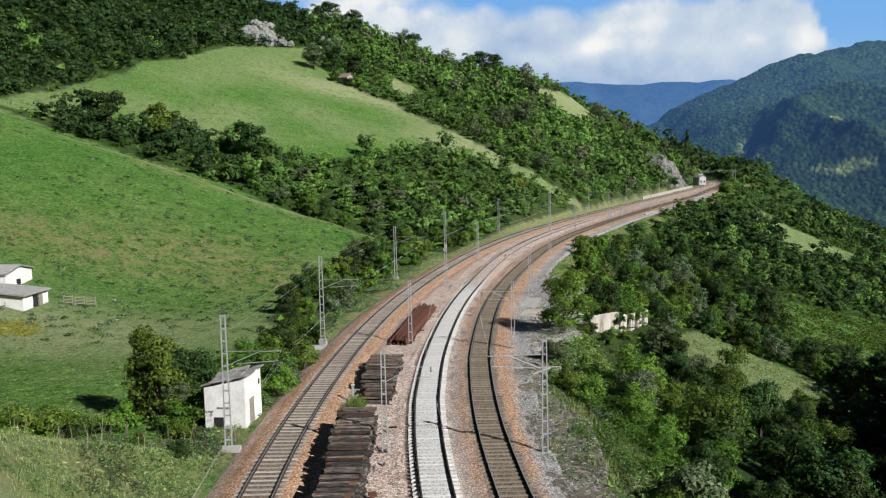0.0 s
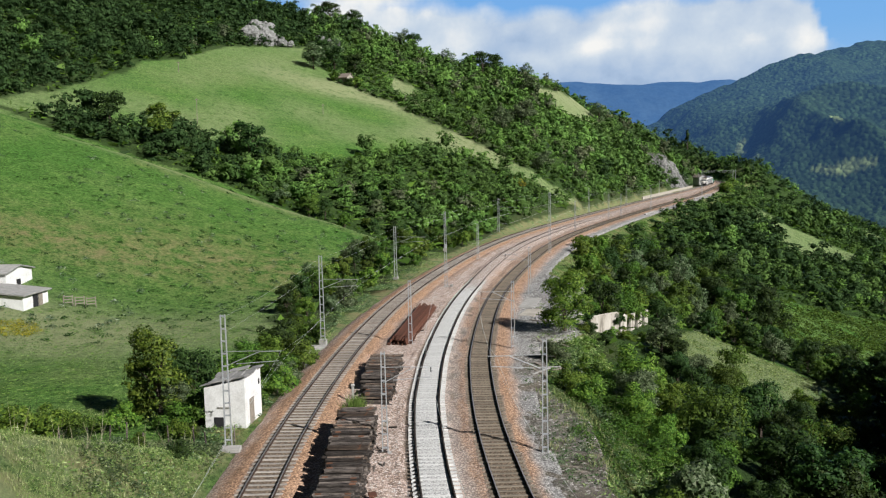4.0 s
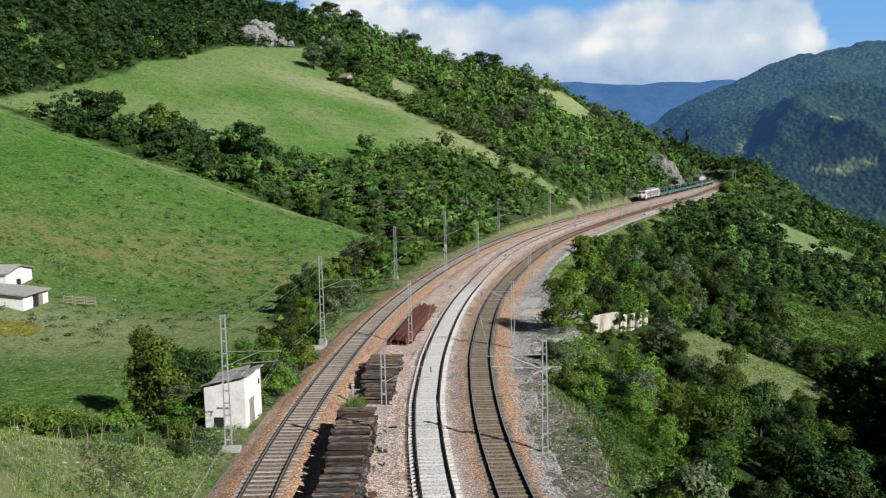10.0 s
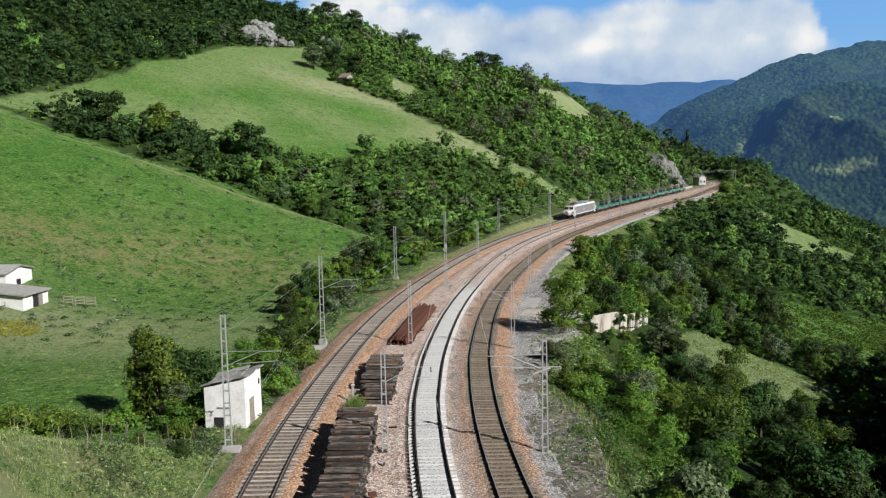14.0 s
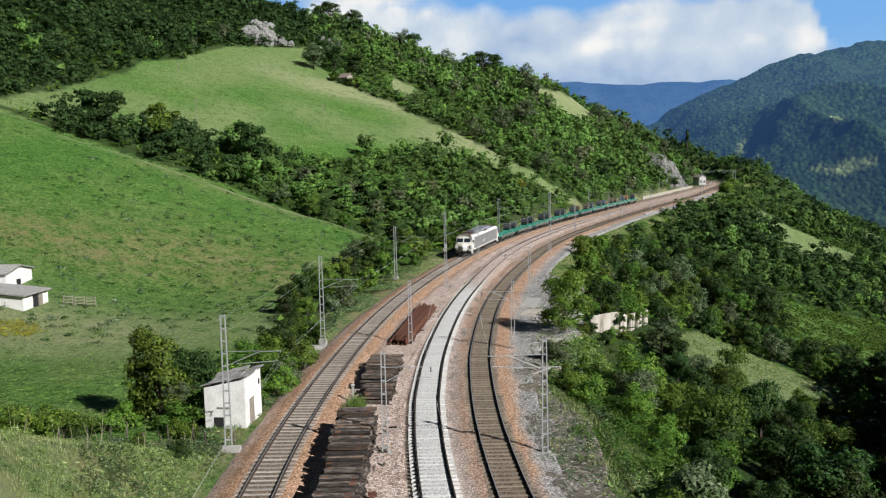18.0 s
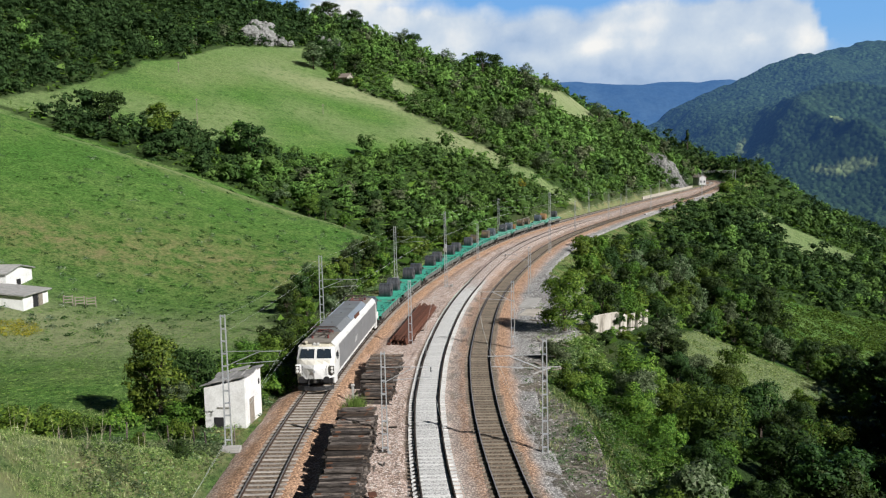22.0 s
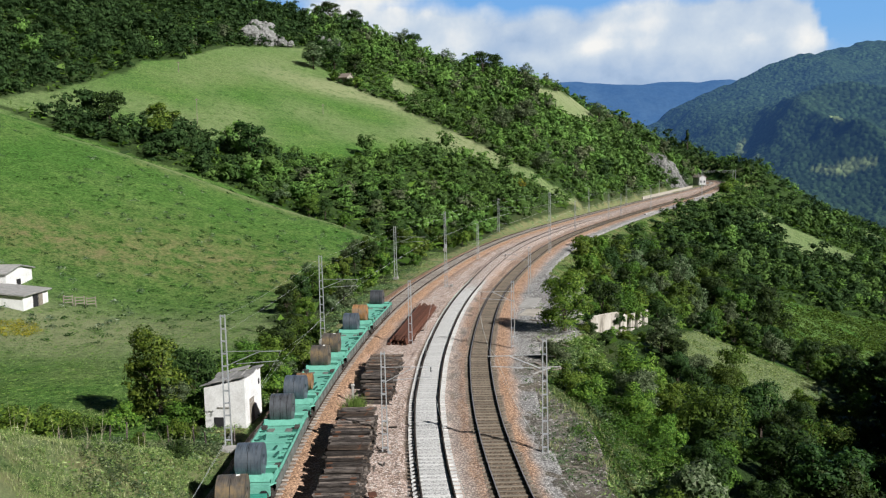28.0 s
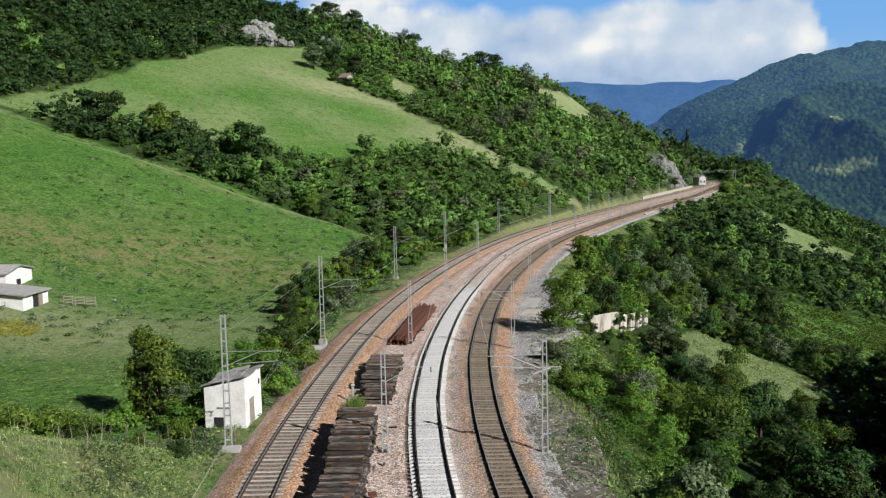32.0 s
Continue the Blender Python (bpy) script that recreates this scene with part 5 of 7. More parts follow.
def sleeper_stack(s0, s1, u0, length, layers, label, seed, turn=0.0):
    """Old timber sleepers, laid side by side across the pile, one layer on another."""
    rng = random.Random(seed)
    x, y, hd = on_line((s0 + s1) / 2, u0)
    t = thing("sleeper_stack", pose(x, y, -0.42, 0, 0, -math.degrees(hd) + turn), label, "timber stack", "stacks of old sleepers")
    shapes = []
    for i in range(8):
        reach = length / 2 - (0.14 if i > 3 else 0.0)
        bm = boxed(-reach, reach, -0.128, 0.128, 0, 0.145, bevel=0.02)
        for v in bm.verts:
            v.co += Vector((rng.uniform(-0.06, 0.06), rng.uniform(-0.02, 0.02), rng.uniform(-0.014, 0.014)))
        me = bpy.data.meshes.new("old_sleeper")
        bm.to_mesh(me)
        bm.free()
        me.materials.append(TIMBER_RUST if i % 4 == 3 else TIMBER)
        shapes.append(me)
    half = (s1 - s0) / 2
    bm = boxed(-0.16, 0.16, -0.085, 0.085, 0, 0.03)
    plate = bpy.data.meshes.new("base_plate")
    bm.to_mesh(plate)
    bm.free()
    plate.materials.append(ORANGE_RUST)
    for k in range(layers):
        top = k == layers - 1
        v = -half + rng.uniform(0, 0.04)
        while v < half:
            # bundles of two or three, with a gap and a step between them
            n, lift, side, tilt = rng.choice((1, 2, 2, 3)), rng.uniform(0.0, 0.16) if k > layers - 3 else 0.0, rng.uniform(-0.14, 0.14), rng.uniform(-5, 5)
            kind = rng.choice((0, 1, 2, 0, 1, 2, 3))
            for i in range(n):
                if not top or rng.random() < 0.95:
                    b = part("old_sleeper", shapes[(kind if rng.random() < 0.7 else rng.randrange(4)) + (4 if v < 0 else 0)], None, t, "", pose(side + (0.14 if v < 0 else 0.0) + rng.uniform(-0.09, 0.09), v + i * 0.265, k * 0.15 + rng.uniform(0, 0.015) + lift, tilt + rng.uniform(-1.5, 1.5), rng.uniform(-0.8, 0.8), rng.uniform(-1.6, 1.6)))
                    for sx in (-0.87, 0.87):
                        if top and rng.random() < 0.22:
                            part("base_plate", plate, None, b, "rusty iron base plate", pose(sx * length / 2.6 + rng.uniform(-0.05, 0.05), 0, 0.138, 0, 0, rng.uniform(-6, 6)))
            v += n * 0.265 + rng.uniform(0.10, 0.24)
    return t


sleeper_stack(18.5, 35.2, -4.45, 2.3, 10, "long stack of dark creosoted old sleepers between the tracks", 1)
sleeper_stack(45.2, 53.0, -4.35, 2.6, 7, "stack of dark weathered old sleepers on ballast", 2)
sleeper_stack(41.2, 44.8, -4.75, 2.2, 5, "low untidy heap of weathered old sleepers", 8)


def rail_stack():
    x, y, hd = on_line(71.2, -4.55)
    t = thing("rail_stack", pose(x, y, -0.42, 0, 0, -math.degrees(hd) - 1), "pile of rusty old rails between the tracks", "rail stack")
    rng = random.Random(4)
    prof = [(-0.035, 0.17), (0.035, 0.17), (0.035, 0.13), (0.012, 0.12), (0.012, 0.03), (0.065, 0.015), (0.065, 0), (-0.065, 0), (-0.065, 0.015), (-0.012, 0.03), (-0.012, 0.12), (-0.035, 0.13)]
    me = bpy.data.meshes.new("old_rail")
    bm = prism(bmesh.new(), prof, -9.5, 9.5)
    bm.to_mesh(me)
    bm.free()
    me.materials.append(RUST)
    for k in range(3):
        for i in range(13 - k):
            part("old_rail", me, None, t, "", pose(-1.05 + i * 0.165 + k * 0.07 + rng.uniform(-0.02, 0.02), rng.uniform(-0.7, 0.7), 0.12 + k * 0.19, 0, 0, rng.uniform(-0.7, 0.7)))
    for v in (-8, -3, 3, 8):
        part("bearer", boxed(-1.3, 1.3, v - 0.11, v + 0.11, 0, 0.12), TIMBER, t)


rail_stack()


# ---- beside and beyond the railway ----
def heading_pose(s, u, z=None, turn=0.0):
    x, y, h = on_line(s, u)
    return pose(x, y, ground_at(x, y) if z is None else z, 0, 0, -math.degrees(h) + turn)


def streaked(name, lo, mid, hi, stain, cover, scale, depth):
    """Stone or concrete with upright streaks, and patches of growth or dirt."""
    m, nt, b = material(name, 0.95, 0, 0.1)
    p = place(nt)
    k = nt.nodes.new("ShaderNodeVectorMath")
    k.operation = "MULTIPLY"
    k.inputs[1].default_value = (1.0, 1.0, 0.13)
    nt.links.new(p, k.inputs[0])
    streak, spot = noise_tex(nt, scale, 6, 0.7, k.outputs[0]), noise_tex(nt, scale * 0.33, 5, 0.65, p)
    c = ramp(nt, streak, [(0.36, lo), (0.5, mid), (0.64, hi)])
    c = mix(nt, ramp(nt, spot, [(cover, (0, 0, 0)), (cover + 0.06, (1, 1, 1))]), c, stain)
    nt.links.new(c, b.inputs["Base Color"])
    bump(nt, b, streak, 1.0, depth)
    return m


OLD_WALL = streaked("stained_wall_concrete", (0.15, 0.135, 0.11), (0.36, 0.33, 0.285), (0.47, 0.44, 0.39), (0.07, 0.075, 0.04), 0.60, 2.2, 0.04)


def retaining_wall():
    """Remains of a concrete wall: panels with gaps, leaning a little, stained."""
    rng = random.Random(6)
    t = thing("retaining_wall", Matrix(), "broken pale concrete retaining wall overgrown with ivy", "wall")
    for x0, y0, x1, y1, h in ((15.0, 87.8, 18.4, 90.0, 1.95), (18.6, 90.3, 19.8, 92.8, 1.85), (20.6, 94.5, 21.5, 96.6, 1.7), (22.2, 98.0, 23.1, 100.0, 1.65), (23.8, 101.4, 24.7, 103.6, 1.6)):
        p, q = Vector((x0, y0)), Vector((x1, y1))
        d = q - p
        c = (p + q) / 2
        z = ground_at(c.x, c.y)
        bm = boxed(-d.length / 2, d.length / 2, -0.18, 0.18, -0.6, h, bevel=0.05)
        for v in bm.verts:
            if v.co.z > h - 0.1:
                v.co.z += rng.uniform(-0.18, 0.1)
        part("wall_panel", bm, OLD_WALL, t, "", pose(c.x, c.y, z, rng.uniform(-2, 2), 0, math.degrees(math.atan2(d.y, d.x))))


retaining_wall()
for x_, y_, z_ in ((15.2, 86.9, 0.2), (14.9, 87.6, 0.9), (17.2, 87.6, 0.0), (18.7, 88.4, 0.0), (15.0, 88.2, 1.6), (18.5, 89.6, 1.2), (20.2, 93.0, 1.2), (21.9, 96.8, 1.1), (23.5, 100.2, 1.0), (15.6, 88.9, 1.9), (17.4, 90.2, 1.9), (14.2, 86.6, 0.0), (16.4, 86.2, -0.2), (19.6, 89.2, -0.3), (21.6, 92.8, -0.3)):
    plant(SHRUB[int(x_ * 10) % 3], x_, y_, 0.5, x_ * 90, "ivy and bushes growing over the broken wall", "shrub", "wall bushes", -z_, 1.0)


def slab(name, x, y, lx, ly, h, turn, label, mat, tilt=0.0):
    t = thing(name, pose(x, y, ground_at(x, y) + 0.1 if x < 0 else -0.4, tilt, 0, turn), label, "slab")
    part("slab_body", boxed(-lx / 2, lx / 2, -ly / 2, ly / 2, -0.25, h, bevel=0.04), mat, t)
    return t


pad = slab("concrete_platform", 10.4, 102.5, 1.9, 6.6, 0.16, -14, "grey concrete loading platform in the yard", CONCRETE)
for i in range(3):
    part("slab_joint", boxed(-0.95, 0.95, -2.2 + i * 2.2 - 0.03, -2.2 + i * 2.2 + 0.03, 0.145, 0.165), STONE, pad)
slab("broken_slab", 9.7, 95.6, 1.9, 2.6, 0.2, -30, "tilted broken slab of pale concrete", PALE_CONCRETE, 7)
slab("concrete_slab", -12.0, 83.2, 2.6, 1.4, 0.12, 8, "grey concrete base slab in the grass", CONCRETE)
slab("concrete_slab", -12.6, 76.5, 1.6, 1.2, 0.1, -12, "grey concrete base slab in the grass", CONCRETE)
slab("concrete_slab", -13.6, 52.6, 1.2, 0.8, 0.05, 5, "grey concrete base slab in the grass", CONCRETE)


def marker_post(x, y):
    t = thing("marker_post", pose(x, y, -0.42), "short pale concrete lineside post with a broad head", "post")
    part("post", boxed(-0.09, 0.09, -0.07, 0.07, 0, 1.1, bevel=0.02), CONCRETE, t)
    part("head", boxed(-0.15, 0.15, -0.08, 0.08, 1.1, 1.3, bevel=0.04), CONCRETE, t)


marker_post(*on_line(42.6, -2.95)[:2])


def debris():
    rng = random.Random(9)
    for i in range(16):
        s, u = rng.uniform(28, 37), rng.uniform(-5.9, -6.6)
        x, y, h = on_line(s, u)
        t = thing("timber_offcut", pose(x, y, -0.38 + rng.uniform(0, 0.05), rng.uniform(-8, 8), rng.uniform(-8, 8), rng.uniform(0, 180)), "short splintered timber offcut on the ballast", "offcut", "offcuts")
        l = rng.uniform(0.3, 0.9)
        part("piece", boxed(-l / 2, l / 2, -0.05, 0.05, 0, 0.09, bevel=0.01), (TIMBER, WOOD_GREY)[i % 3 == 0], t)
    for i in range(22):
        s, u = rng.uniform(50, 84), rng.uniform(-17.0, -20.5)
        x, y, h = on_line(s, u)
        t = thing("plank", pose(x, y, -0.34 + rng.uniform(0, 0.04), 0, rng.uniform(-2, 2), rng.uniform(0, 180)), "pale weathered plank lying in the gravel yard", "plank", "planks")
        l = rng.uniform(0.8, 2.6)
        part("piece", boxed(-l / 2, l / 2, -0.1, 0.1, 0, 0.07, bevel=0.01), (WOOD_GREY, CONCRETE)[i % 2], t)
    x, y, h = on_line(23.2, -6.15)
    t = thing("rail_stub", pose(x, y, -0.42, 0, 0, 10), "short rusty orange rail piece standing in ballast", "rail piece")
    part("web", boxed(-0.05, 0.05, -0.3, 0.3, 0, 0.5, bevel=0.01), RUST, t)
    part("flange", boxed(-0.22, 0.22, -0.32, 0.32, 0.48, 0.54, bevel=0.01), RUST, t)
    for x, y in ((7.2, 48.0), (7.6, 47.2), (7.0, 51.5)):
        t = thing("plank", pose(x, y, ground_at(x, y) + 0.02, 0, 0, 50 + x * 40), "pale weathered plank on the bank", "plank", "planks")
        part("piece", boxed(-0.7, 0.7, -0.08, 0.08, 0, 0.07, bevel=0.01), WOOD_GREY, t)


debris()


def along_wall(name, s0, s1, u, h, thick, label, mat, z=-0.45):
    """A low wall that follows the line, in blocks."""
    t = thing(name, Matrix(), label, "wall")
    n = max(1, int((s1 - s0) / 4))
    for i in range(n):
        a, b = s0 + (s1 - s0) * i / n, s0 + (s1 - s0) * (i + 1) / n
        xa, ya, _ = on_line(a, u)
        xb, yb, _ = on_line(b, u)
        l = math.hypot(xb - xa, yb - ya)
        part("wall_block", boxed(-l / 2 + 0.01, l / 2 - 0.01, -thick / 2, thick / 2, -0.6, h, bevel=0.03), mat, t, "", pose((xa + xb) / 2, (ya + yb) / 2, z, 0, 0, math.degrees(math.atan2(yb - ya, xb - xa))))


along_wall("platform_wall", 318, 420, 3.6, 1.0, 0.5, "low pale wall along the far track", PALE_CONCRETE)
along_wall("parapet", 238, 252, -15.6, 0.45, 0.5, "pale concrete parapet of a culvert", CONCRETE)
along_wall("parapet", 257, 266, -15.6, 0.4, 0.5, "pale concrete parapet of a culvert", CONCRETE)
along_wall("parapet", 322, 354, -14.6, 0.4, 0.5, "pale concrete parapet beside the far track", CONCRETE)


GREY_RENDER = worn("greyed_house_render", (0.48, 0.485, 0.48), (0.33, 0.33, 0.32), 0.8, 6.0, 0.9, depth=0.01)


def station_house(s, u, w, d, h, label):
    t = thing("station_house", heading_pose(s, u, -0.5, 42), label, "house")
    part("wall", prism(bmesh.new(), [(-w / 2, 0), (w / 2, 0), (w / 2, h), (0, h + w * 0.28), (-w / 2, h)], -d / 2, d / 2), GREY_RENDER, t)
    for sx in (-1, 1):
        part("roof", prism(bmesh.new(), [(sx * (w / 2 + 0.4), h - 0.22), (0, h + w * 0.28 + 0.02), (0, h + w * 0.28 + 0.2), (sx * (w / 2 + 0.4), h)], -d / 2 - 0.4, d / 2 + 0.4), TILE, t)
    for k in range(2):
        for z in (1.0, 3.6):
            if z + 1.2 < h:
                part("window", boxed(-w / 4 + k * w / 2 - 0.45, -w / 4 + k * w / 2 + 0.45, -d / 2 - 0.03, -d / 2 + 0.02, z, z + 1.2), DARK, t)
                part("window", boxed(w / 2 - 0.02, w / 2 + 0.03, -d / 4 + k * d / 2 - 0.45, -d / 4 + k * d / 2 + 0.45, z, z + 1.2), DARK, t)
    part("door", boxed(w / 2 - 0.02, w / 2 + 0.04, -0.5, 0.5, 0.2, 2.3), WOOD_GREY, t)


station_house(458, 5.6, 4.0, 5.4, 3.9, "white station house with a brown roof")
station_house(505, 7.0, 4.5, 5.0, 3.2, "small white railway building near the bend")


def gantry():
    t = thing("portal_gantry", heading_pose(450, -4.6, -0.4, 16), "thin grey portal gantry over the far tracks", "gantry")
    for z in (6.5, 7.2):
        part("chord", boxed(-8.4, 8.4, -0.06, 0.06, z, z + 0.07), GALVANISED, t)
    for i in range(10):
        x = -8.0 + i * 1.6
        part("lattice_bar", rodded((x, 0, 6.57 if i % 2 else 7.27), (x + 1.6, 0, 7.27 if i % 2 else 6.57), 0.02, 5), GALVANISED, t)
    for x in (-8.2, 7.0, 8.2):
        part("post", boxed(x - 0.07, x + 0.07, -0.07, 0.07, -1.0, 8.0), GALVANISED, t)


gantry()


def rock_mesh(seed, r, squash=0.75):
    """A cracked crag: ledges and clefts cut into a block."""
    bm = bmesh.new()
    bmesh.ops.create_icosphere(bm, subdivisions=4, radius=r)
    off = Vector((seed * 7.3, seed * 3.1, seed))
    for v in bm.verts:
        n = v.co.normalized()
        k = 1 + 0.34 * noise.noise(n * 1.3 + off) + 0.30 * abs(noise.noise(n * 2.6 + off)) - 0.22 * abs(noise.noise(n * 5.5 + off)) + 0.05 * noise.noise(n * 9 + off)
        q = Vector((n.x * r * k, n.y * r * k, n.z * r * k * squash))
        ledge = 0.9
        q.z += 0.55 * (round(q.z / ledge) * ledge - q.z)
        v.co = q
    return bm


def rocks():
    k = 0
    for x, y, r in ((-70, 330, 4.0), (-65.5, 334, 3.6), (-61.5, 339, 2.8), (-71, 345, 4.2), (-68.5, 349, 3.8), (-66, 352, 2.6), (-74, 336, 2.6), (-50, 366, 2.6), (-46.5, 369, 2.2), (-58, 342, 1.8), (-43, 372, 1.6)):
        k += 1
        t = thing("rock_outcrop", pose(x, y, ground_at(x, y) + r * 0.45, 0, 0, k * 70), "pale grey limestone outcrop on the hillside", "rock", "hillside rocks")
        part("rock", rock_mesh(k, r, 1.0 if r > 3 else 0.75), ROCK, t)


rocks()


CLIFF = streaked("streaked_cliff", (0.045, 0.048, 0.045), (0.19, 0.19, 0.185), (0.32, 0.315, 0.30), (0.035, 0.065, 0.018), 0.56, 0.85, 1.5)


def cliff():
    """Bare rock cutting above the far track."""
    S, H = np.meshgrid(np.linspace(380, 436, 110), np.linspace(-1, 24, 60), indexing="ij")
    s, h = S.ravel(), H.ravel()
    f = step(380, 404, s) * (1 - step(420, 436, s))
    top = (13.0 + 5 * lattice(s, s * 0, 5, 84) + 2.5 * lattice(s, s * 0, 1.7, 87)) * f
    z = np.minimum(h, top)
    yard = 3.0 * step(398, 412, s)
    u = 5.0 + yard + 0.55 * z + 1.4 * lattice(s, z * 0.3, 6, 81) + 1.2 * lattice(s, z * 0.22, 2.2, 82) + 0.8 * lattice(s, z * 0.3, 0.9, 83) + 0.3 * lattice(s, z, 0.8, 85) + np.clip(h - top, 0, 30) * 0.8 + 1.6 * (1 - f)
    x, y, _ = on_line(s, u)
    me = fast_mesh("rock_cliff", np.stack([x, y, z + 0.5], 1), grid_quads(110, 60), [CLIFF])
    tagged(new("rock_cliff", me), "grey limestone cutting above the railway bend", "cliff", kind="structure")


cliff()
for s_, u_, z_ in ((390, 6.2, 0.5), (426, 9.0, 1.5), (430, 9.5, 3.5), (434, 10.0, 2.0), (422, 8.4, 0.0)):
    x_, y_, h_ = on_line(s_, u_)
    plant(SHRUB_FAR[int(s_) % 4], float(x_), float(y_), 1.7, s_ * 37, "green bush growing on the rock cutting", "shrub", "rock cutting bushes", -z_, 1.1)


def stone_hut(x, y, turn):
    t = thing("stone_hut", pose(x, y, ground_at(x, y) - 0.3, 0, 0, turn), "old rubble stone barn with a brown tiled roof", "barn")
    w, d, h = 4.0, 5.6, 1.9
    part("wall", prism(bmesh.new(), [(-w / 2, 0), (w / 2, 0), (w / 2, h), (0, h + 1.4), (-w / 2, h)], -d / 2, d / 2), STONE, t)
    for sx in (-1, 1):
        part("roof", prism(bmesh.new(), [(sx * (w / 2 + 0.35), h - 0.18), (0, h + 1.42), (0, h + 1.58), (sx * (w / 2 + 0.35), h)], -d / 2 - 0.3, d / 2 + 0.3), TILE, t)
    part("doorway", boxed(-0.5, 0.5, -d / 2 - 0.03, -d / 2 + 0.02, 0.2, 1.9), DARK, t)


stone_hut(-33.5, 305, 62)
for x_, y_, k_ in ((-36.6, 303.5, 1.5), (-31.6, 302.2, 1.2), (-29.0, 303.5, 1.6), (-34.5, 301.6, 0.8)):
    plant(SHRUB_FAR[int(x_) % 3], x_, y_, k_, x_ * 60, "green bush growing round the stone barn", "shrub", "barn bushes", 0.2, 1.2)


def pole(x, y, h):
    t = thing("wooden_pole", pose(x, y, ground_at(x, y) - 0.2, 0, 1, 0), "thin wooden pole standing in the meadow", "pole", "meadow poles")
    part("shaft", rodded((0, 0, 0), (0, 0, h), 0.1, 8, 0.07), WOOD_GREY, t)
    part("crossbar", boxed(-0.5, 0.5, -0.05, 0.05, h - 0.5, h - 0.38), WOOD_GREY, t)


pole(-62, 222, 6.6)
for px_, py_ in ((-78, 262), (-35, 260), (-12, 300)):
    pole(px_, py_, 3.4)


def fence_posts():
    """Old posts along the foot of the bank."""
    rng = random.Random(3)
    for i in range(11):
        x, y = -13.6 - i * 1.4 + rng.uniform(-0.2, 0.2), 54.0 + rng.uniform(-1.2, 0.8) - 0.05 * i
        t = thing("fence_post", pose(x, y, ground_at(x, y) - 0.2, rng.uniform(-7, 7), rng.uniform(-7, 7), 0), "dark weathered wooden fence post", "fence post", "bank fence posts")
        part("shaft", rodded((0, 0, 0), (0, 0, rng.uniform(1.1, 1.6)), 0.05, 7, 0.045), TIMBER, t)


fence_posts()


# ---- the goods train ----
SPEED, S_AT, T_AT = 21.5, 31.0, 22.6    # the locomotive's front passes s = 31 m at 22.6 s, running down the line
LOCO_LEN, FIRST, PITCH = 22.2, 23.55, 13.78
LOCO_WHITE = worn("white_loco_paint", (0.62, 0.62, 0.61), (0.47, 0.465, 0.44), 0.8, 9.0, 0.42, depth=0.0)
LOCO_CREAMY = worn("yellowed_white_paint", (0.60, 0.585, 0.53), (0.45, 0.42, 0.34), 0.9, 9.0, 0.45, depth=0.0)
LOCO_CREAM = worn("grimy_cream_paint", (0.50, 0.47, 0.38), (0.34, 0.31, 0.23), 1.2, 9.0, 0.6, depth=0.0)
LOCO_GREY = worn("grey_loco_paint", (0.19, 0.195, 0.20), (0.13, 0.133, 0.136), 0.7, 9.0, 0.45, depth=0.0)
ROOF_GREY = worn("sooty_grey_roof", (0.15, 0.16, 0.165), (0.09, 0.088, 0.085), 0.6, 7.0, 0.6, depth=0.003)
ROOF_SOOT = worn("sooty_tan_roof", (0.21, 0.19, 0.16), (0.11, 0.10, 0.088), 1.0, 9.0, 0.85, depth=0.003)
ROOF_BLUE = worn("bluish_grey_cowl", (0.185, 0.21, 0.235), (0.13, 0.15, 0.17), 1.0, 9.0, 0.45, depth=0.0)
PANTO = worn("dark_pantograph", (0.06, 0.04, 0.036), (0.035, 0.028, 0.026), 3.0, 20.0, 0.7, depth=0.0)
PANTO_RED = worn("red_insulator", (0.17, 0.05, 0.045), (0.09, 0.035, 0.03), 3.0, 20.0, 0.5, depth=0.0)
UNDER = worn("dark_running_gear", (0.055, 0.05, 0.045), (0.028, 0.026, 0.024), 2.0, 15.0, 0.85, depth=0.01)
BLACK = worn("black_rubber_and_steel", (0.022, 0.022, 0.024), (0.012, 0.012, 0.013), 3.0, 20.0, 0.6, depth=0.0)
PLOUGH = worn("dark_grey_steel", (0.05, 0.05, 0.052), (0.028, 0.028, 0.03), 2.0, 12.0, 0.6, depth=0.003)
SOLEBAR = worn("grimy_grey_solebar", (0.15, 0.16, 0.145), (0.07, 0.075, 0.068), 1.5, 12.0, 0.8, depth=0.003)
GREEN = worn("green_wagon_paint", (0.05, 0.30, 0.215), (0.03, 0.185, 0.135), 0.9, 9.0, 0.55, depth=0.003)
GREEN_FADED = worn("faded_green_wagon_paint", (0.145, 0.40, 0.31), (0.07, 0.25, 0.185), 0.9, 9.0, 0.65, depth=0.003)
GREEN_DARK = worn("dark_green_fitting", (0.018, 0.10, 0.075), (0.012, 0.05, 0.04), 2.0, 15.0, 0.7, depth=0.0)
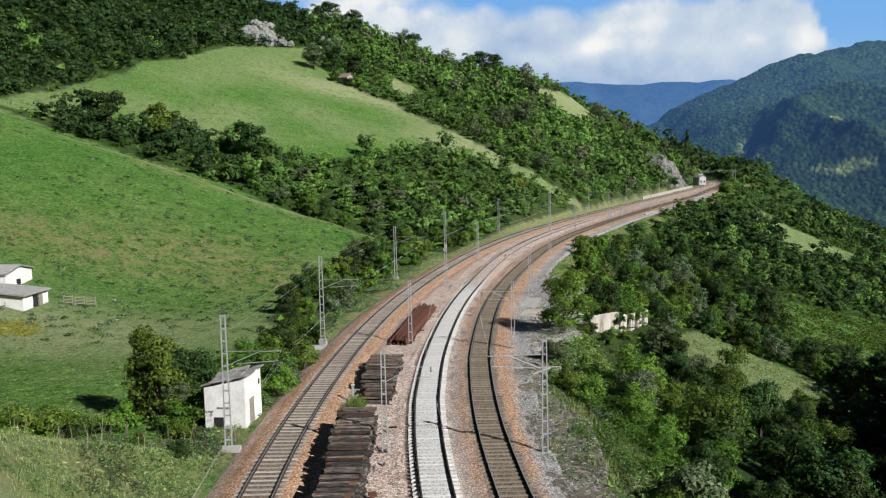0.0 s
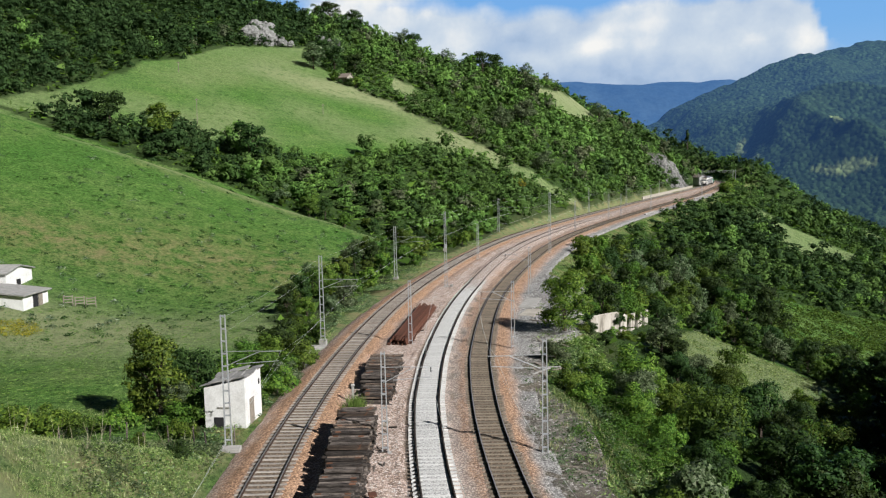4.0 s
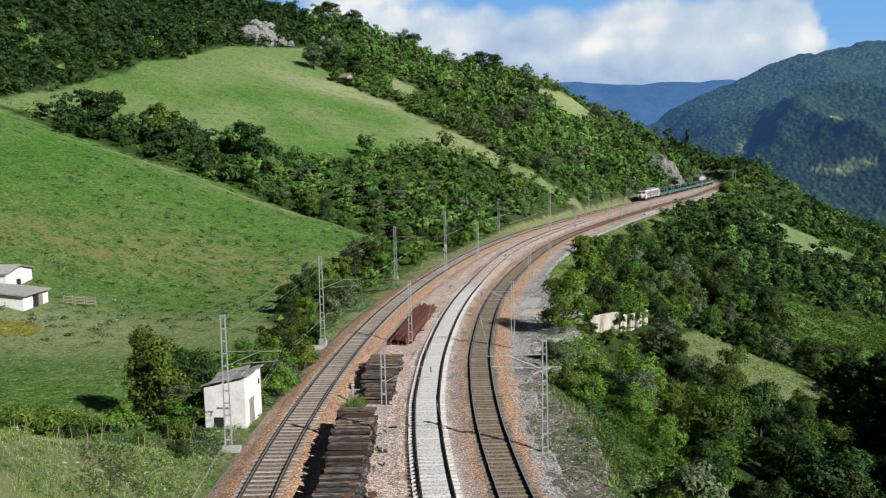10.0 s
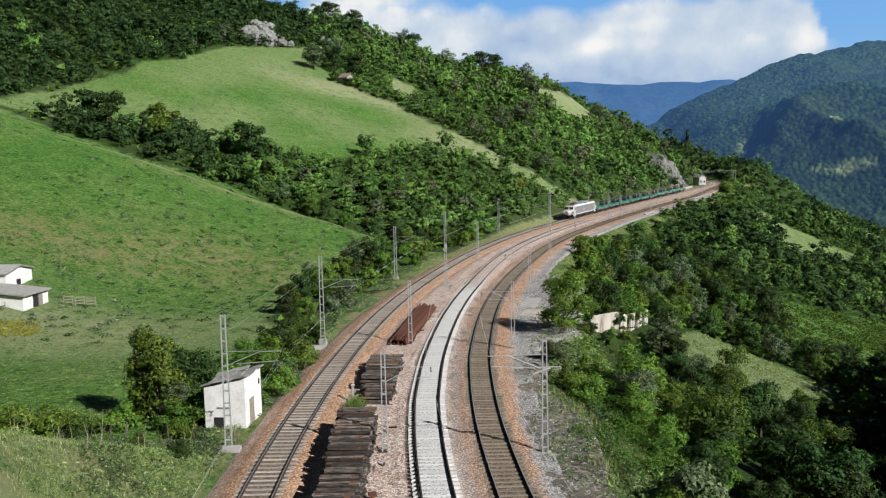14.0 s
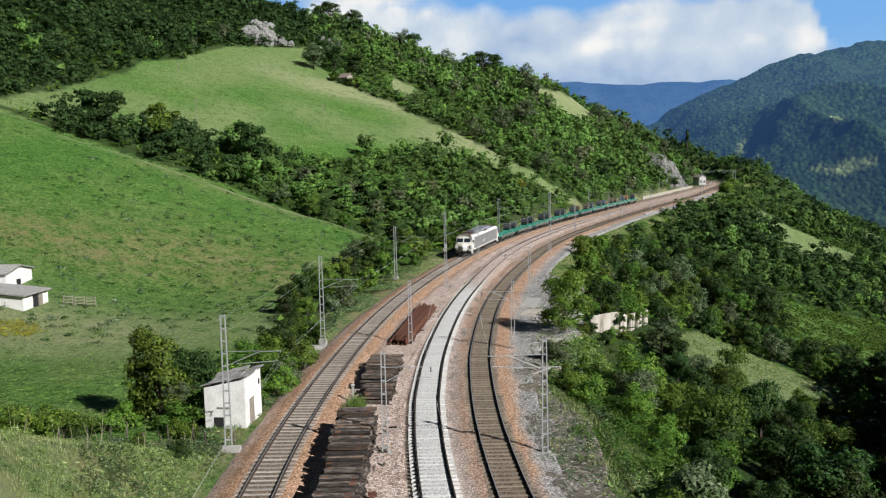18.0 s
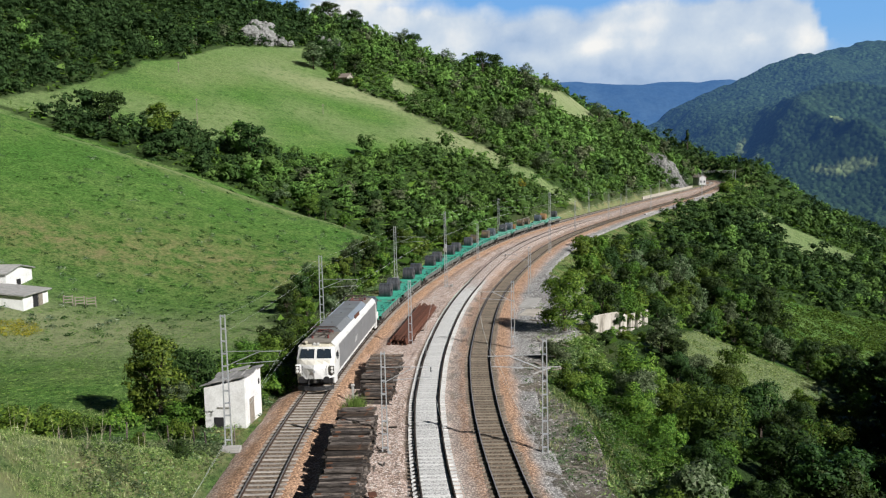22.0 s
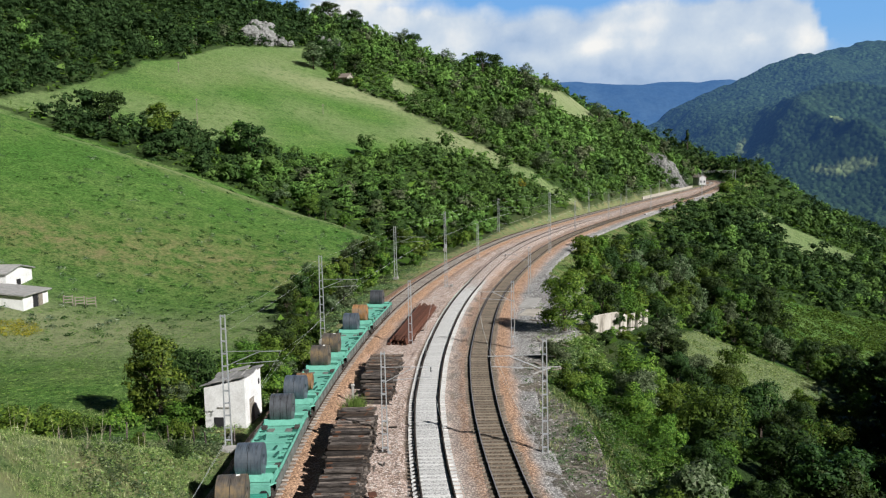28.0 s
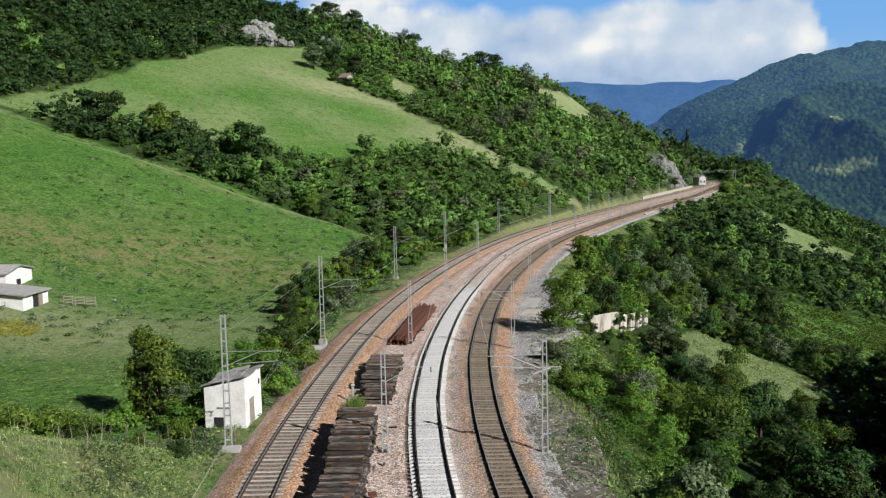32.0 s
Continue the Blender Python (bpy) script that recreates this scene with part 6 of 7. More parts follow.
def coil_material(name, pale, dark, stain, rough, metal):
    """Wound sheet: fine lines round the roll, stains and a dull sheen."""
    m, nt, b = material(name, rough, metal, 0.4)
    p = place(nt)
    k = nt.nodes.new("ShaderNodeVectorMath")
    k.operation = "MULTIPLY"
    k.inputs[1].default_value = (9.0, 0.7, 0.7)
    nt.links.new(p, k.inputs[0])
    lines, spot = noise_tex(nt, 1.6, 5, 0.7, k.outputs[0]), noise_tex(nt, 1.7, 5, 0.65, p)
    c = ramp(nt, lines, [(0.34, dark), (0.5, pale), (0.66, tuple(v * 1.5 for v in pale))])
    c = mix(nt, ramp(nt, spot, [(0.45, (0, 0, 0)), (0.68, (1, 1, 1))]), c, stain)
    h = nt.nodes.new("ShaderNodeHueSaturation")
    nt.links.new(calc(nt, "ADD", calc(nt, "MULTIPLY", random_of(nt), 0.5), 0.75), h.inputs["Value"])
    nt.links.new(c, h.inputs["Color"])
    nt.links.new(h.outputs[0], b.inputs["Base Color"])
    return m


COIL_TINTS = {
    "dark": ("dark grey steel coil with thin bands, lying in a cradle", coil_material("dark_steel_coil", (0.085, 0.09, 0.10), (0.045, 0.047, 0.052), (0.12, 0.13, 0.145), 0.42, 0.5)),
    "blue": ("bluish grey steel coil lying in a cradle", coil_material("bluish_steel_coil", (0.10, 0.125, 0.155), (0.05, 0.06, 0.075), (0.14, 0.16, 0.185), 0.42, 0.5)),
    "brown": ("brownish grey steel coil lying in a cradle", coil_material("brownish_steel_coil", (0.10, 0.088, 0.075), (0.055, 0.05, 0.045), (0.21, 0.15, 0.08), 0.55, 0.35)),
    "rust": ("rusty orange-brown steel coil lying in a cradle", coil_material("rusty_steel_coil", (0.22, 0.115, 0.045), (0.09, 0.055, 0.034), (0.15, 0.12, 0.09), 0.75, 0.1)),
}
COIL_BAND = worn("coil_band", (0.03, 0.03, 0.033), (0.02, 0.02, 0.02), 3.0, 20.0, 0.5, 0.5, depth=0.0)
PAPER = worn("white_paper_label", (0.8, 0.8, 0.78), (0.7, 0.7, 0.68), 3.0, 20.0, 0.8, depth=0.0)


def glass_material():
    m, nt, b = material("dark_cab_glass", 0.06, 0.0, 0.6)
    b.inputs["Base Color"].default_value = (0.018, 0.026, 0.036, 1)
    return m


GLASS = glass_material()
LAMP = material("lamp_glass", 0.1, 0.0, 0.8)[0]
LAMP.node_tree.nodes["Principled BSDF"].inputs["Base Color"].default_value = (0.62, 0.62, 0.60, 1)
RUNNERS = []


def wheel_mesh(r, w):
    bm = bmesh.new()
    rod(bm, (-w / 2, 0, 0), (w / 2, 0, 0), r, 20)
    rod(bm, (-w * 0.9, 0, 0), (-w / 2, 0, 0), r + 0.03, 20)
    me = bpy.data.meshes.new("wheel")
    bm.to_mesh(me)
    bm.free()
    me.materials.append(UNDER)
    return me


WHEEL = wheel_mesh(0.46, 0.12)


def bogie(parent, y, gap, r=0.46, frame_z=0.62):
    bm = bmesh.new()
    for sx in (-1.05, 1.05):
        box(bm, sx - 0.07, sx + 0.07, y - gap / 2 - 0.5, y + gap / 2 + 0.5, frame_z - 0.14, frame_z + 0.14)
        for dy in (-gap / 2, gap / 2):
            box(bm, sx - 0.13, sx + 0.13, y + dy - 0.18, y + dy + 0.18, r - 0.18, r + 0.2)
            box(bm, sx - 0.1, sx + 0.1, y + dy - 0.32, y + dy - 0.22, r - 0.05, frame_z + 0.16)
            box(bm, sx - 0.1, sx + 0.1, y + dy + 0.22, y + dy + 0.32, r - 0.05, frame_z + 0.16)
    box(bm, -1.0, 1.0, y - 0.22, y + 0.22, frame_z - 0.1, frame_z + 0.2)
    b = part("bogie", bm, UNDER, parent)
    for dy in (-gap / 2, gap / 2):
        for sx in (-0.87, 0.87):
            part("wheel", WHEEL, None, b, "", pose(sx, y + dy, r, 0, 0, 0 if sx > 0 else 180))
    return b


def buffers(parent, y, way, z=1.06):
    for sx in (-0.95, 0.95):
        bm = rodded((sx, y, z), (sx, y + way * 0.45, z), 0.11, 12)
        rod(bm, (sx, y + way * 0.45, z), (sx, y + way * 0.53, z), 0.25, 16)
        part("buffer", bm, BLACK, parent)
    bm = rodded((0, y, z), (0, y + way * 0.4, z - 0.05), 0.06, 8)
    box(bm, -0.09, 0.09, y + way * 0.2 - 0.08, y + way * 0.2 + 0.12, z - 0.3, z + 0.12)
    part("coupling", bm, UNDER, parent)


def pantograph(parent, y, way):
    """A folded pantograph on its insulators."""
    bm = bmesh.new()
    for sx in (-0.62, 0.62):
        rod(bm, (sx, y - 1.0, 3.86), (sx, y + 1.0, 3.86), 0.035, 6)
    for dy in (-1.0, -0.2, 0.9):
        rod(bm, (-0.62, y + dy, 3.86), (0.62, y + dy, 3.86), 0.035, 6)
    p = part("pantograph", bm, PANTO, parent, "folded dark pantograph on red insulators")
    bm = bmesh.new()
    for sx in (-1, 1):
        rod(bm, (sx * 0.55, y - way * 0.9, 3.95), (sx * 0.25, y + way * 0.9, 4.08), 0.03, 6)
        rod(bm, (sx * 0.25, y + way * 0.9, 4.08), (sx * 0.6, y - way * 0.5, 4.2), 0.025, 6)
    part("arm", bm, PANTO, p)
    bm = bmesh.new()
    for dy in (-0.65, -0.35):
        rod(bm, (-0.95, y + way * dy, 4.23), (0.95, y + way * dy, 4.23), 0.03, 6)
        for sx in (-1, 1):
            rod(bm, (sx * 0.95, y + way * dy, 4.23), (sx * 1.12, y + way * dy, 4.08), 0.025, 6)
    part("collector_head", bm, PANTO, p)
    bm = bmesh.new()
    for sx in (-1, 1):
        rod(bm, (sx * 0.5, y - way * 1.15, 3.72), (sx * 0.34, y - way * 0.55, 4.02), 0.05, 6)
        box(bm, sx * 0.42 - 0.16, sx * 0.42 + 0.16, y - way * 1.0 - 0.16, y - way * 1.0 + 0.16, 3.6, 3.8)
    rod(bm, (-0.5, y - way * 1.15, 3.84), (0.5, y - way * 1.15, 3.84), 0.06, 6)
    part("spring_box", bm, PANTO_RED, p, "reddish spring gear")
    for sx in (-0.62, 0.62):
        for dy in (-0.9, 0.8):
            part("insulator", rodded((sx, y + dy, 3.55), (sx, y + dy, 3.86), 0.085, 8), PANTO_RED, p)


def loco():
    t = thing("locomotive", Matrix(), "white and grey electric locomotive with a sooty roof, hauling wagons", "locomotive")
    L = LOCO_LEN
    w = 1.47
    # lower body and shoulders
    sec = [(-w, 0.98), (w, 0.98), (w, 3.14), (w - 0.07, 3.34), (w - 0.34, 3.56), (-w + 0.34, 3.56), (-w + 0.07, 3.34), (-w, 3.14)]
    part("body", prism(bmesh.new(), sec, -L + 0.95, -0.95), LOCO_WHITE, t)
    for sx in (-1, 1):
        bm = boxed(sx * w - 0.012, sx * w + 0.012, -L + 1.35, -2.15, 1.2, 3.14)
        sp = part("side_panel", bm, LOCO_GREY, t, "long grey side panel")
        for i in range(4):
            y0 = -4.4 - i * 4.1
            bm = bmesh.new()
            for k in range(5):
                box(bm, sx * w - 0.02, sx * w + 0.02, y0 - 2.2, y0, 2.3 + k * 0.12, 2.37 + k * 0.12)
            part("vent_grille", bm, LOCO_GREY, sp)
        bm = bmesh.new()
        for k in range(3):
            a = -9.2 - k * 0.34
            v = [bm.verts.new((sx * (w + 0.018), a + dy, z)) for dy, z in ((0, 1.75), (-0.2, 1.75), (-0.5, 2.2), (-0.3, 2.2))]
            bm.faces.new(v)
        part("emblem", bm, LOCO_WHITE, sp, "plain slanted white strokes")
        for y0 in (-1.95, -L + 1.15):
            part("handrail", rodded((sx * (w + 0.06), y0, 1.3), (sx * (w + 0.06), y0, 2.9), 0.022, 6), LOCO_WHITE, t)
        d = part("cab_door", boxed(sx * w - 0.015, sx * w + 0.015, -1.88, -1.2, 1.1, 2.98), LOCO_WHITE, t)
        part("door_window", boxed(sx * w - 0.02, sx * w + 0.02, -1.78, -1.3, 2.15, 2.8), GLASS, d)
        bm = boxed(sx * (w + 0.02), sx * (w + 0.2), -1.02, -0.95, 2.45, 2.8)
        part("mirror", bm, BLACK, t)
        part("sill_line", boxed(sx * w - 0.02, sx * w + 0.02, -L + 1.0, -1.0, 1.0, 1.1), LOCO_WHITE, t)
    # cab fronts, one at each end
    for way, y in ((1, -0.95), (-1, -L + 0.95)):
        def cab(pts, z0, z1, name, mat, label=""):
            bm = bmesh.new()
            lo = [bm.verts.new((x, y + way * d, z0)) for x, d in pts[0]]
            hi = [bm.verts.new((x, y + way * d, z1)) for x, d in pts[1]]
            n = len(lo)
            for i in range(n):
                bm.faces.new((lo[i], lo[(i + 1) % n], hi[(i + 1) % n], hi[i]))
            bm.faces.new(lo)
            bm.faces.new(hi)
            bmesh.ops.recalc_face_normals(bm, faces=bm.faces[:])
            return part(name, bm, mat, t, label)
        low = [(-w, 0), (-w, 0.55), (-1.1, 0.82), (-0.62, 0.95), (0.0, 1.14), (0.62, 0.95), (1.1, 0.82), (w, 0.55), (w, 0)]
        mid = [(-w, 0), (-w, 0.5), (-1.1, 0.76), (-0.62, 0.98), (0.0, 1.26), (0.62, 0.98), (1.1, 0.76), (w, 0.5), (w, 0)]
        belt = [(-w, 0), (-w, 0.45), (-1.1, 0.62), (-0.62, 0.66), (0.0, 0.68), (0.62, 0.66), (1.1, 0.62), (w, 0.45), (w, 0)]
        top = [(-w + 0.12, 0), (-w + 0.12, 0.1), (-1.0, 0.22), (-0.62, 0.25), (0.0, 0.26), (0.62, 0.25), (1.0, 0.22), (w - 0.12, 0.1), (w - 0.12, 0)]
        crown_ = [(-w + 0.34, 0), (-w + 0.34, -0.1), (-0.9, -0.05), (-0.5, 0.0), (0.0, 0.0), (0.5, 0.0), (0.9, -0.05), (w - 0.34, -0.1), (w - 0.34, 0)]
        cab((low, mid), 0.98, 1.75, "nose", LOCO_WHITE)
        prow = [(-w, 0), (-w, 0.48), (-1.1, 0.70), (-0.62, 0.88), (0.0, 1.10), (0.62, 0.88), (1.1, 0.70), (w, 0.48), (w, 0)]
        cab((mid, prow), 1.75, 2.02, "nose_band", LOCO_WHITE)
        cab((prow, belt), 2.02, 2.34, "nose_top", LOCO_CREAMY)
        face = cab((belt, top), 2.34, 3.26, "cab_front", LOCO_WHITE)
        cab((top, crown_), 3.26, 3.56, "cab_brow", LOCO_CREAM)
        for sx in (-1, 1):
            bm = bmesh.new()
            vs = []
            for fx, fz in ((0.10, 0.12), (1.24, 0.12), (1.14, 0.84), (0.10, 0.84)):
                d = 0.68 + (0.26 - 0.68) * fz - 0.05 * fx + 0.018
                vs.append(bm.verts.new((sx * fx, y + way * d, 2.34 + 0.92 * fz)))
            f = bm.faces.new(vs)
            ext = bmesh.ops.extrude_face_region(bm, geom=[f])
            bmesh.ops.translate(bm, vec=(0, -way * 0.03, -0.01), verts=[v for v in ext["geom"] if isinstance(v, bmesh.types.BMVert)])
            bmesh.ops.recalc_face_normals(bm, faces=bm.faces[:])
            wi = part("windscreen", bm, GLASS, face)
            part("wiper", rodded((sx * 0.5, y + way * 0.68, 2.44), (sx * 0.8, y + way * 0.5, 2.84), 0.012, 5), BLACK, wi)
            lb = part("lamp_box", boxed(sx * 1.33 - 0.2, sx * 1.33 + 0.2, y + way * 0.78 - 0.26, y + way * 0.78 + 0.16, 1.32, 2.0, bevel=0.05), LOCO_WHITE, t)
            part("lamp_surround", boxed(sx * 1.33 - 0.16, sx * 1.33 + 0.16, y + way * 0.94 - 0.012, y + way * 0.94 + 0.012, 1.38, 1.94), UNDER, lb)
            for dz in (1.53, 1.79):
                part("headlight", rodded((sx * 1.33, y + way * 0.92, dz), (sx * 1.33, y + way * 0.98, dz), 0.11, 14), LAMP, lb)
            part("grab_rail", rodded((sx * 0.93, y + way * 0.98, 1.25), (sx * 0.93, y + way * 0.98, 1.95), 0.02, 6), BLACK, t)
            bm = rodded((sx * 0.14, y + way * 0.12, 3.45), (sx * 0.14, y + way * 0.22, 3.42), 0.13, 14)
            part("roof_headlight", bm, LAMP, t)
        part("marker_plate", boxed(-0.10, 0.10, y + way * 1.22 - 0.03, y + way * 1.22 + 0.03, 1.5, 1.62), GALVANISED, t)
        part("horn", rodded((0.75, y - way * 0.05, 3.55), (0.75, y + way * 0.2, 3.62), 0.05, 8, 0.12), LOCO_CREAM, t)
        bm = boxed(-1.3, 1.3, y + way * 0.72 - 0.14, y + way * 0.72 + 0.14, 0.62, 1.0)
        part("buffer_beam", bm, BLACK, t)
        buffers(t, y + way * 0.8, way, 0.98)
        bm = bmesh.new()
        pts = [(-1.4, 0.7), (-0.8, 1.1), (0, 1.25), (0.8, 1.1), (1.4, 0.7)]
        for (xa, da), (xb, db) in zip(pts, pts[1:]):
            v = [bm.verts.new((x, y + way * (d + e), z)) for x, d, e, z in ((xa, da, 0.1, 0.12), (xb, db, 0.1, 0.12), (xb, db, 0, 0.42), (xa, da, 0, 0.42))]
            bm.faces.new(v)
        bmesh.ops.solidify(bm, geom=bm.faces[:], thickness=0.05)
        part("snow_plough", bm, PLOUGH, t)
        for sx in (-1, 1):
            part("skirt", boxed(sx * 1.38 - 0.09, sx * 1.38 + 0.09, y + way * 0.1 - 0.45, y + way * 0.1 + 0.42, 0.5, 1.0, bevel=0.04), LOCO_WHITE, t)
            part("brake_hose", rodded((sx * 0.45, y + way * 0.95, 0.95), (sx * 0.5, y + way * 1.05, 0.5), 0.035, 6), PLOUGH, t)
        part("nose_lip", boxed(-1.05, 1.05, y + way * 0.9 - 0.1, y + way * 0.9 + 0.05, 0.92, 0.985), LOCO_WHITE, t)
        part("step", boxed(-1.42, 1.42, y + way * 0.3 - 0.16, y + way * 0.3 + 0.16, 0.45, 0.5), BLACK, t)
    # roof
    part("roof_deck", boxed(-1.1, 1.1, -L + 0.8, -0.8, 3.55, 3.585), ROOF_SOOT, t, "sooty tan roof deck")
    hood = [(-1.16, 3.56), (1.16, 3.56), (1.16, 3.64), (0.74, 3.98), (-0.74, 3.98), (-1.16, 3.64)]
    ys = (-4.7, -8.9, -13.1, -17.3)
    for a, b in zip(ys, ys[1:]):
        h = part("roof_hood", prism(bmesh.new(), hood, b + 0.03, a - 0.03), ROOF_GREY, t, "raised grey roof hood")
        part("lifting_lug", boxed(-0.08, 0.08, (a + b) / 2 - 0.08, (a + b) / 2 + 0.08, 3.97, 4.03), ROOF_GREY, h)
    for sx in (-1, 1):
        part("cowl", prism(bmesh.new(), [(sx * 0.80, 3.95), (sx * 1.17, 3.62), (sx * 1.22, 3.66), (sx * 0.85, 4.02)], -16.9, -9.4), ROOF_BLUE, t, "bluish grey air intake cowl")
        part("resistor_grille", boxed(sx * 1.16 - 0.1, sx * 1.16 + 0.1, -13.0, -10.8, 3.45, 3.74), RUST, t, "rusty grille")
    pantograph(t, -3.1, 1)
    pantograph(t, -L + 3.1, -1)
    bm = bmesh.new()
    for k in range(6):
        box(bm, -0.7, 0.7, -4.4 + k * 0.14, -4.33 + k * 0.14, 3.6, 3.72)
    part("roof_resistor", bm, ROOF_SOOT, t)
    for y in (-3.9, -L / 2, -L + 3.9):
        bogie(t, y, 2.4, 0.55, 0.72)
    part("underframe_box", boxed(-1.15, 1.15, -8.9, -6.3, 0.35, 0.98, bevel=0.05), UNDER, t)
    part("underframe_box", boxed(-1.15, 1.15, -15.9, -13.3, 0.35, 0.98, bevel=0.05), UNDER, t)
    RUNNERS.append((t, 0.0, LOCO_LEN, Matrix()))


def wagon_proto(mat, label):
    """A bogie flat wagon with low cradles for steel coils over its ends."""
    t = thing("flat_wagon", Matrix(), label, "wagon", "wagons of the goods train")
    L = PITCH - 1.0
    y0, y1 = -PITCH + 0.5, -0.5
    # bed with steps in its width
    outline = [(-1.05, y1), (1.05, y1), (1.05, y1 - 0.7), (1.32, y1 - 1.0), (1.32, y0 + 1.0), (1.05, y0 + 0.7), (1.05, y0), (-1.05, y0), (-1.05, y0 + 0.7), (-1.32, y0 + 1.0), (-1.32, y1 - 1.0), (-1.05, y1 - 0.7)]
    bm = bmesh.new()
    a, b = [bm.verts.new((x, y, 1.06)) for x, y in outline], [bm.verts.new((x, y, 1.14)) for x, y in outline]
    bm.faces.new(a[::-1])
    bm.faces.new(b)
    for i in range(len(a)):
        bm.faces.new((a[i], a[(i + 1) % len(a)], b[(i + 1) % len(a)], b[i]))
    bmesh.ops.recalc_face_normals(bm, faces=bm.faces[:])
    part("deck", bm, mat, t)
    for sx in (-1, 1):
        bm = prism(bmesh.new(), [(sx * 1.30, 0.72), (sx * 1.36, 0.72), (sx * 1.36, 1.2), (sx * 1.30, 1.2)], y0 + 1.0, y1 - 1.0)
        sb = part("solebar", bm, SOLEBAR, t)
        for k in range(9):
            yy = y0 + 1.3 + k * (L - 2.6) / 8
            part("stanchion_pocket", boxed(sx * 1.36, sx * 1.43, yy - 0.07, yy + 0.07, 0.78, 1.2), SOLEBAR, sb)
    mid = (y0 + y1) / 2
    # raised centre panel with cross members
    for dy in (-2.35, -0.8, 0.8, 2.35):
        part("cross_member", boxed(-1.22, 1.22, mid + dy - 0.16, mid + dy + 0.16, 1.14, 1.22, bevel=0.02), mat, t)
        for sx in (-1, 1):
            part("bracket", boxed(sx * 0.98 - 0.17, sx * 0.98 + 0.17, mid + dy - 0.18, mid + dy - 0.12, 1.2, 1.29), GREEN_DARK, t)
    part("centre_plate", boxed(-0.78, 0.78, mid - 2.1, mid + 2.1, 1.14, 1.19), mat, t)
    for sx, dy, r in ((-0.35, 0.4, 32), (0.85, -1.2, 10)):
        part("load_wedge", boxed(-0.38, 0.38, -0.06, 0.06, 1.19, 1.26, pose(sx, mid + dy, 0.005, 0, 0, r + 55)), GREEN_DARK, t)
    for sx in (-1, 1):
        part("side_beam", boxed(sx * 1.2 - 0.06, sx * 1.2 + 0.06, mid - 3.6, mid + 3.6, 1.14, 1.27, bevel=0.015), mat, t)
        for k in range(6):
            yy = mid - 3.0 + k * 1.2
            part("lashing_slot", boxed(sx * 0.9 - 0.14, sx * 0.9 + 0.14, yy - 0.05, yy + 0.05, 1.14, 1.20), GREEN_DARK, t)
        for dy, r in ((-1.55, 38), (1.5, -24)):
            part("folded_arm", boxed(-0.42, 0.42, -0.05, 0.05, 0, 0.09, pose(sx * 0.62, mid + dy, 1.195, 0, 0, sx * r + 60)), GREEN_DARK, t)
        part("gusset", boxed(sx * 0.55 - 0.2, sx * 0.55 + 0.2, mid - 3.3, mid - 2.75, 1.14, 1.185), SOLEBAR, t)
    for end, way in ((y1, -1), (y0, 1)):
        c = end + way * 1.75
        for d in (-0.72, 0.72):
            m = pose(0, c + d, 1.14, (28 if d > 0 else -28), 0, 0)
            part("cradle_plate", boxed(-1.15, 1.15, -0.1, 0.1, 0.0, 0.42, m), mat, t)
        for sx in (-1, 1):
            part("cradle_cheek", boxed(sx * 1.12 - 0.05, sx * 1.12 + 0.05, c - 0.85, c + 0.85, 1.14, 1.32), mat, t)
            part("chock_box", boxed(sx * 1.0 - 0.16, sx * 1.0 + 0.16, c - way * -1.35 - 0.2, c - way * -1.35 + 0.2, 1.14, 1.36, bevel=0.03), UNDER, t)
        part("headstock", boxed(-1.2, 1.2, end - 0.08, end + 0.08, 0.82, 1.3), mat, t)
        part("end_step", boxed(-1.1, 1.1, end + way * 0.35 - 0.12, end + way * 0.35 + 0.12, 1.14, 1.3), mat, t)
        buffers(t, end, -way, 1.02)
        bogie(t, end + way * 2.15, 1.8)
    part("brake_rigging", boxed(-0.3, 0.3, mid - 2.5, mid + 2.5, 0.45, 0.8), UNDER, t)
    return t


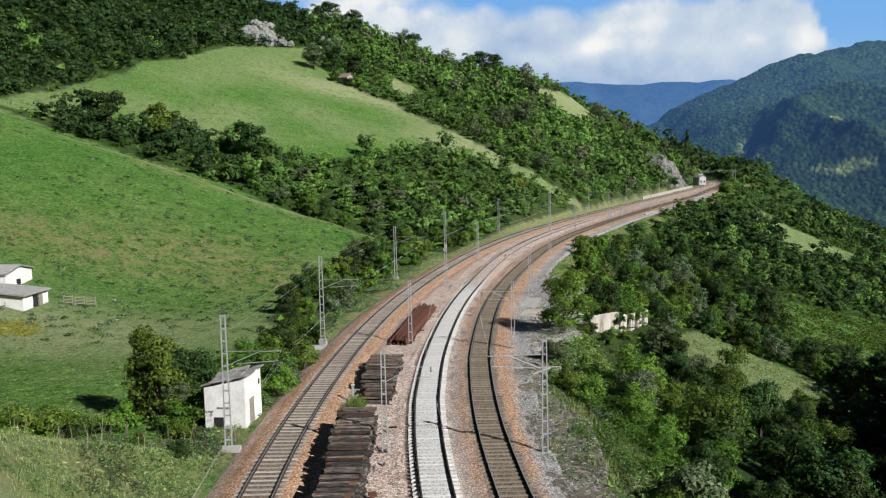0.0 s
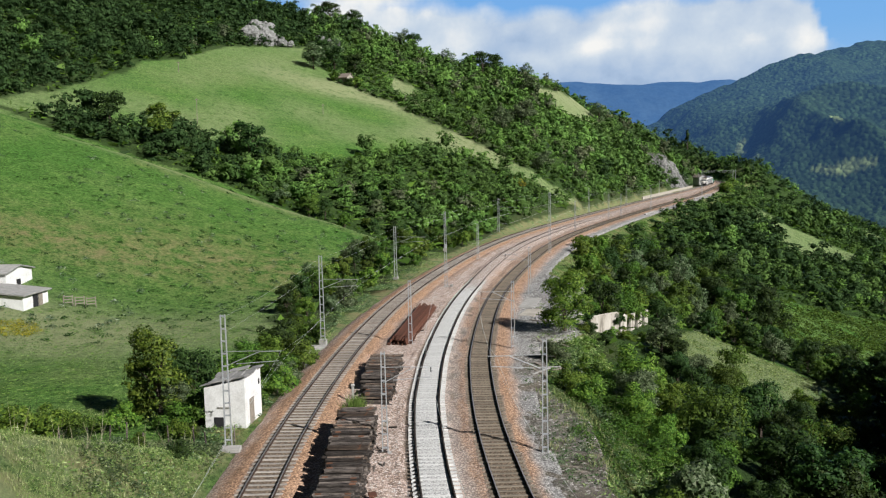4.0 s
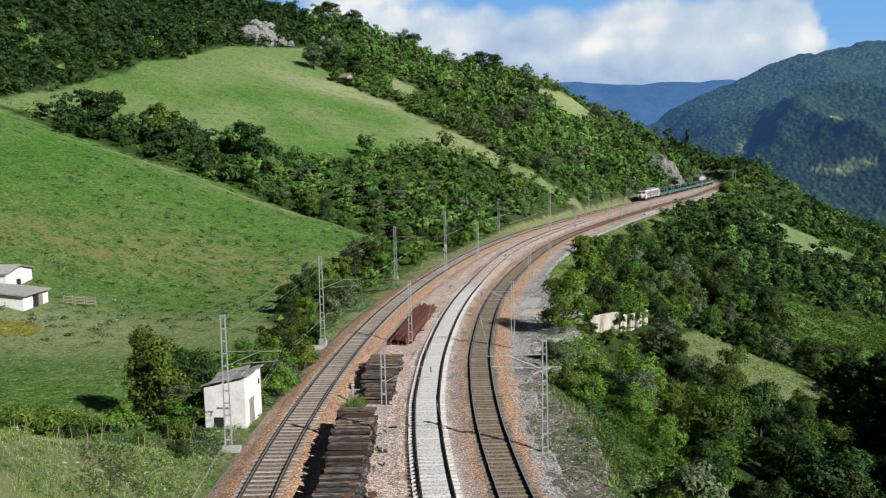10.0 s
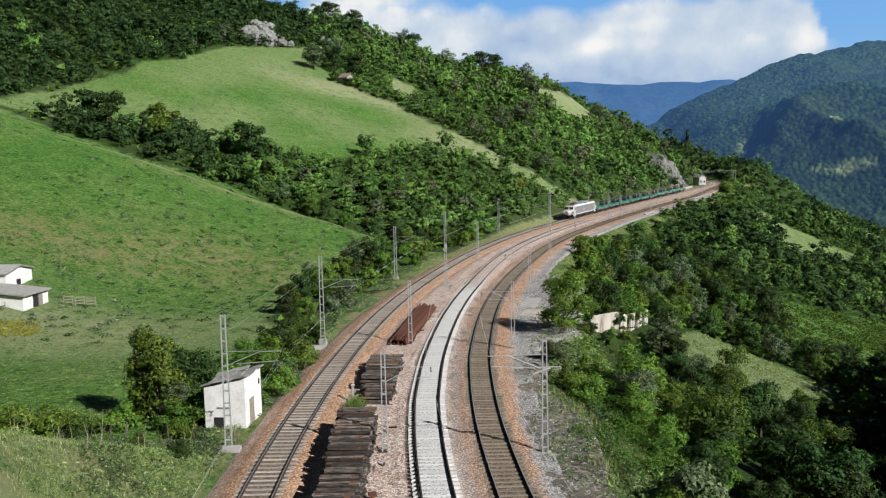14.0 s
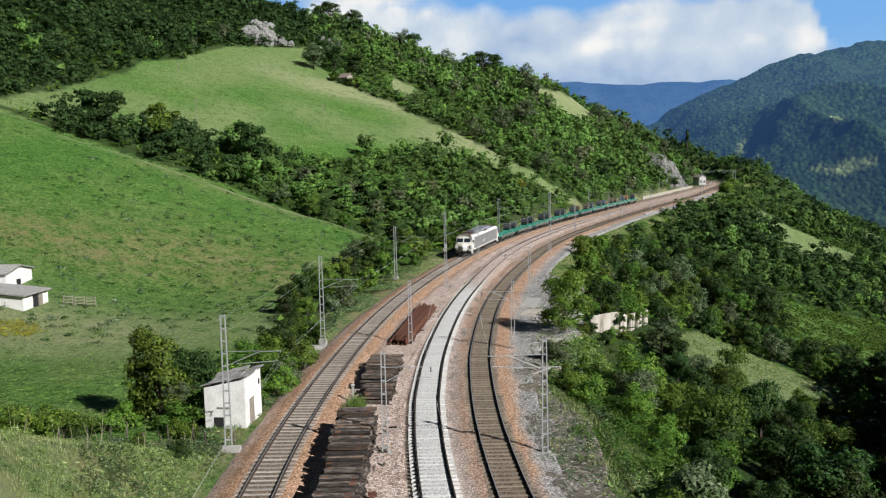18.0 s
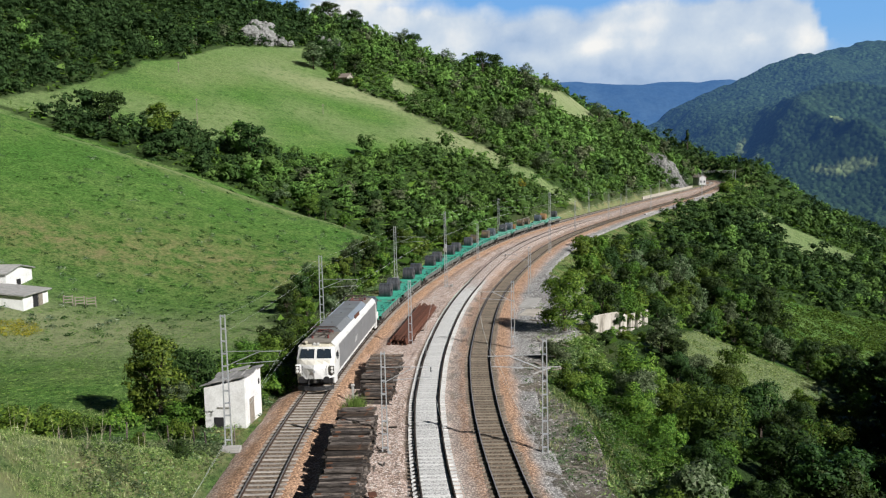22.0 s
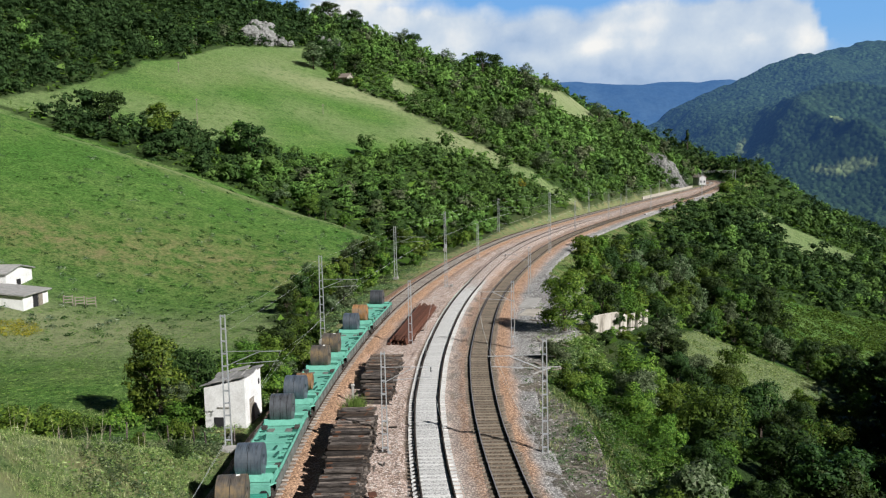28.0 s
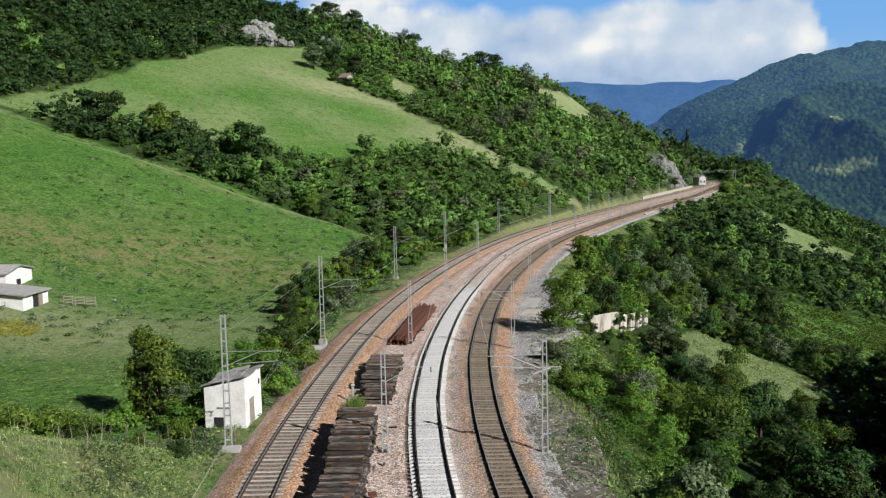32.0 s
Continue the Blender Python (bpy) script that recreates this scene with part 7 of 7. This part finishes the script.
def coil_proto(tint, r=0.92, half=0.8, bands=3, tag=False):
    label, mat = COIL_TINTS[tint]
    t = thing("steel_coil", Matrix(), label, "steel coil", "coils on the wagons")
    bm = bmesh.new()
    n, ring = 40, [(half, r * 0.30), (half, r * 0.9), (half - 0.01, r), (-half + 0.01, r), (-half, r * 0.9), (-half, r * 0.30)]
    vs = [[bm.verts.new((x, q * math.cos(2 * math.pi * i / n), q * math.sin(2 * math.pi * i / n))) for x, q in ring] for i in range(n)]
    for i in range(n):
        for k in range(len(ring)):
            bm.faces.new((vs[i][k], vs[(i + 1) % n][k], vs[(i + 1) % n][(k + 1) % len(ring)], vs[i][(k + 1) % len(ring)]))
    bmesh.ops.recalc_face_normals(bm, faces=bm.faces[:])
    part("roll", bm, mat, t)
    # solid black plug fills the core, in place of the shade inside it
    bm = bmesh.new()
    bmesh.ops.create_cone(bm, cap_ends=True, segments=24, radius1=r * 0.295, radius2=r * 0.295, depth=half * 1.7, matrix=Matrix.Rotation(math.pi / 2, 4, "Y"))
    part("bore", bm, BLACK, t, "black plug for the dark hollow core")
    for k in range(bands):
        x = (k - (bands - 1) / 2) * half * 0.62
        bm = bmesh.new()
        va = [[bm.verts.new((x + dx, (r + dr) * math.cos(2 * math.pi * i / n), (r + dr) * math.sin(2 * math.pi * i / n))) for dx, dr in ((-0.014, 0.001), (-0.014, 0.008), (0.014, 0.008), (0.014, 0.001))] for i in range(n)]
        for i in range(n):
            for q in range(3):
                bm.faces.new((va[i][q], va[(i + 1) % n][q], va[(i + 1) % n][q + 1], va[i][q + 1]))
        part("band", bm, COIL_BAND, t)
    if tag:
        part("paper_label", boxed(-0.36, -0.2, -0.1, 0.1, r - 0.01, r + 0.006), PAPER, t, "white paper label")
    return t


def build_train():
    loco()
    fresh = wagon_proto(GREEN, "bright green flat wagon carrying steel coils at its ends")
    faded = wagon_proto(GREEN_FADED, "faded green flat wagon carrying steel coils")
    wagons = [fresh] + [copy_thing(fresh, Matrix()) for _ in range(5)] + [faded] + [copy_thing(faded, Matrix()) for _ in range(3)]
    tints = ["blue dark", "dark dark", "dark dark", "dark dark", "dark dark", "brown brown", "blue dark", "blue brown", "brown blue", "rust dark"]
    seen = {}
    for i, w in enumerate(wagons):
        front = FIRST + i * PITCH
        RUNNERS.append((w, front, PITCH, Matrix()))
        loads = [(2.25, tints[i].split()[0], 0), (PITCH - 2.25, tints[i].split()[1], 0)]
        if i == 7:
            loads.append((5.2, "rust", 1))
        for back, tint, small in loads:
            key = (tint, small)
            if key in seen:
                c = copy_thing(seen[key], Matrix())
            else:
                c = seen[key] = coil_proto(tint, 0.58 if small else 0.87, 0.55 if small else 0.67, 2 if small else (3 if tint == "dark" else 1), tint == "brown")
            RUNNERS.append((c, front, PITCH, Matrix.Translation((0.1, -back, 1.22 + (0.58 if small else 0.88)))))


build_train()


def riding(front, length):
    """Pose of a vehicle whose front end is at s = front; the train runs towards lower s, and the vehicle's +y points that way."""
    xa, ya, _ = on_line(front + length * 0.2)
    xb, yb, _ = on_line(front + length * 0.8)
    d = Vector((xa - xb, ya - yb, 0)).normalized()
    x, y = (xa + xb) / 2 + d.x * length / 2, (ya + yb) / 2 + d.y * length / 2
    return pose(x, y, 0, 0, 0, math.degrees(math.atan2(-d.x, d.y)))


def motions():
    times = [i * 0.5 for i in range(65)]
    for ob, back, length, seat in RUNNERS:
        walk(ob, [(t, riding(S_AT + SPEED * (T_AT - t) + back, length) @ seat) for t in times])


motions()
